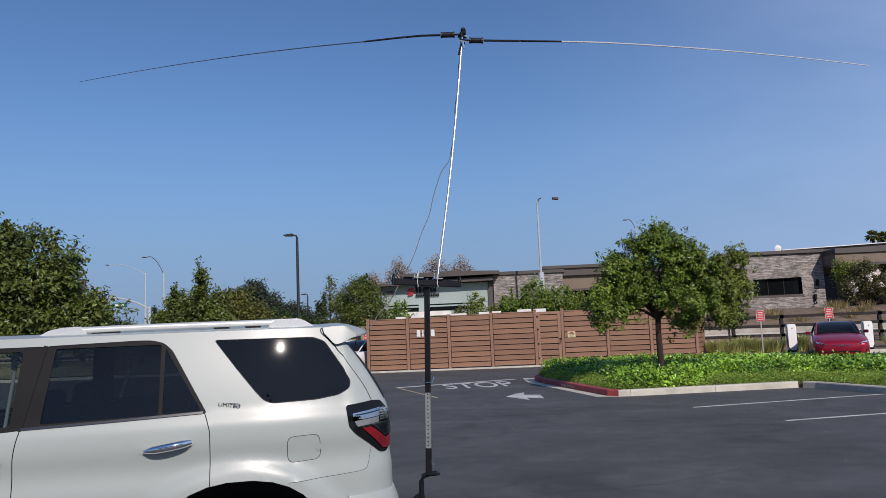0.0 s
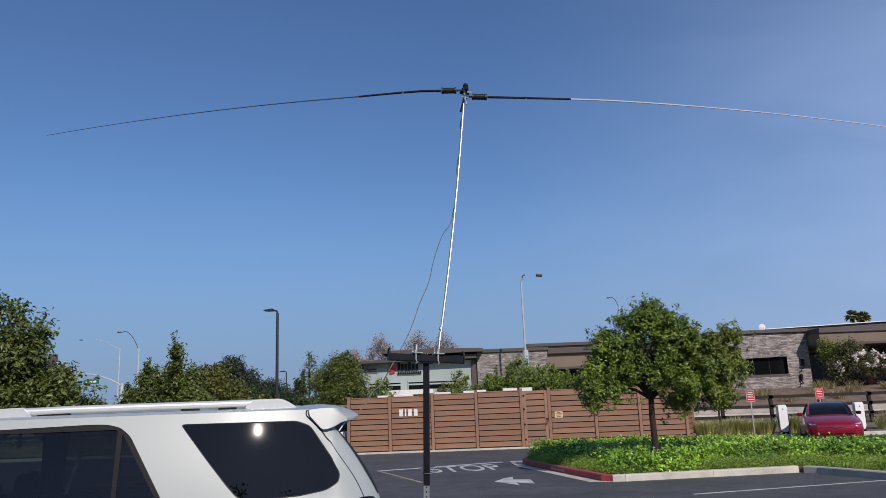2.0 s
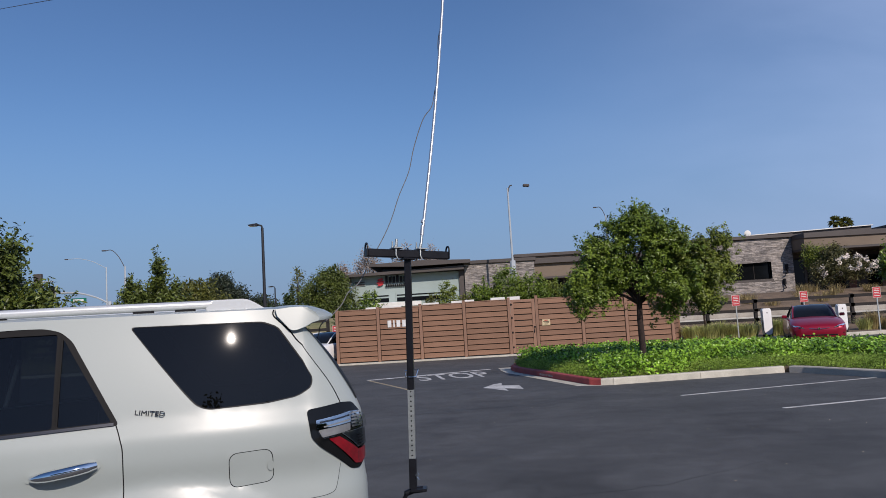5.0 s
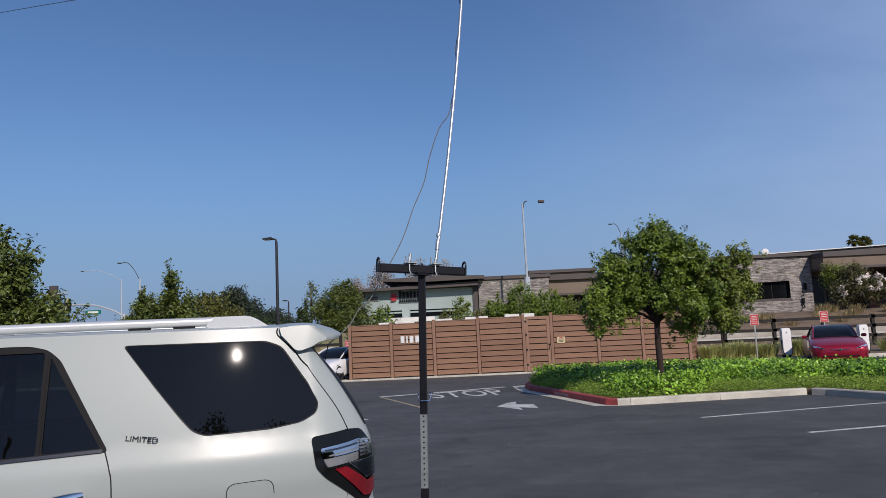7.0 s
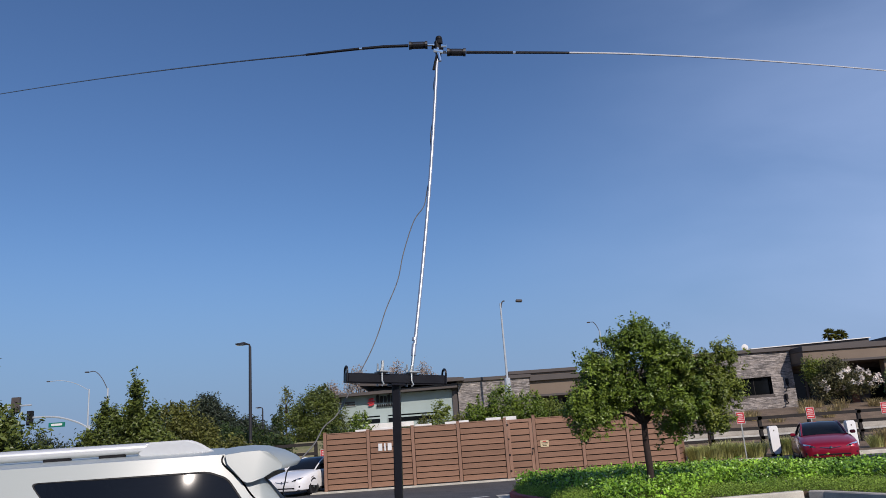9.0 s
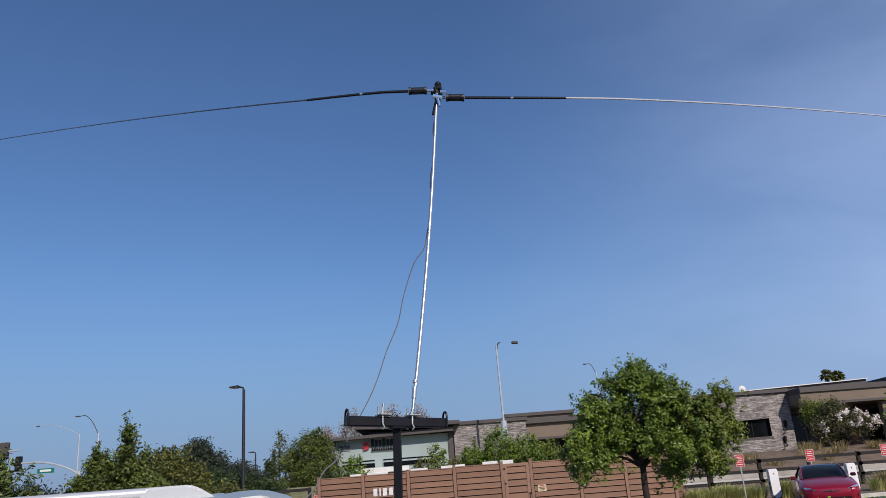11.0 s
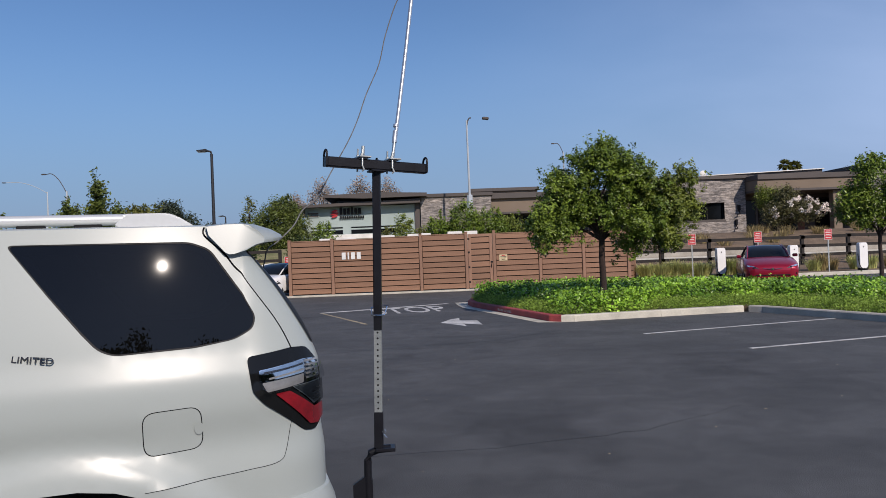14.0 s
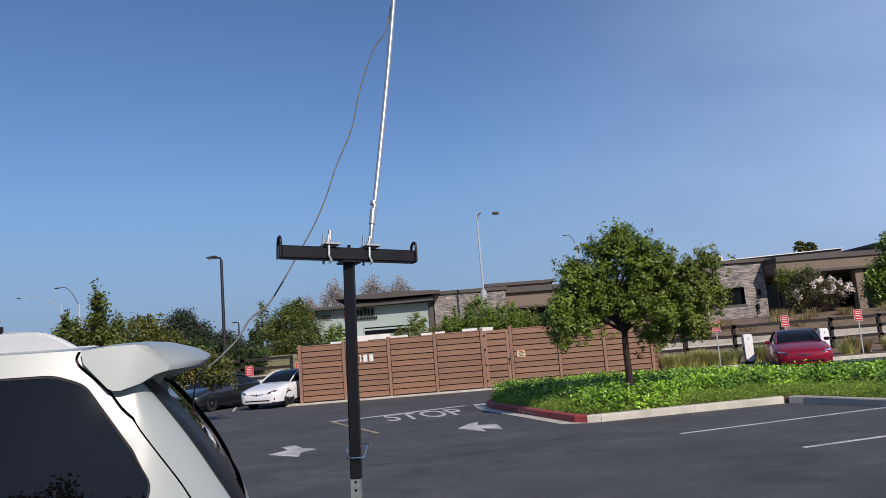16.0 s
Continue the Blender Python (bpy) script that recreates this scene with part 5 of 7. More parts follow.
def plan(s):
    """Point and outward normal of the widest line; s is x along the flank and goes on round the corners."""
    if s < -4.85:
        t = min(1, (-4.85 - s) / 0.75)
        return -4.70 - 0.05 * math.sin(t * 1.57), -0.65 * (1 - t), -1.0, 0.0
    if s < -4.35:
        f = (-4.35 - s) / 0.5 * math.pi / 2
        return -4.35 - 0.35 * math.sin(f), -0.65 - 0.295 * math.cos(f), -math.sin(f), -math.cos(f)
    if s <= -0.20:
        k = max(0, s + 0.75)
        return s, -0.945 + k * k / 8, 0.0, -1.0
    if s <= 0.20:
        f = (s + 0.20) / 0.40 * math.pi / 2
        return -0.20 + 0.262 * math.sin(f), -0.70 - 0.2072 * math.cos(f), math.sin(f), -math.cos(f)
    t = min(1, (s - 0.2) / 0.7)
    return 0.062 + 0.018 * math.sin(t * 1.57), -0.70 * (1 - t), 1.0, 0.0


def on_body(s, z, out=0.0):
    x, y, nx, ny = plan(s)
    ti = tail_in(z) if nx > 0 else 0.10 * max(0, z - 0.8) ** 2 * 4
    return (x - nx * (ti - out), y - ny * (body_in(x, z) - out), z)


def s_of(x, z):
    lo, hi = -4.9, 0.2
    for _ in range(40):
        mid = (lo + hi) / 2
        lo, hi = (mid, hi) if on_body(mid, z)[0] < x else (lo, mid)
    return (lo + hi) / 2


def flank(pts):
    return [(s_of(x, z), z) for x, z in pts]


def curve2(pts, k=5):
    """A smooth line through points of the plane."""
    p = [Vector(q) for q in pts]
    out = []
    for i in range(len(p) - 1):
        a, b, c, d = p[max(i - 1, 0)], p[i], p[i + 1], p[min(i + 2, len(p) - 1)]
        out += [0.5 * ((2 * b) + (c - a) * t + (2 * a - 5 * b + 4 * c - d) * t * t + (3 * b - a - 3 * c + d) * t ** 3) for t in (j / k for j in range(k))]
    return out + [p[-1]]


def strip(pts, w=0.0045):
    pts = curve2(pts) if len(pts) > 2 else [Vector(q) for q in pts]
    a, b = offset_line(pts, w / 2), offset_line(pts, -w / 2)
    return [tuple(p) for p in a] + [tuple(p) for p in b[::-1]]


def ring(poly, w=0.006):
    c = Vector((sum(p[0] for p in poly) / len(poly), sum(p[1] for p in poly) / len(poly)))
    return [tuple(Vector(p) + (c - Vector(p)).normalized() * w) for p in poly]


def both_sides(name, outer, holes, step, material, out=0.0, label="", parent=None, thick=0.0):
    vs, fs = sheet(outer, holes, step, lambda u, v: on_body(u, v, out))
    obs = []
    for side in (1, -1):
        v2 = [(x, y * side, z) for x, y, z in vs]
        f2 = fs if side > 0 else [f[::-1] for f in fs]
        obs.append(obj(name, v2, f2, material, parent or SUV, label, smooth=True))
    return obs


Q_GLASS = rounded(flank([(-0.905, 1.668), (-0.365, 1.664), (-0.300, 1.638), (-0.21, 1.50), (-0.163, 1.412), (-0.172, 1.372), (-0.235, 1.338), (-0.36, 1.321), (-0.60, 1.315), (-0.645, 1.334), (-0.69, 1.385), (-0.78, 1.50)]), 0.022)
D_FRAME = rounded(flank([(-1.826, 1.260), (-1.745, 1.672), (-1.30, 1.682), (-1.225, 1.680), (-1.165, 1.664), (-1.12, 1.625), (-1.08, 1.552), (-0.935, 1.285)]), 0.02)
R_GLASS = rounded(flank([(-1.745, 1.282), (-1.70, 1.655), (-1.176, 1.655), (-1.180, 1.292)]), 0.012)
V_GLASS = rounded(flank([(-1.160, 1.294), (-1.154, 1.638), (-1.128, 1.590), (-0.966, 1.300)]), 0.010)
F_FRAME = rounded(flank([(-3.22, 1.17), (-2.70, 1.668), (-1.754, 1.671), (-1.834, 1.258)]), 0.02)
F_GLASS = rounded(flank([(-3.10, 1.205), (-2.66, 1.645), (-1.855, 1.647), (-1.885, 1.280)]), 0.02)
TAIL = rounded(flank([(-0.200, 1.279), (-0.05, 1.297), (0.0, 1.293), (0.044, 1.23), (0.052, 1.195), (0.052, 1.038), (0.022, 1.008), (-0.016, 1.014), (-0.15, 1.124), (-0.186, 1.165)]), 0.018)
FUEL = rounded(flank([(-0.524, 1.138), (-0.348, 1.144), (-0.343, 1.010), (-0.522, 0.999)]), 0.04, 6)
SEAMS = [strip(flank([(-0.948, 1.290), (-0.930, 1.23), (-0.920, 1.16), (-0.920, 0.92)])),
         strip(flank([(-1.832, 1.262), (-1.852, 1.17), (-1.860, 1.07), (-1.862, 0.80), (-1.862, 0.50)])),
         strip(flank([(-0.315, 1.712), (-0.316, 1.683), (-0.255, 1.622), (-0.215, 1.567), (-0.165, 1.495), (-0.115, 1.422), (-0.077, 1.358), (-0.048, 1.292)]), 0.006),
         strip(flank([(-0.060, 1.055), (-0.082, 0.965), (-0.108, 0.932), (-0.20, 0.921), (-0.35, 0.912), (-0.52, 0.904)]), 0.0022),
         strip(flank([(-3.35, 1.05), (-3.27, 0.9), (-3.25, 0.5)])), strip(flank([(-1.82, 0.47), (-1.40, 0.47)]))]


def arch(cx, n=18):
    return [(cx + 0.50 * math.copysign(abs(math.cos(a)) ** 0.85, math.cos(a)), 0.30 + 0.635 * math.sin(a) ** 0.72) for a in np.linspace(math.pi, 0, n)]


OUTER = [(-5.6, 0.42), (-4.3, 0.36)] + [(-4.06, 0.30)] + arch(-3.56)[1:-1] + [(-3.06, 0.30), (-1.27, 0.30)] + arch(-0.77)[1:-1] + [(-0.27, 0.32), (-0.20, 0.44), (0.9, 0.46), (0.9, 1.69), (0.2, 1.70), (s_of(-0.31, 1.715), 1.715), (-2.78, 1.715), (-3.55, 1.13), (-4.6, 1.04), (-5.6, 0.98)]
FUEL_IN = ring(FUEL, 0.0032)
HATCH = rounded([(0.42, 1.29), (0.40, 1.62), (0.9, 1.64), (0.9, 1.29)], 0.03)
both_sides("body", OUTER, [Q_GLASS, D_FRAME, F_FRAME, TAIL, FUEL, HATCH, *SEAMS], 0.03, M_PEARL)
both_sides("fuel_door", FUEL_IN, [], 0.04, M_PEARL)
both_sides("finger_notch", flank([(-0.357 + 0.014 * math.cos(t), 1.074 + 0.021 * math.sin(t)) for t in np.linspace(0, 2 * math.pi, 17)[:-1]]), [], 0.012, M_PEARL, 0.004)
both_sides("seam_liner", OUTER, [ring(Q_GLASS, -0.03), ring(D_FRAME, -0.02), ring(F_FRAME, -0.02)], 0.05, M_BLACK, -0.02)
both_sides("quarter_glass", ring(Q_GLASS, 0.004), [], 0.06, M_PRIVACY, -0.004, "near-black privacy glass")
both_sides("window_seal", Q_GLASS, [ring(Q_GLASS, 0.006)], 0.05, M_RUBBER, -0.0025)
both_sides("window_trim", D_FRAME, [R_GLASS, V_GLASS], 0.05, M_TRIM, -0.004, "satin black window trim")
both_sides("rear_door_glass", ring(R_GLASS, -0.006), [], 0.08, M_DOORGLASS, -0.010, "dark tinted glass")
both_sides("vent_glass", ring(V_GLASS, -0.006), [], 0.08, M_DOORGLASS, -0.010, "dark tinted glass")
both_sides("window_trim", F_FRAME, [F_GLASS], 0.06, M_TRIM, -0.004, "satin black window trim")
both_sides("front_door_glass", ring(F_GLASS, -0.006), [], 0.1, M_TINT, -0.010, "lightly tinted clear glass")
both_sides("rear_glass", HATCH, [], 0.08, M_PRIVACY, -0.012, "near-black rear window")
both_sides("pillar_gap", strip(flank([(-1.836, 1.256), (-1.750, 1.674)]), 0.020), [], 0.05, M_TRIM, 0.002)
# dark belt moulding and the divider bar
both_sides("belt_moulding", strip(flank([(-1.83, 1.266), (-1.45, 1.276), (-0.955, 1.293)]), 0.011), [], 0.05, M_DARKCHROME, 0.008)
both_sides("divider_bar", strip(flank([(-1.170, 1.290), (-1.165, 1.650)]), 0.008), [], 0.05, M_TRIM, 0.004)
# door handles: a cup, and a chrome bar standing off it
for hx, hz in ((-1.125, 1.135), (-2.03, 1.10)):
    cup = rounded(flank([(hx - 0.145, hz - 0.036), (hx - 0.13, hz + 0.024), (hx + 0.10, hz + 0.042), (hx + 0.135, hz + 0.012), (hx + 0.10, hz - 0.026)]), 0.03)
    cups = both_sides("handle_cup", cup, [], 0.03, M_PEARL, 0.004)
    for c, side in zip(cups, (1, -1)):
        bm = bmesh.new()
        pts = []
        for i in range(9):
            t = i / 8
            x = hx - 0.115 + 0.225 * t
            p = on_body(x, hz - 0.016 + 0.030 * t, 0.012 + 0.030 * math.sin(math.pi * t) ** 0.6)
            pts.append((p[0], p[1] * side, p[2]))
        tube(bm, pts, [0.012, 0.018, 0.021, 0.022, 0.022, 0.022, 0.022, 0.021, 0.016], 10)
        part("door_handle", bm, M_CHROME, c, "chrome pull handle", smooth=True)
# tail lamps
UP = rounded(flank([(-0.170, 1.236), (-0.05, 1.258), (0.005, 1.260), (0.036, 1.228), (0.045, 1.182), (-0.01, 1.184), (-0.05, 1.170), (-0.140, 1.160), (-0.158, 1.174)]), 0.008)
UPC = rounded(flank([(-0.166, 1.235), (-0.02, 1.256), (0.016, 1.253), (0.036, 1.222), (0.040, 1.190), (-0.012, 1.190), (-0.018, 1.212), (-0.162, 1.198)]), 0.005)
UPD = rounded(flank([(-0.158, 1.194), (-0.018, 1.208), (-0.02, 1.178), (-0.142, 1.163)]), 0.006)
UPE = strip(flank([(-0.150, 1.226), (-0.09, 1.231), (-0.022, 1.241)]), 0.007)
UPF = strip(flank([(-0.135, 1.206), (-0.08, 1.214), (-0.022, 1.222)]), 0.006)
RED = rounded(flank([(-0.118, 1.156), (-0.072, 1.160), (0.012, 1.090), (0.047, 1.098), (0.048, 1.050), (0.026, 1.028), (-0.004, 1.034)]), 0.006)
GREY = rounded(flank([(-0.060, 1.172), (0.044, 1.178), (0.047, 1.106), (0.016, 1.098)]), 0.006)
lamps = both_sides("tail_lamp", TAIL, [], 0.025, M_CARGLASS, 0.006, "wrap-round tail lamp, clear above and red below")
for lamp, side in zip(lamps, (1, -1)):
    for nm, poly, m, out in (("reflector", UPC, M_CHROME, 0.011), ("reflector", UPD, M_SATIN, 0.010), ("reflector_ridge", UPE, M_DARKCHROME, 0.013), ("reflector_ridge", UPF, M_SATIN, 0.0135), ("lens", UP, M_LENS, 0.028), ("red_lens", RED, M_LENS_RED, 0.014), ("inner_reflector", GREY, M_GALV, 0.009), ("smoked_lens", GREY, M_LENS_SMOKE, 0.018)):
        vs, fs = sheet(poly, [], 0.02, lambda u, v: on_body(u, v, out))
        obj(nm, [(x, y * side, z) for x, y, z in vs], fs if side > 0 else [f[::-1] for f in fs], m, lamp, smooth=True)
    for i in range(5):
        z = 1.192 + i * 0.014
        ln = strip([(s_of(-0.012, z), z), (s_of(0.034, z), z)], 0.006)
        vs, fs = sheet(ln, [], 0.02, lambda u, v: on_body(u, v, 0.0125))
        obj("lens_rib", [(x, y * side, z) for x, y, z in vs], fs if side > 0 else [f[::-1] for f in fs], M_SATIN, lamp)
    for i in range(4):
        z = 1.114 + i * 0.012
        ln = strip([(s_of(0.010, z), z), (s_of(0.042, z), z)], 0.004)
        vs, fs = sheet(ln, [], 0.02, lambda u, v: on_body(u, v, 0.012))
        obj("lens_rib", [(x, y * side, z) for x, y, z in vs], fs if side > 0 else [f[::-1] for f in fs], M_CHROME, lamp)


# roof, windscreen and bonnet close the top
def top_skin(name, xs, edge, crown, material, label=""):
    vs, n = [], 13
    for x in xs:
        e = edge(x)
        for j in range(n):
            t = j / (n - 1) * 2 - 1
            vs.append((e[0], abs(e[1]) * t, e[2] + crown * (1 - t * t)))
    fs = [(i * n + j, i * n + j + 1, (i + 1) * n + j + 1, (i + 1) * n + j) for i in range(len(xs) - 1) for j in range(n - 1)]
    return obj(name, vs, fs, material, SUV, label, smooth=True)


top_skin("roof", list(np.linspace(-2.78, -0.31, 16)), lambda x: on_body(x, 1.715), 0.030, M_PEARL)
top_skin("windscreen", list(np.linspace(-3.55, -2.78, 6)), lambda x: on_body(x, 1.13 + (x + 3.55) / 0.77 * 0.585), 0.02, M_TINT, "lightly tinted clear glass")
top_skin("bonnet", list(np.linspace(-4.75, -3.55, 8)), lambda x: on_body(max(x, -4.75) if x > -4.35 else -4.35 - (-4.35 - x) * 1.2, 1.0 + (x + 4.75) / 1.2 * 0.13), 0.05, M_PEARL)
# roof-end wing: one closed section carried across, its corners swept in at the tips
bm = bmesh.new()
WING = [(-0.310, 1.713), (-0.25, 1.719), (-0.19, 1.720), (-0.135, 1.714), (-0.075, 1.694), (-0.040, 1.674), (-0.036, 1.664), (-0.042, 1.655), (-0.10, 1.648), (-0.165, 1.630), (-0.225, 1.618), (-0.240, 1.618), (-0.252, 1.624), (-0.303, 1.683)]
rows = []
for y_, cut, q_ in ((-0.8075, -0.1215, 0.995), (-0.808, -0.120, 1.0), (-0.775, -0.092, 1.0), (-0.70, -0.055, 1.0), (-0.60, -0.036, 1.0), (-0.4, -0.030, 1.0), (-0.2, -0.022, 1.0), (0.0, -0.018, 1.0), (0.2, -0.022, 1.0), (0.4, -0.030, 1.0), (0.60, -0.036, 1.0), (0.70, -0.055, 1.0), (0.775, -0.092, 1.0), (0.808, -0.120, 1.0), (0.8075, -0.1215, 0.995)):
    dz = 0.028 * (1 - (y_ / 0.808) ** 2)
    rows.append([bm.verts.new((x if x < -0.20 else -0.20 + (x + 0.20) * (cut + 0.20) / 0.164, y_ * (1.0 - 0.30 * max(0, z - 1.62)), 1.665 + (z - 1.665) * q_ + dz)) for x, z in WING])
k_ = len(WING)
for a, b in zip(rows, rows[1:]):
    for i in range(k_):
        bm.faces.new((a[i], a[(i + 1) % k_], b[(i + 1) % k_], b[i]))
bm.faces.new(rows[0][::-1])
bm.faces.new(rows[-1])
part("roof_wing", bm, M_PEARL, SUV, "body-colour roof-end wing", smooth=True)
# black pillar behind the wing and a thin black rear-window surround
both_sides("rear_pillar_trim", rounded([(0.12, 1.30), (0.08, 1.41), (0.065, 1.53), (0.05, 1.645), (0.385, 1.645), (0.405, 1.30)], 0.02), [], 0.05, M_BLACK, 0.003)
# roof rails
for side in (1, -1):
    y = -0.52 * side
    rail = part("roof_rail", tubes(([(-1.70, y, 1.750), (-1.45, y, 1.755), (-1.1, y, 1.757), (-0.56, y, 1.757)], 0.020), n=12), M_RAILPAINT, SUV, "silver roof rail", smooth=True)
    for pts in ([(-1.88, 1.718), (-1.80, 1.760), (-1.735, 1.771), (-1.635, 1.774), (-1.61, 1.726), (-1.60, 1.718)], [(-0.62, 1.722), (-0.605, 1.735), (-0.582, 1.776), (-0.435, 1.777), (-0.40, 1.764), (-0.335, 1.722)]):
        bm = bmesh.new()
        prism(bm, pts, y - 0.024, y + 0.024)
        bmesh.ops.bevel(bm, geom=list(bm.edges), offset=0.007, segments=2, affect="EDGES")
        part("rail_foot", bm, M_RAILPAINT, rail)
    for x in (-1.54, -1.48, -0.88, -0.70):
        part("rail_bracket", bbox(x - 0.045, x + 0.045, y - 0.012, y + 0.012, 1.722, 1.744, 0.004), M_BLACK, rail)
# badge on the rear quarter
bx, by_, bz = on_body(-0.822, 1.326, 0.010)
letters("LIMITED", 0.042, SUV, "badge", M_DARKCHROME, Matrix.Translation((bx, by_, bz - 0.012)) @ pose(0, 0, 0, 75, 0, 0) @ Matrix(((0.78, 0.18, 0, 0), (0, 0.62, 0, 0), (0, 0, 1, 0), (0, 0, 0, 1))), 0.003, 0.0, "dark chrome trim badge")
# bumper, plate recess, underbody
bm = bmesh.new()
rows = []
for s in np.linspace(-0.20, 0.9, 14):
    rows.append([on_body(float(s), z, o) for z, o in ((0.46, -0.02), (0.50, 0.02), (0.62, 0.035), (0.74, 0.035), (0.80, 0.012), (0.81, -0.01))])
for side in (1, -1):
    r2 = [[bm.verts.new((x, y * side, z)) for x, y, z in r] for r in rows]
    for a, b in zip(r2, r2[1:]):
        for i in range(5):
            bm.faces.new((a[i], a[i + 1], b[i + 1], b[i]))
part("rear_bumper", bm, M_PEARL, SUV, smooth=True)
part("underbody", bbox(-4.4, -0.05, -0.72, 0.72, 0.32, 0.50, 0.03), M_BLACK, SUV)
for cx in (-0.77, -3.56):
    for side in (1, -1):
        bm = bmesh.new()
        n = 20
        ra, rb = [], []
        for a in np.linspace(math.pi, 0, n):
            px, pz = cx + 0.515 * math.cos(a), 0.30 + 0.64 * math.sin(a) ** 0.8
            ra.append(bm.verts.new((px, -0.90 * side, pz)))
            rb.append(bm.verts.new((px, -0.52 * side, pz)))
        for i in range(n - 1):
            bm.faces.new((ra[i], ra[i + 1], rb[i + 1], rb[i]))
        bm.faces.new(rb)
        part("wheel_well", bm, M_RUBBER, SUV)


def wheel(parent, x, y, z, r, w, rimmat, side, spokes=6):
    root = new("wheel")
    root.parent = parent
    root.matrix_basis = pose(x, y, z, 0, 0, 0 if side < 0 else 180)
    bm = bmesh.new()
    prof = [(r * 0.66, -w * 0.42), (r * 0.80, -w / 2), (r * 0.95, -w * 0.46), (r, -w * 0.32), (r, w * 0.32), (r * 0.95, w * 0.46), (r * 0.80, w / 2), (r * 0.66, w * 0.42)]
    n = 32
    rg_ = [[bm.verts.new((p[0] * math.cos(2 * math.pi * k / n), p[1], p[0] * math.sin(2 * math.pi * k / n))) for p in prof] for k in range(n)]
    for k in range(n):
        for i in range(len(prof)):
            j = (i + 1) % len(prof)
            bm.faces.new((rg_[k][i], rg_[k][j], rg_[(k + 1) % n][j], rg_[(k + 1) % n][i]))
    part("tyre", bm, M_RUBBER, root, smooth=True)
    bm = bmesh.new()
    tube(bm, [(0, -w * 0.30, 0), (0, -w * 0.42, 0)], r * 0.16, 12)
    for k in range(spokes):
        a = 2 * math.pi * k / spokes
        m = Matrix.Rotation(a, 4, "Y")
        box(bm, -r * 0.075, r * 0.075, -w * 0.40, -w * 0.30, r * 0.08, r * 0.66, 0.006, m)
    g = [[bm.verts.new((rr * math.cos(2 * math.pi * k / n), yy, rr * math.sin(2 * math.pi * k / n))) for rr, yy in ((r * 0.67, -w * 0.42), (r * 0.60, -w * 0.40), (r * 0.58, w * 0.2))] for k in range(n)]
    for k in range(n):
        for i in range(2):
            bm.faces.new((g[k][i], g[k][i + 1], g[(k + 1) % n][i + 1], g[(k + 1) % n][i]))
    part("rim", bm, rimmat, root)
    return root


for cx in (-0.77, -3.56):
    for side in (-1, 1):
        wheel(SUV, cx, side * 0.82, 0.385, 0.385, 0.25, M_ALU, side)


# seats, seen dimly through the glass
def seat(x, y, back=0.62):
    st = new("seat")
    st.parent = SUV
    st.matrix_basis = pose(x, y, 0.62)
    part("cushion", bbox(-0.28, 0.22, -0.25, 0.25, 0.0, 0.16, 0.05, seg=2), M_SEAT, st)
    part("backrest", bbox(0.16, 0.32, -0.24, 0.24, 0.12, back, 0.05, m=pose(0, 0, 0, 0, 8, 0), seg=2), M_SEAT, st)
    part("headrest", bbox(0.27, 0.37, -0.13, 0.13, back + 0.04, back + 0.24, 0.04, m=pose(0, 0, 0, 0, 8, 0), seg=2), M_HEADREST, st)


for y in (-0.38, 0.38):
    seat(-2.25, y)
    seat(-1.45, y, 0.58)
part("cabin_floor", bbox(-3.3, -0.2, -0.80, 0.80, 0.5, 0.6), M_BLACK, SUV)
part("headliner", bbox(-2.7, -0.40, -0.70, 0.70, 1.66, 1.69, 0.01), M_HEADREST, SUV)
part("tailgate_lining", bbox(-0.38, -0.34, -0.70, 0.70, 0.6, 1.25), M_BLACK, SUV)
part("dashboard", bbox(-3.45, -3.05, -0.72, 0.72, 0.85, 1.12, 0.06, seg=2), M_BLACK, SUV)
part("belt_strap", tubes(([(-1.42, -0.60, 1.37), (-1.36, -0.62, 1.56)], 0.009), ([(-2.0, -0.62, 1.2), (-1.93, -0.66, 1.6)], 0.009)), M_POLE, SUV)

# ---- mast mount at the hitch ----
mount = thing("mast_mount", None, "black steel T-shaped mast mount standing on a tow hitch", "mount")
PX, PY = -1.240, 7.19
lean = 0.028
px_ = lambda z: PX + lean * (z - 1.36)


def upright(name, z0, z1, w, material, label=""):
    bm = bbox(-w / 2, w / 2, -w / 2, w / 2, 0, z1 - z0, 0.004)
    p = part(name, bm, material, mount, label)
    p.matrix_basis = pose(px_(z0), PY, z0) @ pose(0, 0, 0, 0, math.degrees(lean), -4)
    return p


upright("upper_tube", 1.265, 1.965, 0.035, M_POWDER)
upright("socket", 0.755, 0.915, 0.038, M_POWDER)
# perforated post: four faces with true round holes
def holed(u, v):
    return (u, -0.0165, v)


holes = [[(0.0045 * math.cos(t), 0.02 + i * 0.0254 + 0.0045 * math.sin(t)) for t in np.linspace(0, 2 * math.pi, 11)[:-1]] for i in range(14)]
vs, fs = sheet([(-0.0165, 0), (0.0165, 0), (0.0165, 0.36), (-0.0165, 0.36)], holes, 0.02, holed)
gp = new("perforated_post")
gp.parent = mount
gp.matrix_basis = pose(px_(0.91), PY, 0.91) @ pose(0, 0, 0, 0, math.degrees(lean), -4)
tagged(gp, "galvanised perforated square post")
face_me = obj("post_face", vs, fs, M_GALV, gp)
for a in (90, 180, 270):
    f2 = new("post_face", face_me.data)
    f2.parent = gp
    f2.matrix_basis = pose(0, 0, 0, 0, 0, a)
part("post_core", bbox(-0.0135, 0.0135, -0.0135, 0.0135, 0.0, 0.36), M_BLACK, gp)
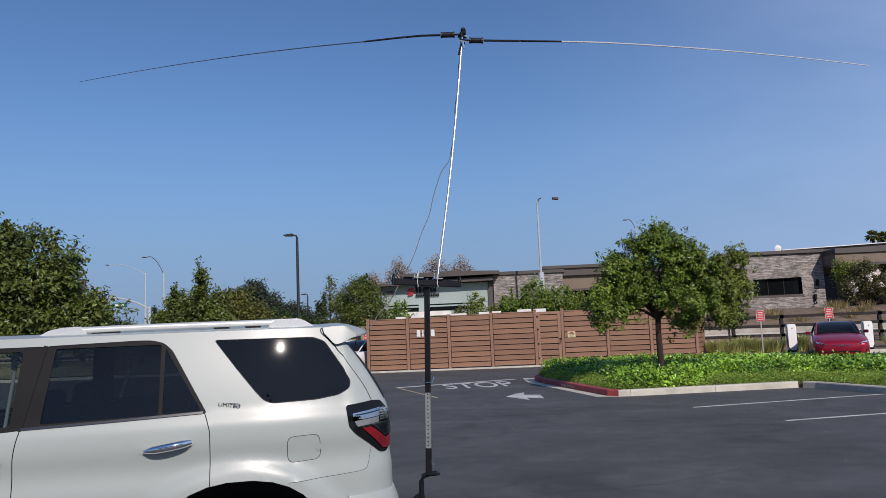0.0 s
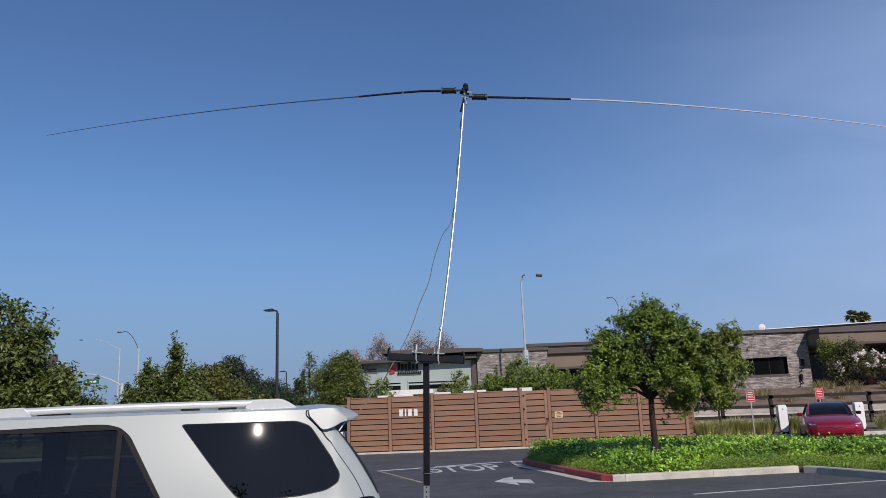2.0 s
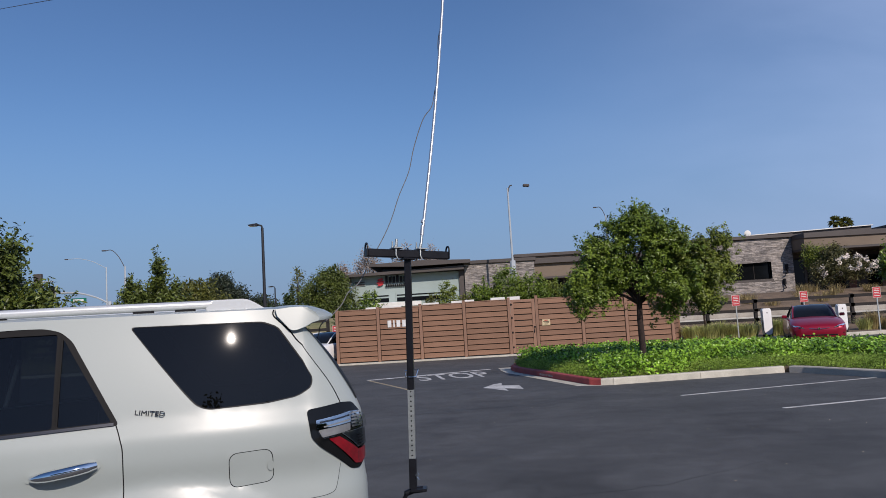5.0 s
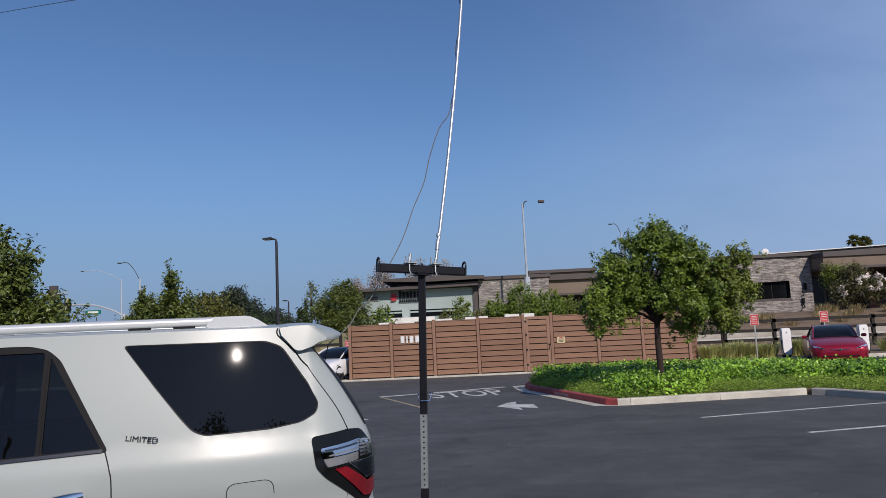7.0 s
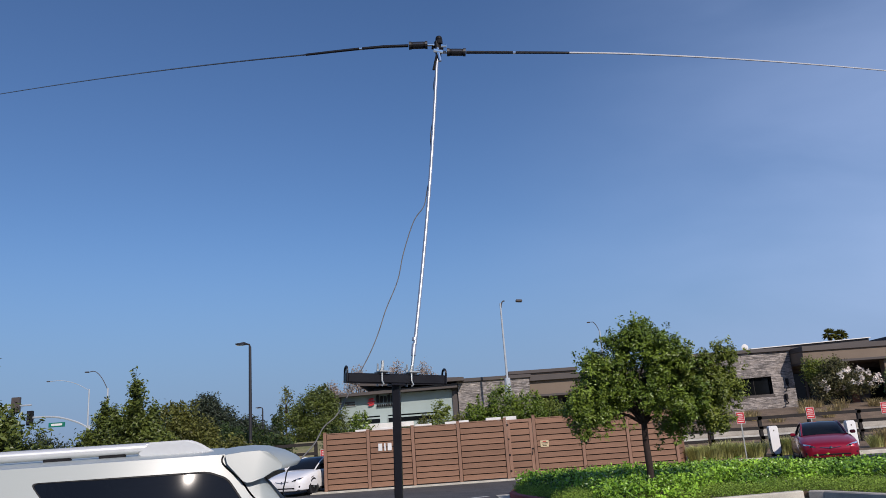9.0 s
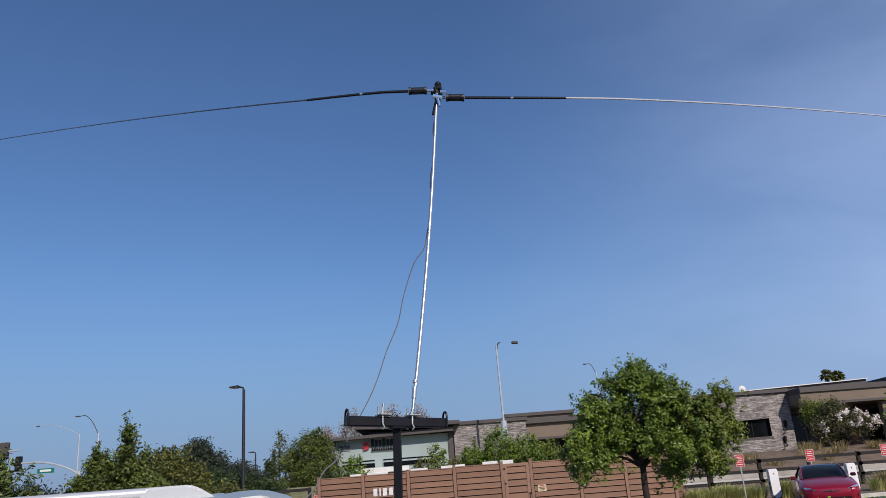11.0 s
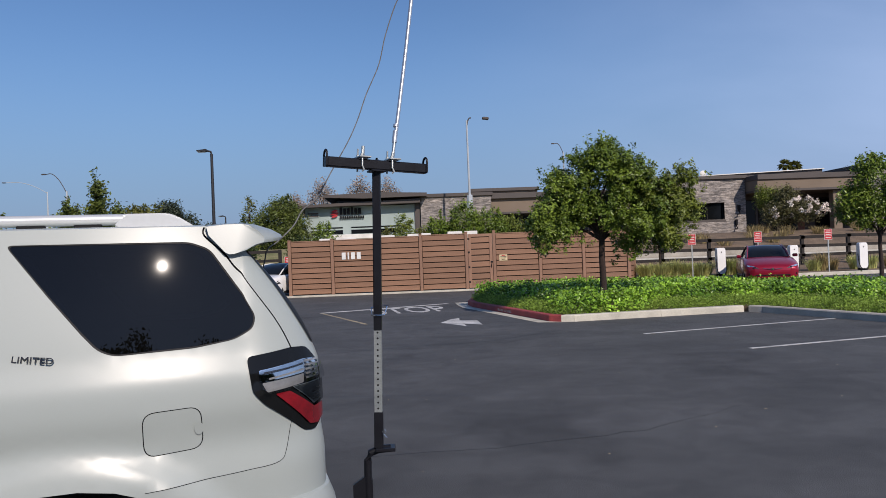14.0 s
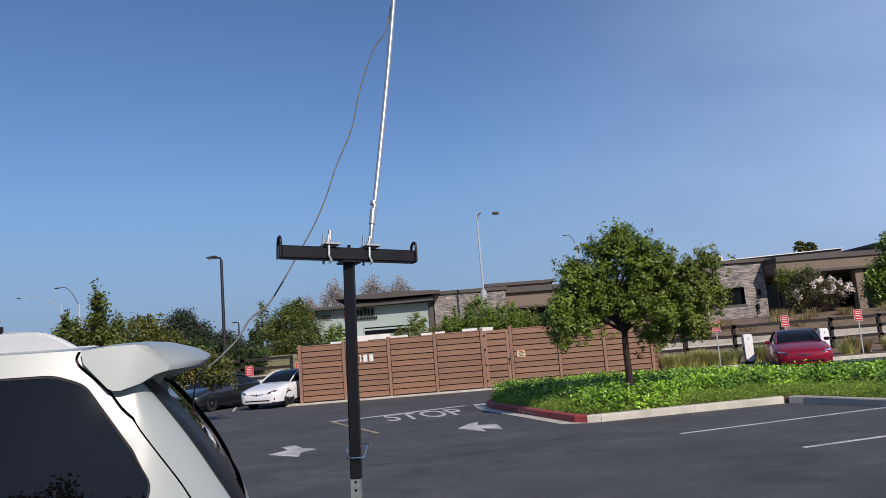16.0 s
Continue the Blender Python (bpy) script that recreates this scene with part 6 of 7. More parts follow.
# bent hitch arm
part("hitch_arm", tubes(([(PX + 0.035, PY, 0.752), (PX - 0.02, PY, 0.748), (PX - 0.055, PY, 0.735), (PX - 0.068, PY, 0.705), (PX - 0.07, PY, 0.60), (PX - 0.07, PY, 0.42)], 0.017), n=10), M_POWDER, mount, smooth=True)
bm = bmesh.new()
prism(bm, [(PX - 0.075, 0.64), (PX - 0.135, 0.60), (PX - 0.135, 0.40), (PX - 0.05, 0.40), (PX - 0.05, 0.62)], PY - 0.012, PY + 0.012)
part("hitch_plate", bm, M_POWDER, mount)
part("hitch_bar", bbox(PX - 0.33, PX - 0.04, PY - 0.026, PY + 0.026, 0.395, 0.45, 0.005), M_POWDER, mount)
part("base_plate", bbox(PX - 0.03, PX + 0.055, PY - 0.04, PY + 0.04, 0.745, 0.760, 0.003), M_POWDER, mount)
part("safety_pin", tubes(([(PX + 0.0, PY - 0.03, 0.83), (PX + 0.012, PY - 0.04, 0.845), (PX + 0.018, PY - 0.035, 0.83), (PX + 0.005, PY - 0.035, 0.825), (PX + 0.02, PY - 0.03, 0.805)], 0.0025), n=6), M_CHROME, mount)
# wire hitch pin below the upper tube
zz = 1.355
part("hitch_pin", tubes(([(px_(zz) - 0.026, PY - 0.01, zz + 0.012), (px_(zz) - 0.026, PY - 0.028, zz - 0.018), (px_(zz) + 0.030, PY - 0.032, zz - 0.018), (px_(zz) + 0.042, PY - 0.02, zz + 0.018)], 0.0028), ([(px_(zz) - 0.03, PY, zz + 0.012), (px_(zz) + 0.05, PY, zz + 0.018)], 0.0045), n=6), M_CHROME, mount)
# cross bar, turned a little, with upright hooks at its ends
A, B_ = Vector((-1.450, 7.085, 2.003)), Vector((-0.991, 7.275, 1.975))
bar_m = Matrix.Translation((A + B_) / 2) @ pose(0, 0, 0, 0, math.degrees(math.atan2(0.028, 0.497)), math.degrees(math.atan2(0.19, 0.459)))
bar = part("cross_bar", bbox(-0.228, 0.228, -0.022, 0.022, -0.021, 0.021, 0.004), M_POWDER, mount)
bar.matrix_basis = bar_m
tp = part("top_plate", bbox(-0.034, 0.034, -0.034, 0.034, -0.031, -0.0215, 0.003), M_POWDER, bar)
for x in (-0.231, 0.231):
    loop = [(x, -0.022, -0.018), (x, -0.022, 0.020)] + [(x, -0.022 * math.cos(t), 0.026 + 0.024 * math.sin(t)) for t in np.linspace(0.2, 2.94, 9)] + [(x, 0.022, 0.020), (x, 0.022, -0.018)]
    hk = bmesh.new()
    tube(hk, loop, 0.0048, 8)
    box(hk, x - 0.003, x + 0.003, -0.022, 0.022, -0.021, 0.021, 0.001)
    part("end_hook", hk, M_POWDER, bar)
part("bolt", tubes(([(0.0, 0, 0.024), (0, 0, 0.032)], 0.008), n=6), M_CHROME, bar)
for x, tall in ((-0.064, 0.05), (0.074, 0.03)):
    ub = part("u_bolt", tubes(([(x - 0.012, -0.028, 0.06), (x - 0.012, -0.030, -0.01), (x - 0.004, -0.031, -0.026), (x - 0.012, -0.028, -0.034)], 0.0042), ([(x - 0.014, 0.028, 0.07), (x - 0.014, 0.030, -0.03)], 0.0042), n=8), M_GALV, bar)
    part("clamp_plate", bbox(x - 0.026, x + 0.026, -0.040, 0.040, 0.027, 0.033, 0.001), M_GALV, ub)
    for ny in (-0.028, 0.028):
        part("nut", tubes(([(x - 0.013, ny, 0.033), (x - 0.013, ny, 0.043)], 0.008), n=6), M_GALV, ub)
    part("stud", tubes(([(x, 0, 0.03), (x, 0, 0.03 + tall)], 0.0075), n=8), M_GALV, ub)

# mast, antenna head and cable
P0, P1 = bar_m @ Vector((0.074, 0, 0.03)), Vector((-0.922, 7.57, 3.768))
mast = thing("antenna_mast", None, "thin bright aluminium mast leaning slightly away from the car", "mast")
lerp = lambda t: tuple(P0.lerp(P1, t))
part("lower_tube", tubes(([lerp(0), lerp(0.045)], 0.0075), n=10), M_GALV, mast, smooth=True)
part("coupling", tubes(([lerp(0.045), lerp(0.075)], 0.011), ([lerp(0.085), lerp(0.092)], 0.012), n=10), M_ALU, mast, smooth=True)
bow = lambda t: tuple(P0.lerp(P1, t) + Vector((0.014, 0, 0)) * math.sin(math.pi * t))
part("tube", tubes(([bow(0.075 + 0.925 * i / 14) for i in range(15)], 0.0088), n=10), M_ALU, mast, smooth=True)
head = thing("dipole_antenna", None, "black and chrome dipole antenna with two drooping whip arms", "antenna")
H = Vector((-0.917, 7.575, 3.838))
part("hub", tubes(([tuple(H + Vector((0.004, 0, -0.06))), tuple(H + Vector((0.0, 0, 0.03)))], 0.016), ([tuple(H + Vector((-0.03, 0.02, 0.012))), tuple(H + Vector((0.035, 0.02, 0.0)))], 0.013), ([tuple(H + Vector((0.012, 0, 0.015))), tuple(H + Vector((0.012, 0, 0.045)))], 0.02), n=10), M_BLACK, head)
part("clamp", tubes(([tuple(H + Vector((-0.02, -0.02, -0.03))), tuple(H + Vector((0.03, -0.02, -0.045)))], 0.012), ([tuple(H + Vector((0.0, -0.02, -0.02))), tuple(H + Vector((0.01, -0.02, -0.10)))], 0.009), n=8), M_CHROME, head)
part("handle", tubes(([tuple(H + Vector((-0.005, -0.02, -0.06))), tuple(H + Vector((-0.03, -0.02, -0.15)))], 0.007), n=8), M_BLACK, head)
knob = bmesh.new()
bmesh.ops.create_uvsphere(knob, u_segments=14, v_segments=9, radius=0.019, matrix=Matrix.Translation(H + Vector((0.012, -0.004, 0.046))))
part("knob", knob, M_BLACK, head, smooth=True)
part("wing_nut", tubes(([tuple(H + Vector((0.022, -0.025, -0.008))), tuple(H + Vector((0.050, -0.03, -0.014)))], 0.009), n=8), M_CHROME, head)
part("fork", tubes(([tuple(H + Vector((0.0, 0, -0.08))), tuple(P1)], 0.0095), n=8), M_ALU, head)


def arm_pt(x):
    """The whips droop towards their tips; the right arm starts lower."""
    u = x - H.x
    if u < 0:
        return (x, 7.58, 3.853 + 0.012 * max(0, 1 - abs(u + 0.35) / 0.4) - 0.0245 * max(0, -u - 0.55) ** 2.0 - 0.020 * max(0, -u - 0.3))
    return (x, 7.59, 3.813 - 0.075 * u - 0.0225 * max(0, u - 0.6) ** 2 - 0.017 * max(0, u - 1.0))


for sgn in (-1, 1):
    arm = part("arm_rod", tubes(([arm_pt(H.x + sgn * d) for d in (0.16, 0.3, 0.45, 0.6, 0.735)], [0.0085, 0.008, 0.0075, 0.007, 0.0065]), n=8), M_POWDER, head, smooth=True)
    part("coil", tubes(([arm_pt(H.x + sgn * 0.055), arm_pt(H.x + sgn * 0.155)], 0.020), n=12), M_BLACK, arm)
    for d in (0.06, 0.15):
        part("coil_ring", tubes(([arm_pt(H.x + sgn * (d - 0.007)), arm_pt(H.x + sgn * (d + 0.007))], 0.023), n=12), M_STEEL_DARK, arm)
    part("coil_sleeve", tubes(([arm_pt(H.x + sgn * 0.078), arm_pt(H.x + sgn * 0.134)], 0.0208), n=12), M_DARKCHROME, arm, "dark metallic winding on the coil", smooth=True)
    part("stub", tubes(([arm_pt(H.x + sgn * 0.012), arm_pt(H.x + sgn * 0.055)], 0.008), n=8), M_CHROME, arm)
    part("band", tubes(([arm_pt(H.x + sgn * 0.42), arm_pt(H.x + sgn * 0.435)], 0.0082), n=8), M_CHROME, arm)
    # right whip drawn paler and thicker to carry a painted sun glint
    part("whip", tubes(([arm_pt(H.x + sgn * d) for d in np.linspace(0.735, 2.92, 22)], [(0.0042 if sgn < 0 else 0.0056) - 0.0026 * i / 21 for i in range(22)]), n=6), M_WHIP if sgn < 0 else M_WHIP_SUNLIT, arm, "thin bright whip, drooping", smooth=True)


def smooth_path(pts, k=6):
    pts = [Vector(p) for p in pts]
    out = []
    for i in range(len(pts) - 1):
        a, b, c, d = pts[max(i - 1, 0)], pts[i], pts[i + 1], pts[min(i + 2, len(pts) - 1)]
        for j in range(k):
            t = j / k
            out.append(tuple(0.5 * ((2 * b) + (c - a) * t + (2 * a - 5 * b + 4 * c - d) * t * t + (3 * b - a - 3 * c + d) * t ** 3)))
    out.append(tuple(pts[-1]))
    return out


side_pt = lambda t, dx, dy=0.0: tuple(P0.lerp(P1, t) + Vector((dx + 0.014 * math.sin(math.pi * t), dy + 0.016, 0)))
cable = [side_pt(0.97, 0.004), side_pt(0.9, -0.012), side_pt(0.82, 0.006), side_pt(0.72, -0.014), side_pt(0.62, 0.004), side_pt(0.53, -0.012), side_pt(0.48, -0.022), (-1.105, 7.40, 2.78), (-1.165, 7.40, 2.62), (-1.20, 7.38, 2.48), (-1.262, 7.36, 2.34), (-1.305, 7.34, 2.22), (-1.35, 7.32, 2.12), (-1.42, 7.29, 1.995), (-1.465, 7.24, 1.905), (-1.50, 7.20, 1.845), (-1.545, 7.14, 1.80), (-1.575, 7.08, 1.735), (-1.63, 7.02, 1.672), (-1.665, 6.97, 1.640), (-1.68, 6.98, 1.60), (-1.695, 7.02, 1.53), (-1.655, 7.12, 1.42), (-1.60, 7.17, 1.20), (-1.52, 7.20, 0.90), (-1.47, 7.20, 0.55), (-1.34, 7.19, 0.45)]
tagged(part("coax_cable", tubes((smooth_path(cable), 0.0028), n=6), M_ROPE, smooth=True), "thin grey coaxial cable hanging from the mast to the car", "cable")


# ---- lamps, signs, chargers, rail fence ----
def mast_lamp(x, y, z, h, label, arm=(-0.75, 0.0), material=None):
    r = thing("parking_lamp", pose(x, y, z), label, "street lamp")
    material = material or M_STEEL_DARK
    part("pole", tubes(([(0, 0, 0), (0, 0, h - 0.2)], [0.10, 0.075]), n=10), material, r, smooth=True)
    part("bracket", tubes(([(0, 0, h - 0.22), (-0.04, 0, h - 0.08), (arm[0] * 0.3, arm[1], h - 0.03), (arm[0] * 0.5, arm[1], h - 0.02)], 0.055), n=8), material, r, smooth=True)
    bm = bmesh.new()
    prism(bm, [(arm[0] * 0.35, h - 0.08), (arm[0], h - 0.05), (arm[0] * 1.02, h + 0.0), (arm[0] * 0.35, h + 0.06)], -0.17, 0.17)
    hd = part("lamp_head", bm, material, r)
    part("lens", bbox(arm[0] * 0.95, arm[0] * 0.45, -0.13, 0.13, h - 0.095, h - 0.075), M_SIGNWHITE, hd)
    return r


mast_lamp(-11.25, 44.5, verge_z(0, 44.5) - 0.1, 7.58 - verge_z(0, 44.5) + 0.1, "tall black parking-lot lamp with a flat head")
mast_lamp(-21.3, 90, 2.2, 4.6, "small black lamp post far down the road")


def road_lamp(x, y, z, h, reach, rise, label, head=True, mate=None):
    r = thing("road_lamp", pose(x, y, z), label, "street lamp")
    m = mate or M_POLE
    part("pole", tubes(([(0, 0, 0), (0, 0, h)], [0.13, 0.07]), n=8), m, r, smooth=True)
    part("arm", tubes((smooth_path([(0, 0, h - 0.15), (reach * 0.35, 0, h + rise * 0.62), (reach * 0.7, 0, h + rise), (reach, 0, h + rise)], 5), 0.034), n=6), M_FASCIA if mate else m, r, smooth=True)
    part("lamp_head", bbox(min(reach - 0.05, reach + math.copysign(0.4, reach)), max(reach - 0.05, reach + math.copysign(0.4, reach)), -0.12, 0.12, h + rise - 0.05, h + rise + 0.05, 0.03), M_FASCIA, r)
    return r


# grey lamp before the stone building
lamp_b = thing("road_lamp", pose(3.5, 56, 2.2), "grey street lamp with a short bent bracket and dark head", "street lamp")
part("base", tubes(([(0, 0, -0.1), (0, 0, 3.4)], [0.24, 0.2]), n=10), M_POLE, lamp_b, "thick pale lower pole")
part("pole", tubes(([(0, 0, 3.4), (-0.02, 0, 8.6)], [0.085, 0.06]), n=8), M_POLE, lamp_b, smooth=True)
part("bracket", tubes((smooth_path([(0, 0, 8.25), (0.06, 0, 8.55), (0.16, 0, 8.74), (0.30, 0, 8.77)], 4), 0.045), n=6), M_FASCIA, lamp_b, smooth=True)
part("lamp_head", bbox(0.16, 0.62, -0.16, 0.16, 8.70, 8.88, 0.05, m=pose(0, 0, 0, 0, 6, 0)), M_FASCIA, lamp_b)
road_lamp(-30.03, 70.0, 2.0, 6.2, -1.65, 1.5, "curved dark road lamp beyond the trees", mate=M_POLE)
road_lamp(-40.9, 90.0, 2.0, 8.2, -4.45, 1.15, "grey road lamp with a long curved arm far off")
road_lamp(15.4, 80, 2.2, 9.3, -0.8, 0.9, "slim road lamp showing behind the island tree", mate=M_POLE)
# signal mast with street-name plate
sig = thing("traffic_signal", pose(-26.9, 60, 2.0), "grey traffic-signal arm with dark heads and green street plate", "traffic signal")
part("pole", tubes(([(0, 0, 0), (0, 0, 2.6)], [0.16, 0.14]), n=8), M_POLE, sig)
part("mast_arm", tubes((smooth_path([(0, 0, 2.4), (-1.0, 0, 2.95), (-2.6, 0, 3.4), (-4.6, 0, 3.45)], 5), 0.07), n=6), M_POLE, sig)
for x, z in ((-4.35, 3.0),):
    s = part("signal_head", bbox(x - 0.2, x + 0.2, -0.15, 0.15, z - 0.1, z + 0.95, 0.03), M_BLACK, sig)
    for k in range(3):
        part("visor", tubes(([(x, -0.12, z + 0.12 + k * 0.3), (x, -0.32, z + 0.12 + k * 0.3)], 0.12), n=10), M_STEEL_DARK, s)
pl = part("street_plate", bbox(-2.95, -1.75, -0.06, -0.02, 2.65, 2.98, 0.01), M_SIGNGREEN, sig, "green street-name plate")
part("print", bbox(-2.75, -1.95, -0.07, -0.06, 2.75, 2.90), M_SIGNWHITE, pl)
sig2 = thing("traffic_signal", pose(-34.5, 60, 2.0), "grey traffic-signal arm with a dark back-turned head", "traffic signal")
part("pole", tubes(([(0, 0, 0), (0, 0, 4.6)], 0.12), n=8), M_POLE, sig2)
part("mast_arm", tubes(([(0, 0, 4.35), (3.3, 0, 4.38)], 0.06), n=6), M_POLE, sig2)
part("signal_head", bbox(1.85, 2.45, -0.15, 0.15, 3.9, 5.0, 0.03), M_FASCIA, sig2)


def parking_sign(x, y, z, h, label="red and white parking notice on a thin grey post"):
    r = thing("parking_sign", pose(x, y, z), label, "sign", "charging bay signs")
    part("post", bbox(-0.025, 0.025, 0.006, 0.03, 0, h - 0.04), M_GALV, r)
    p = part("plate", bbox(-0.175, 0.175, -0.004, 0.004, h - 0.47, h, 0.003), M_SIGNWHITE, r)
    part("red_field", bbox(-0.163, 0.163, -0.006, -0.004, h - 0.458, h - 0.012), M_SIGNRED, p)
    for z0, z1, w in ((h - 0.10, h - 0.075, 0.10), (h - 0.17, h - 0.145, 0.12), (h - 0.25, h - 0.225, 0.11), (h - 0.305, h - 0.295, 0.15), (h - 0.39, h - 0.365, 0.12)):
        part("print", bbox(-w, w, -0.008, -0.006, z0, z1), M_SIGNWHITE, p)


for x in (11.35, 14.3, 17.46, 20.6):
    parking_sign(x, 36.0, 0.12, 1.90)
for x, y in ((-9.07, 40.3), (-11.8, 40.3), (-6.75, 40.3), (-14.6, 40.3)):
    parking_sign(x, y, 0.12, 1.60)


def charger(x, y, z):
    r = thing("car_charger", pose(x, y, z), "white upright car charger with a rounded top and black foot", "charger", "chargers")
    prof = rounded([(-0.18, 0.10), (0.18, 0.10), (0.185, 1.24), (-0.185, 1.24)], 0.09, 6)
    bm = bmesh.new()
    prism(bm, prof, -0.13, 0.13)
    bmesh.ops.bevel(bm, geom=[e for e in bm.edges if abs(e.verts[0].co.y - e.verts[1].co.y) < 1e-4], offset=0.03, segments=2, affect="EDGES")
    part("housing", bm, M_WHITE_PLASTIC, r)
    part("emblem", bbox(-0.02, 0.02, -0.134, -0.129, 1.02, 1.08), M_FASCIA, r)
    part("foot", bbox(-0.18, 0.18, -0.11, 0.11, 0.0, 0.11, 0.02), M_BLACK, r)
    part("cable", tubes((smooth_path([(0.17, 0.0, 0.98), (0.22, -0.06, 0.8), (0.21, -0.1, 0.35), (0.12, -0.16, 0.10), (-0.12, -0.16, 0.10), (-0.21, -0.1, 0.35), (-0.20, 0, 0.75)], 5), 0.016), n=6), M_BLACK, r, smooth=True)
    return r


c0 = charger(12.72, 36.3, 0.13)
for x in (16.0, 19.15, 22.3):
    copy_thing(c0, pose(x, 36.3, 0.13))


def rail_fence(xs, y, label):
    r = thing("rail_fence", None, label, "fence")
    for x in xs:
        z = verge_z(x, y)
        part("post", bbox(x - 0.08, x + 0.08, y - 0.08, y + 0.08, z - 0.2, z + 1.52, 0.012), M_RAIL, r)
    for a, b in zip(xs, xs[1:]):
        for k, h in enumerate((0.42, 0.88, 1.34)):
            za, zb = verge_z(a, y) + h, verge_z(b, y) + h
            bm = bmesh.new()
            rr = random.Random(int(a * 10) + k)
            j = rr.uniform(-0.025, 0.025)
            prism(bm, [(a - 0.1, za + j), (b + 0.1, zb - j), (b + 0.1, zb + 0.15 - j), (a - 0.1, za + 0.15 + j)], y - 0.115, y - 0.08)
            part("rail", bm, M_RAIL, r)


rail_fence([9.4 + 2.42 * i for i in range(12)], 41.2, "dark-stained three-rail wooden fence along the verge")
rail_fence([-34.2 + 2.42 * i for i in range(12)], 43.0, "dark-stained three-rail wooden fence behind the parked cars")
# pale pavement beyond the fence
walk_r = grid_sheet("pavement", [9.0, 14, 20, 28, 40], [43.5, 44.5], lambda x, y: verge_z(x, y) + 0.02, M_CONCRETE, "pale concrete pavement beyond the rail fence", "pavement")
tagged(part("low_wall", bbox(9.2, 40, 44.6, 44.8, 0.8, 1.16, 0.02), M_LOWWALL), "low pale wall beyond the rail fence", "wall", kind="structure")
tagged(part("low_wall", bbox(-40, -6.2, 44.6, 44.8, 0.7, 1.2, 0.02), M_LOWWALL), "low white wall beyond the rail fence", "wall", kind="structure")


# ---- low cars ----
def low_car(name, label, paint, m):
    """A low electric saloon; its nose points to -y."""
    r = thing(name, m, label, "car", "parked cars")
    st = [(-2.48, .62, .30, .56, .60), (-2.44, .80, .22, .62, .665), (-2.30, .905, .20, .68, .735), (-2.0, .955, .20, .75, .83), (-1.6, .96, .20, .82, .915), (-1.15, .97, .20, .88, .985), (-0.5, .975, .20, .92, 1.0), (0.4, .975, .20, .945, 1.0), (1.2, .975, .20, .97, 1.02), (1.8, .955, .22, .985, 1.05), (2.25, .90, .26, .98, 1.05), (2.44, .80, .32, .93, 1.0), (2.48, .66, .4, .86, .92)]
    bm = bmesh.new()
    rows = []
    for y, w, zl, zb, zt in st:
        prof = [(w * .80, zl), (w * .95, zl + .06), (w * 1.0, zl + .28), (w * .985, (zl + .28 + zb) / 2), (w * .965, zb - .02), (w * .90, zb + (zt - zb) * .45), (w * .70, zt - .015), (w * .35, zt), (0, zt + .004)]
        left = [(-a, b) for a, b in prof]
        ringp = left + [(a, b) for a, b in prof[-2::-1]]
        rows.append([bm.verts.new((a, y, b)) for a, b in ringp])
    n = len(rows[0])
    for a, b in zip(rows, rows[1:]):
        for i in range(n):
            bm.faces.new((a[i], a[(i + 1) % n], b[(i + 1) % n], b[i]))
    bm.faces.new(rows[0])
    bm.faces.new(rows[-1][::-1])
    part("body", bm, paint, r, smooth=True)
    gh = [(-1.12, .80, .965, .74, .985), (-0.75, .83, .97, .70, 1.20), (-0.30, .845, .975, .635, 1.385), (0.15, .85, .98, .61, 1.44), (0.7, .845, .985, .60, 1.435), (1.2, .83, 1.0, .60, 1.36), (1.65, .80, 1.02, .62, 1.22), (2.12, .74, 1.04, .66, 1.06)]
    bm = bmesh.new()
    rows = []
    for y, wb, zb, wr, zr in gh:
        zr = max(zr, zb + .006)
        prof = [(wb, zb - .04), (wb, zb), (wb + (wr - wb) * .55, zb + (zr - zb) * .60), (wr, zb + (zr - zb) * .93), (wr * .75, zr), (0, zr + .012)]
        rows.append([bm.verts.new((-a, y, b)) for a, b in prof] + [bm.verts.new((a, y, b)) for a, b in prof[-2::-1]])
    n = len(rows[0])
    for a, b in zip(rows, rows[1:]):
        for i in range(n - 1):
            bm.faces.new((a[i], a[i + 1], b[i + 1], b[i]))
    part("glasshouse", bm, M_CARGLASS, r, "dark glass cabin and roof", smooth=True)
    for sd in (-1, 1):
        line = [(sd * (wb + (wr - wb) * .93), y, max(zr, zb + .006) - .035 + 0.012) for y, wb, zb, wr, zr in gh]
        part("roof_pillar", tubes((smooth_path(line, 4), 0.030), n=8), paint, r, smooth=True)
        part("centre_pillar", tubes(([(sd * .855, 0.28, .98), (sd * .735, 0.30, 1.27), (sd * .64, 0.30, 1.40)], 0.022), n=6), M_BLACK, r)
        hl = bmesh.new()
        prism(hl, [(sd * .47, .575), (sd * .66, .600), (sd * .85, .665), (sd * .865, .715), (sd * .72, .69), (sd * .54, .625)], -2.50, -2.05)
        for v in hl.verts:
            v.co.y += 1.25 * max(0, abs(v.co.x) - .5) ** 2.0 if v.co.y < -2.2 else 0
        head = part("headlight", hl, M_CHROME, r, "slim clear headlight")
        part("lens", bbox(sd * .62 - .05, sd * .62 + .05, -2.51, -2.40, .605, .64, .012), M_BLACK, head)
        part("fog_recess", bbox(sd * .70 - .12, sd * .70 + .12, -2.44, -2.30, .34, .42, .02), M_BLACK, r)
        part("mirror", bbox(sd * 1.02 - .09, sd * 1.02 + .09, -0.72, -0.58, .96, 1.08, .03), paint, r)
        part("side_skirt", bbox(sd * .95 - .03, sd * .95 + .03, -1.1, 1.1, .19, .30, .015), M_BLACK, r)
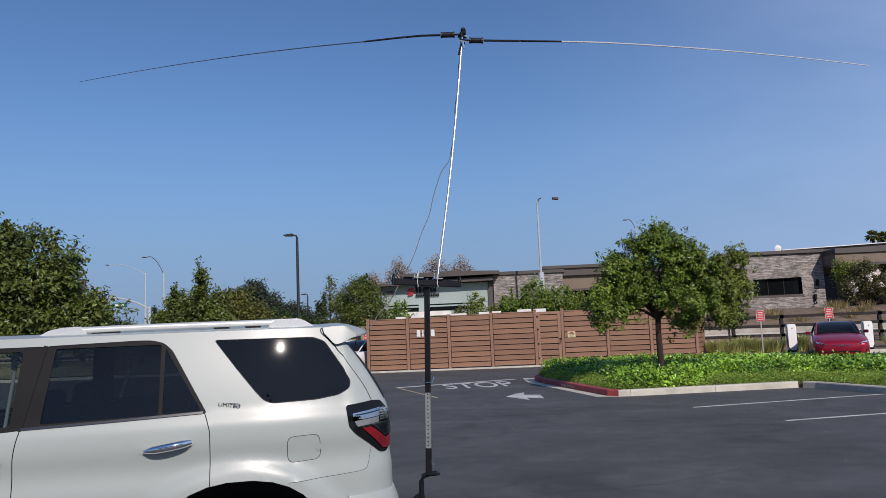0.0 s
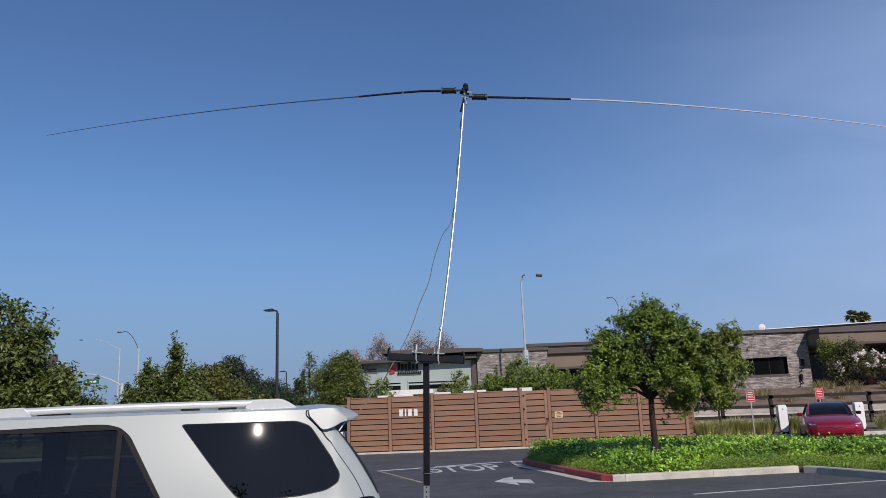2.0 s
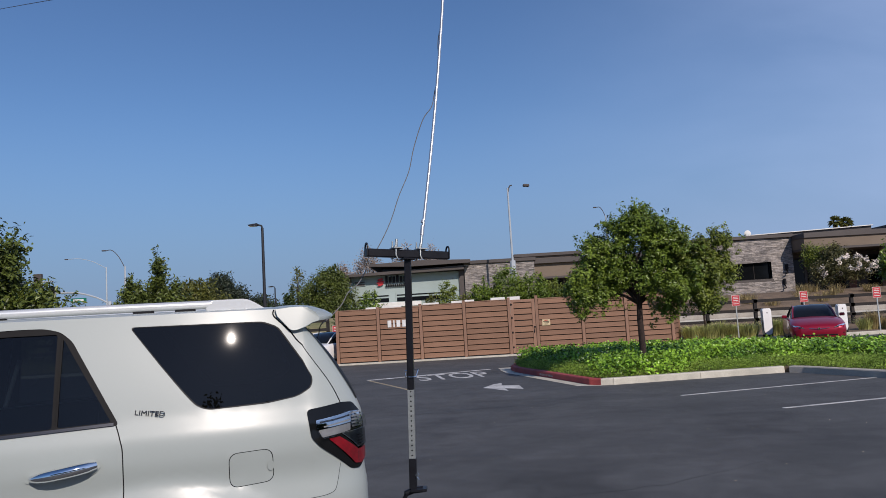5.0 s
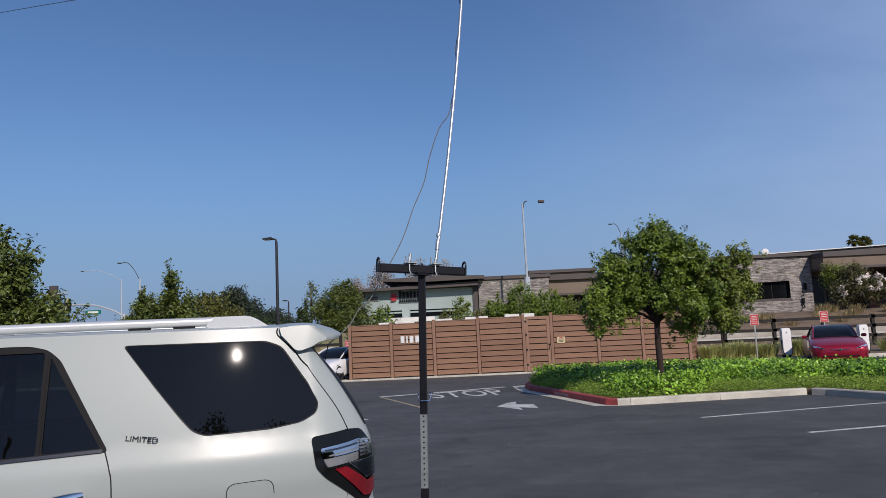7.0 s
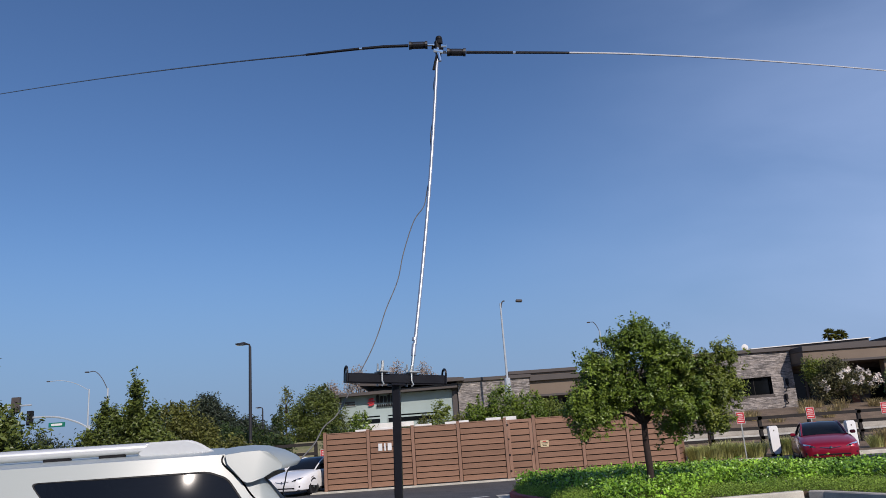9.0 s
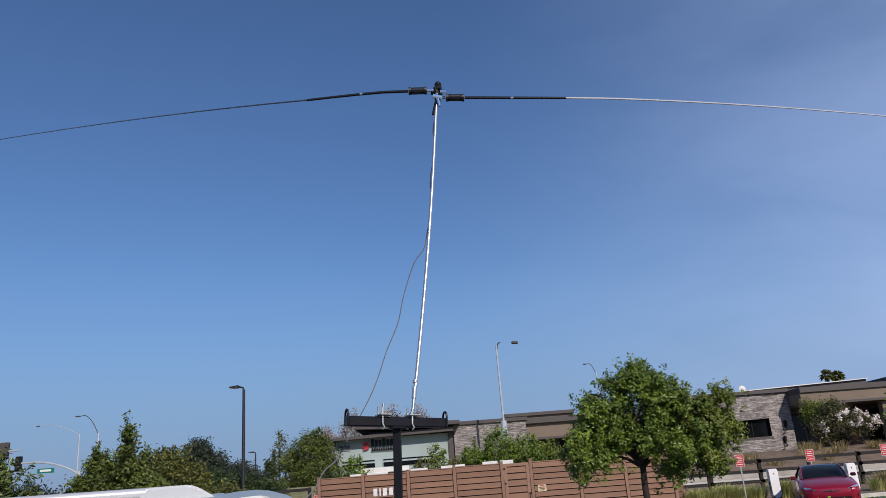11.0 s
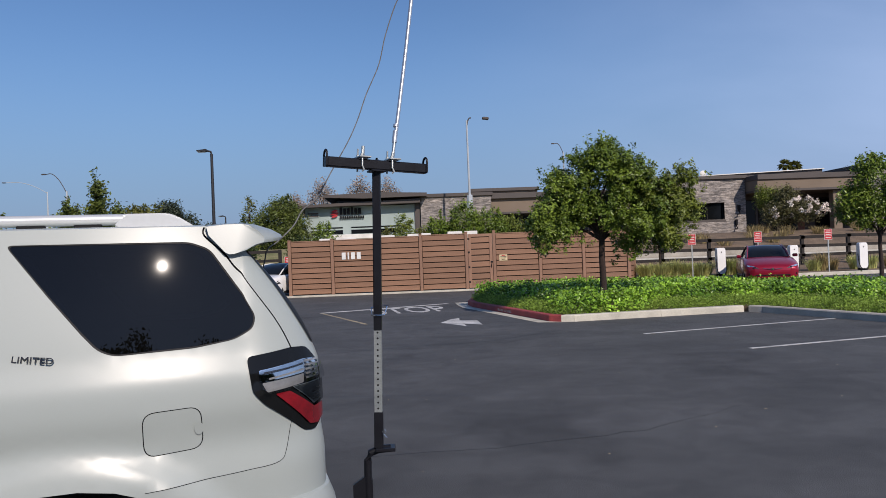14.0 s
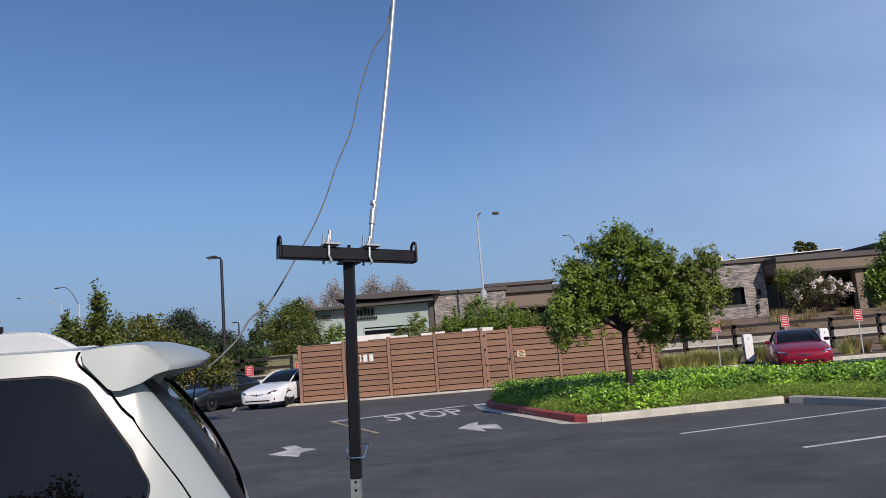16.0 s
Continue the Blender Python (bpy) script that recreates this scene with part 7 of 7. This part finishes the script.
        part("door_handle", bbox(sd * .972 - .01, sd * .972 + .01, .05, .28, .83, .855, .005), M_CHROME, r)
        for y in (-1.52, 1.45):
            bm = bmesh.new()
            tube(bm, [(sd * .78, y, .36), (sd * .94, y, .36)], .375, 24)
            part("wheel_well", bm, M_BLACK, r)
            wh = wheel(r, sd * .85, y, .345, .345, .215, M_GALV, sd, 8)
            wh.matrix_basis = pose(sd * .85, y, .345, 0, 0, 90 * sd)
    part("lower_grille", bbox(-.60, .60, -2.49, -2.38, .29, .36, .02), M_BLACK, r)
    part("splitter", bbox(-.75, .75, -2.49, -2.30, .19, .23, .01), M_BLACK, r)
    part("nose_trim", tubes((smooth_path([(-.34, -2.485, .585), (-.15, -2.50, .56), (0, -2.505, .55), (.15, -2.50, .56), (.34, -2.485, .585)], 4), .009), n=6), M_CHROME, r)
    part("emblem", bbox(-.035, .035, -2.52, -2.49, .525, .60, .01), M_CHROME, r)
    return r


low_car("parked_car", "glossy red electric saloon parked nose out beside a charger", M_REDPAINT, pose(13.25, 33.3, 0, 0, 0, -20))
low_car("parked_car", "white electric saloon parked nose out at the fence corner", M_WHITEPAINT, pose(-6.62, 36.75, 0, 0, 0, -23) @ Matrix.Diagonal((0.945, 0.945, 1.0, 1)))
low_car("parked_car", "black electric saloon parked nose out beside a white one", M_BLACKPAINT, pose(-9.95, 37.8, 0, 0, 0, -23) @ Matrix.Diagonal((0.945, 0.945, 1.0, 1)))
# behind the camera, mirrored in glass and paint
for i, (x, y, s) in enumerate(((-4.4, -12, 1.0), (-0.2, -13, 0.95), (4.0, -12.5, 1.05), (9, -13, 1.1), (14, -12, 1.0), (19, -13, 1.08))):
    tree("tall_tree", "tall dark tree standing behind the camera", x, y, 0, 3.0, [(0, 0, 6.9 * s, 2.0 * s, 1.8, 2.5 * s), (1.5, 0, 5.8 * s, 1.7, 1.5, 2.0), (-1.6, 0, 5.6 * s, 1.7, 1.5, 2.0)], 1500, 0.24, M_LEAF_D, 0.16, 400 + i, 14, 0.22)
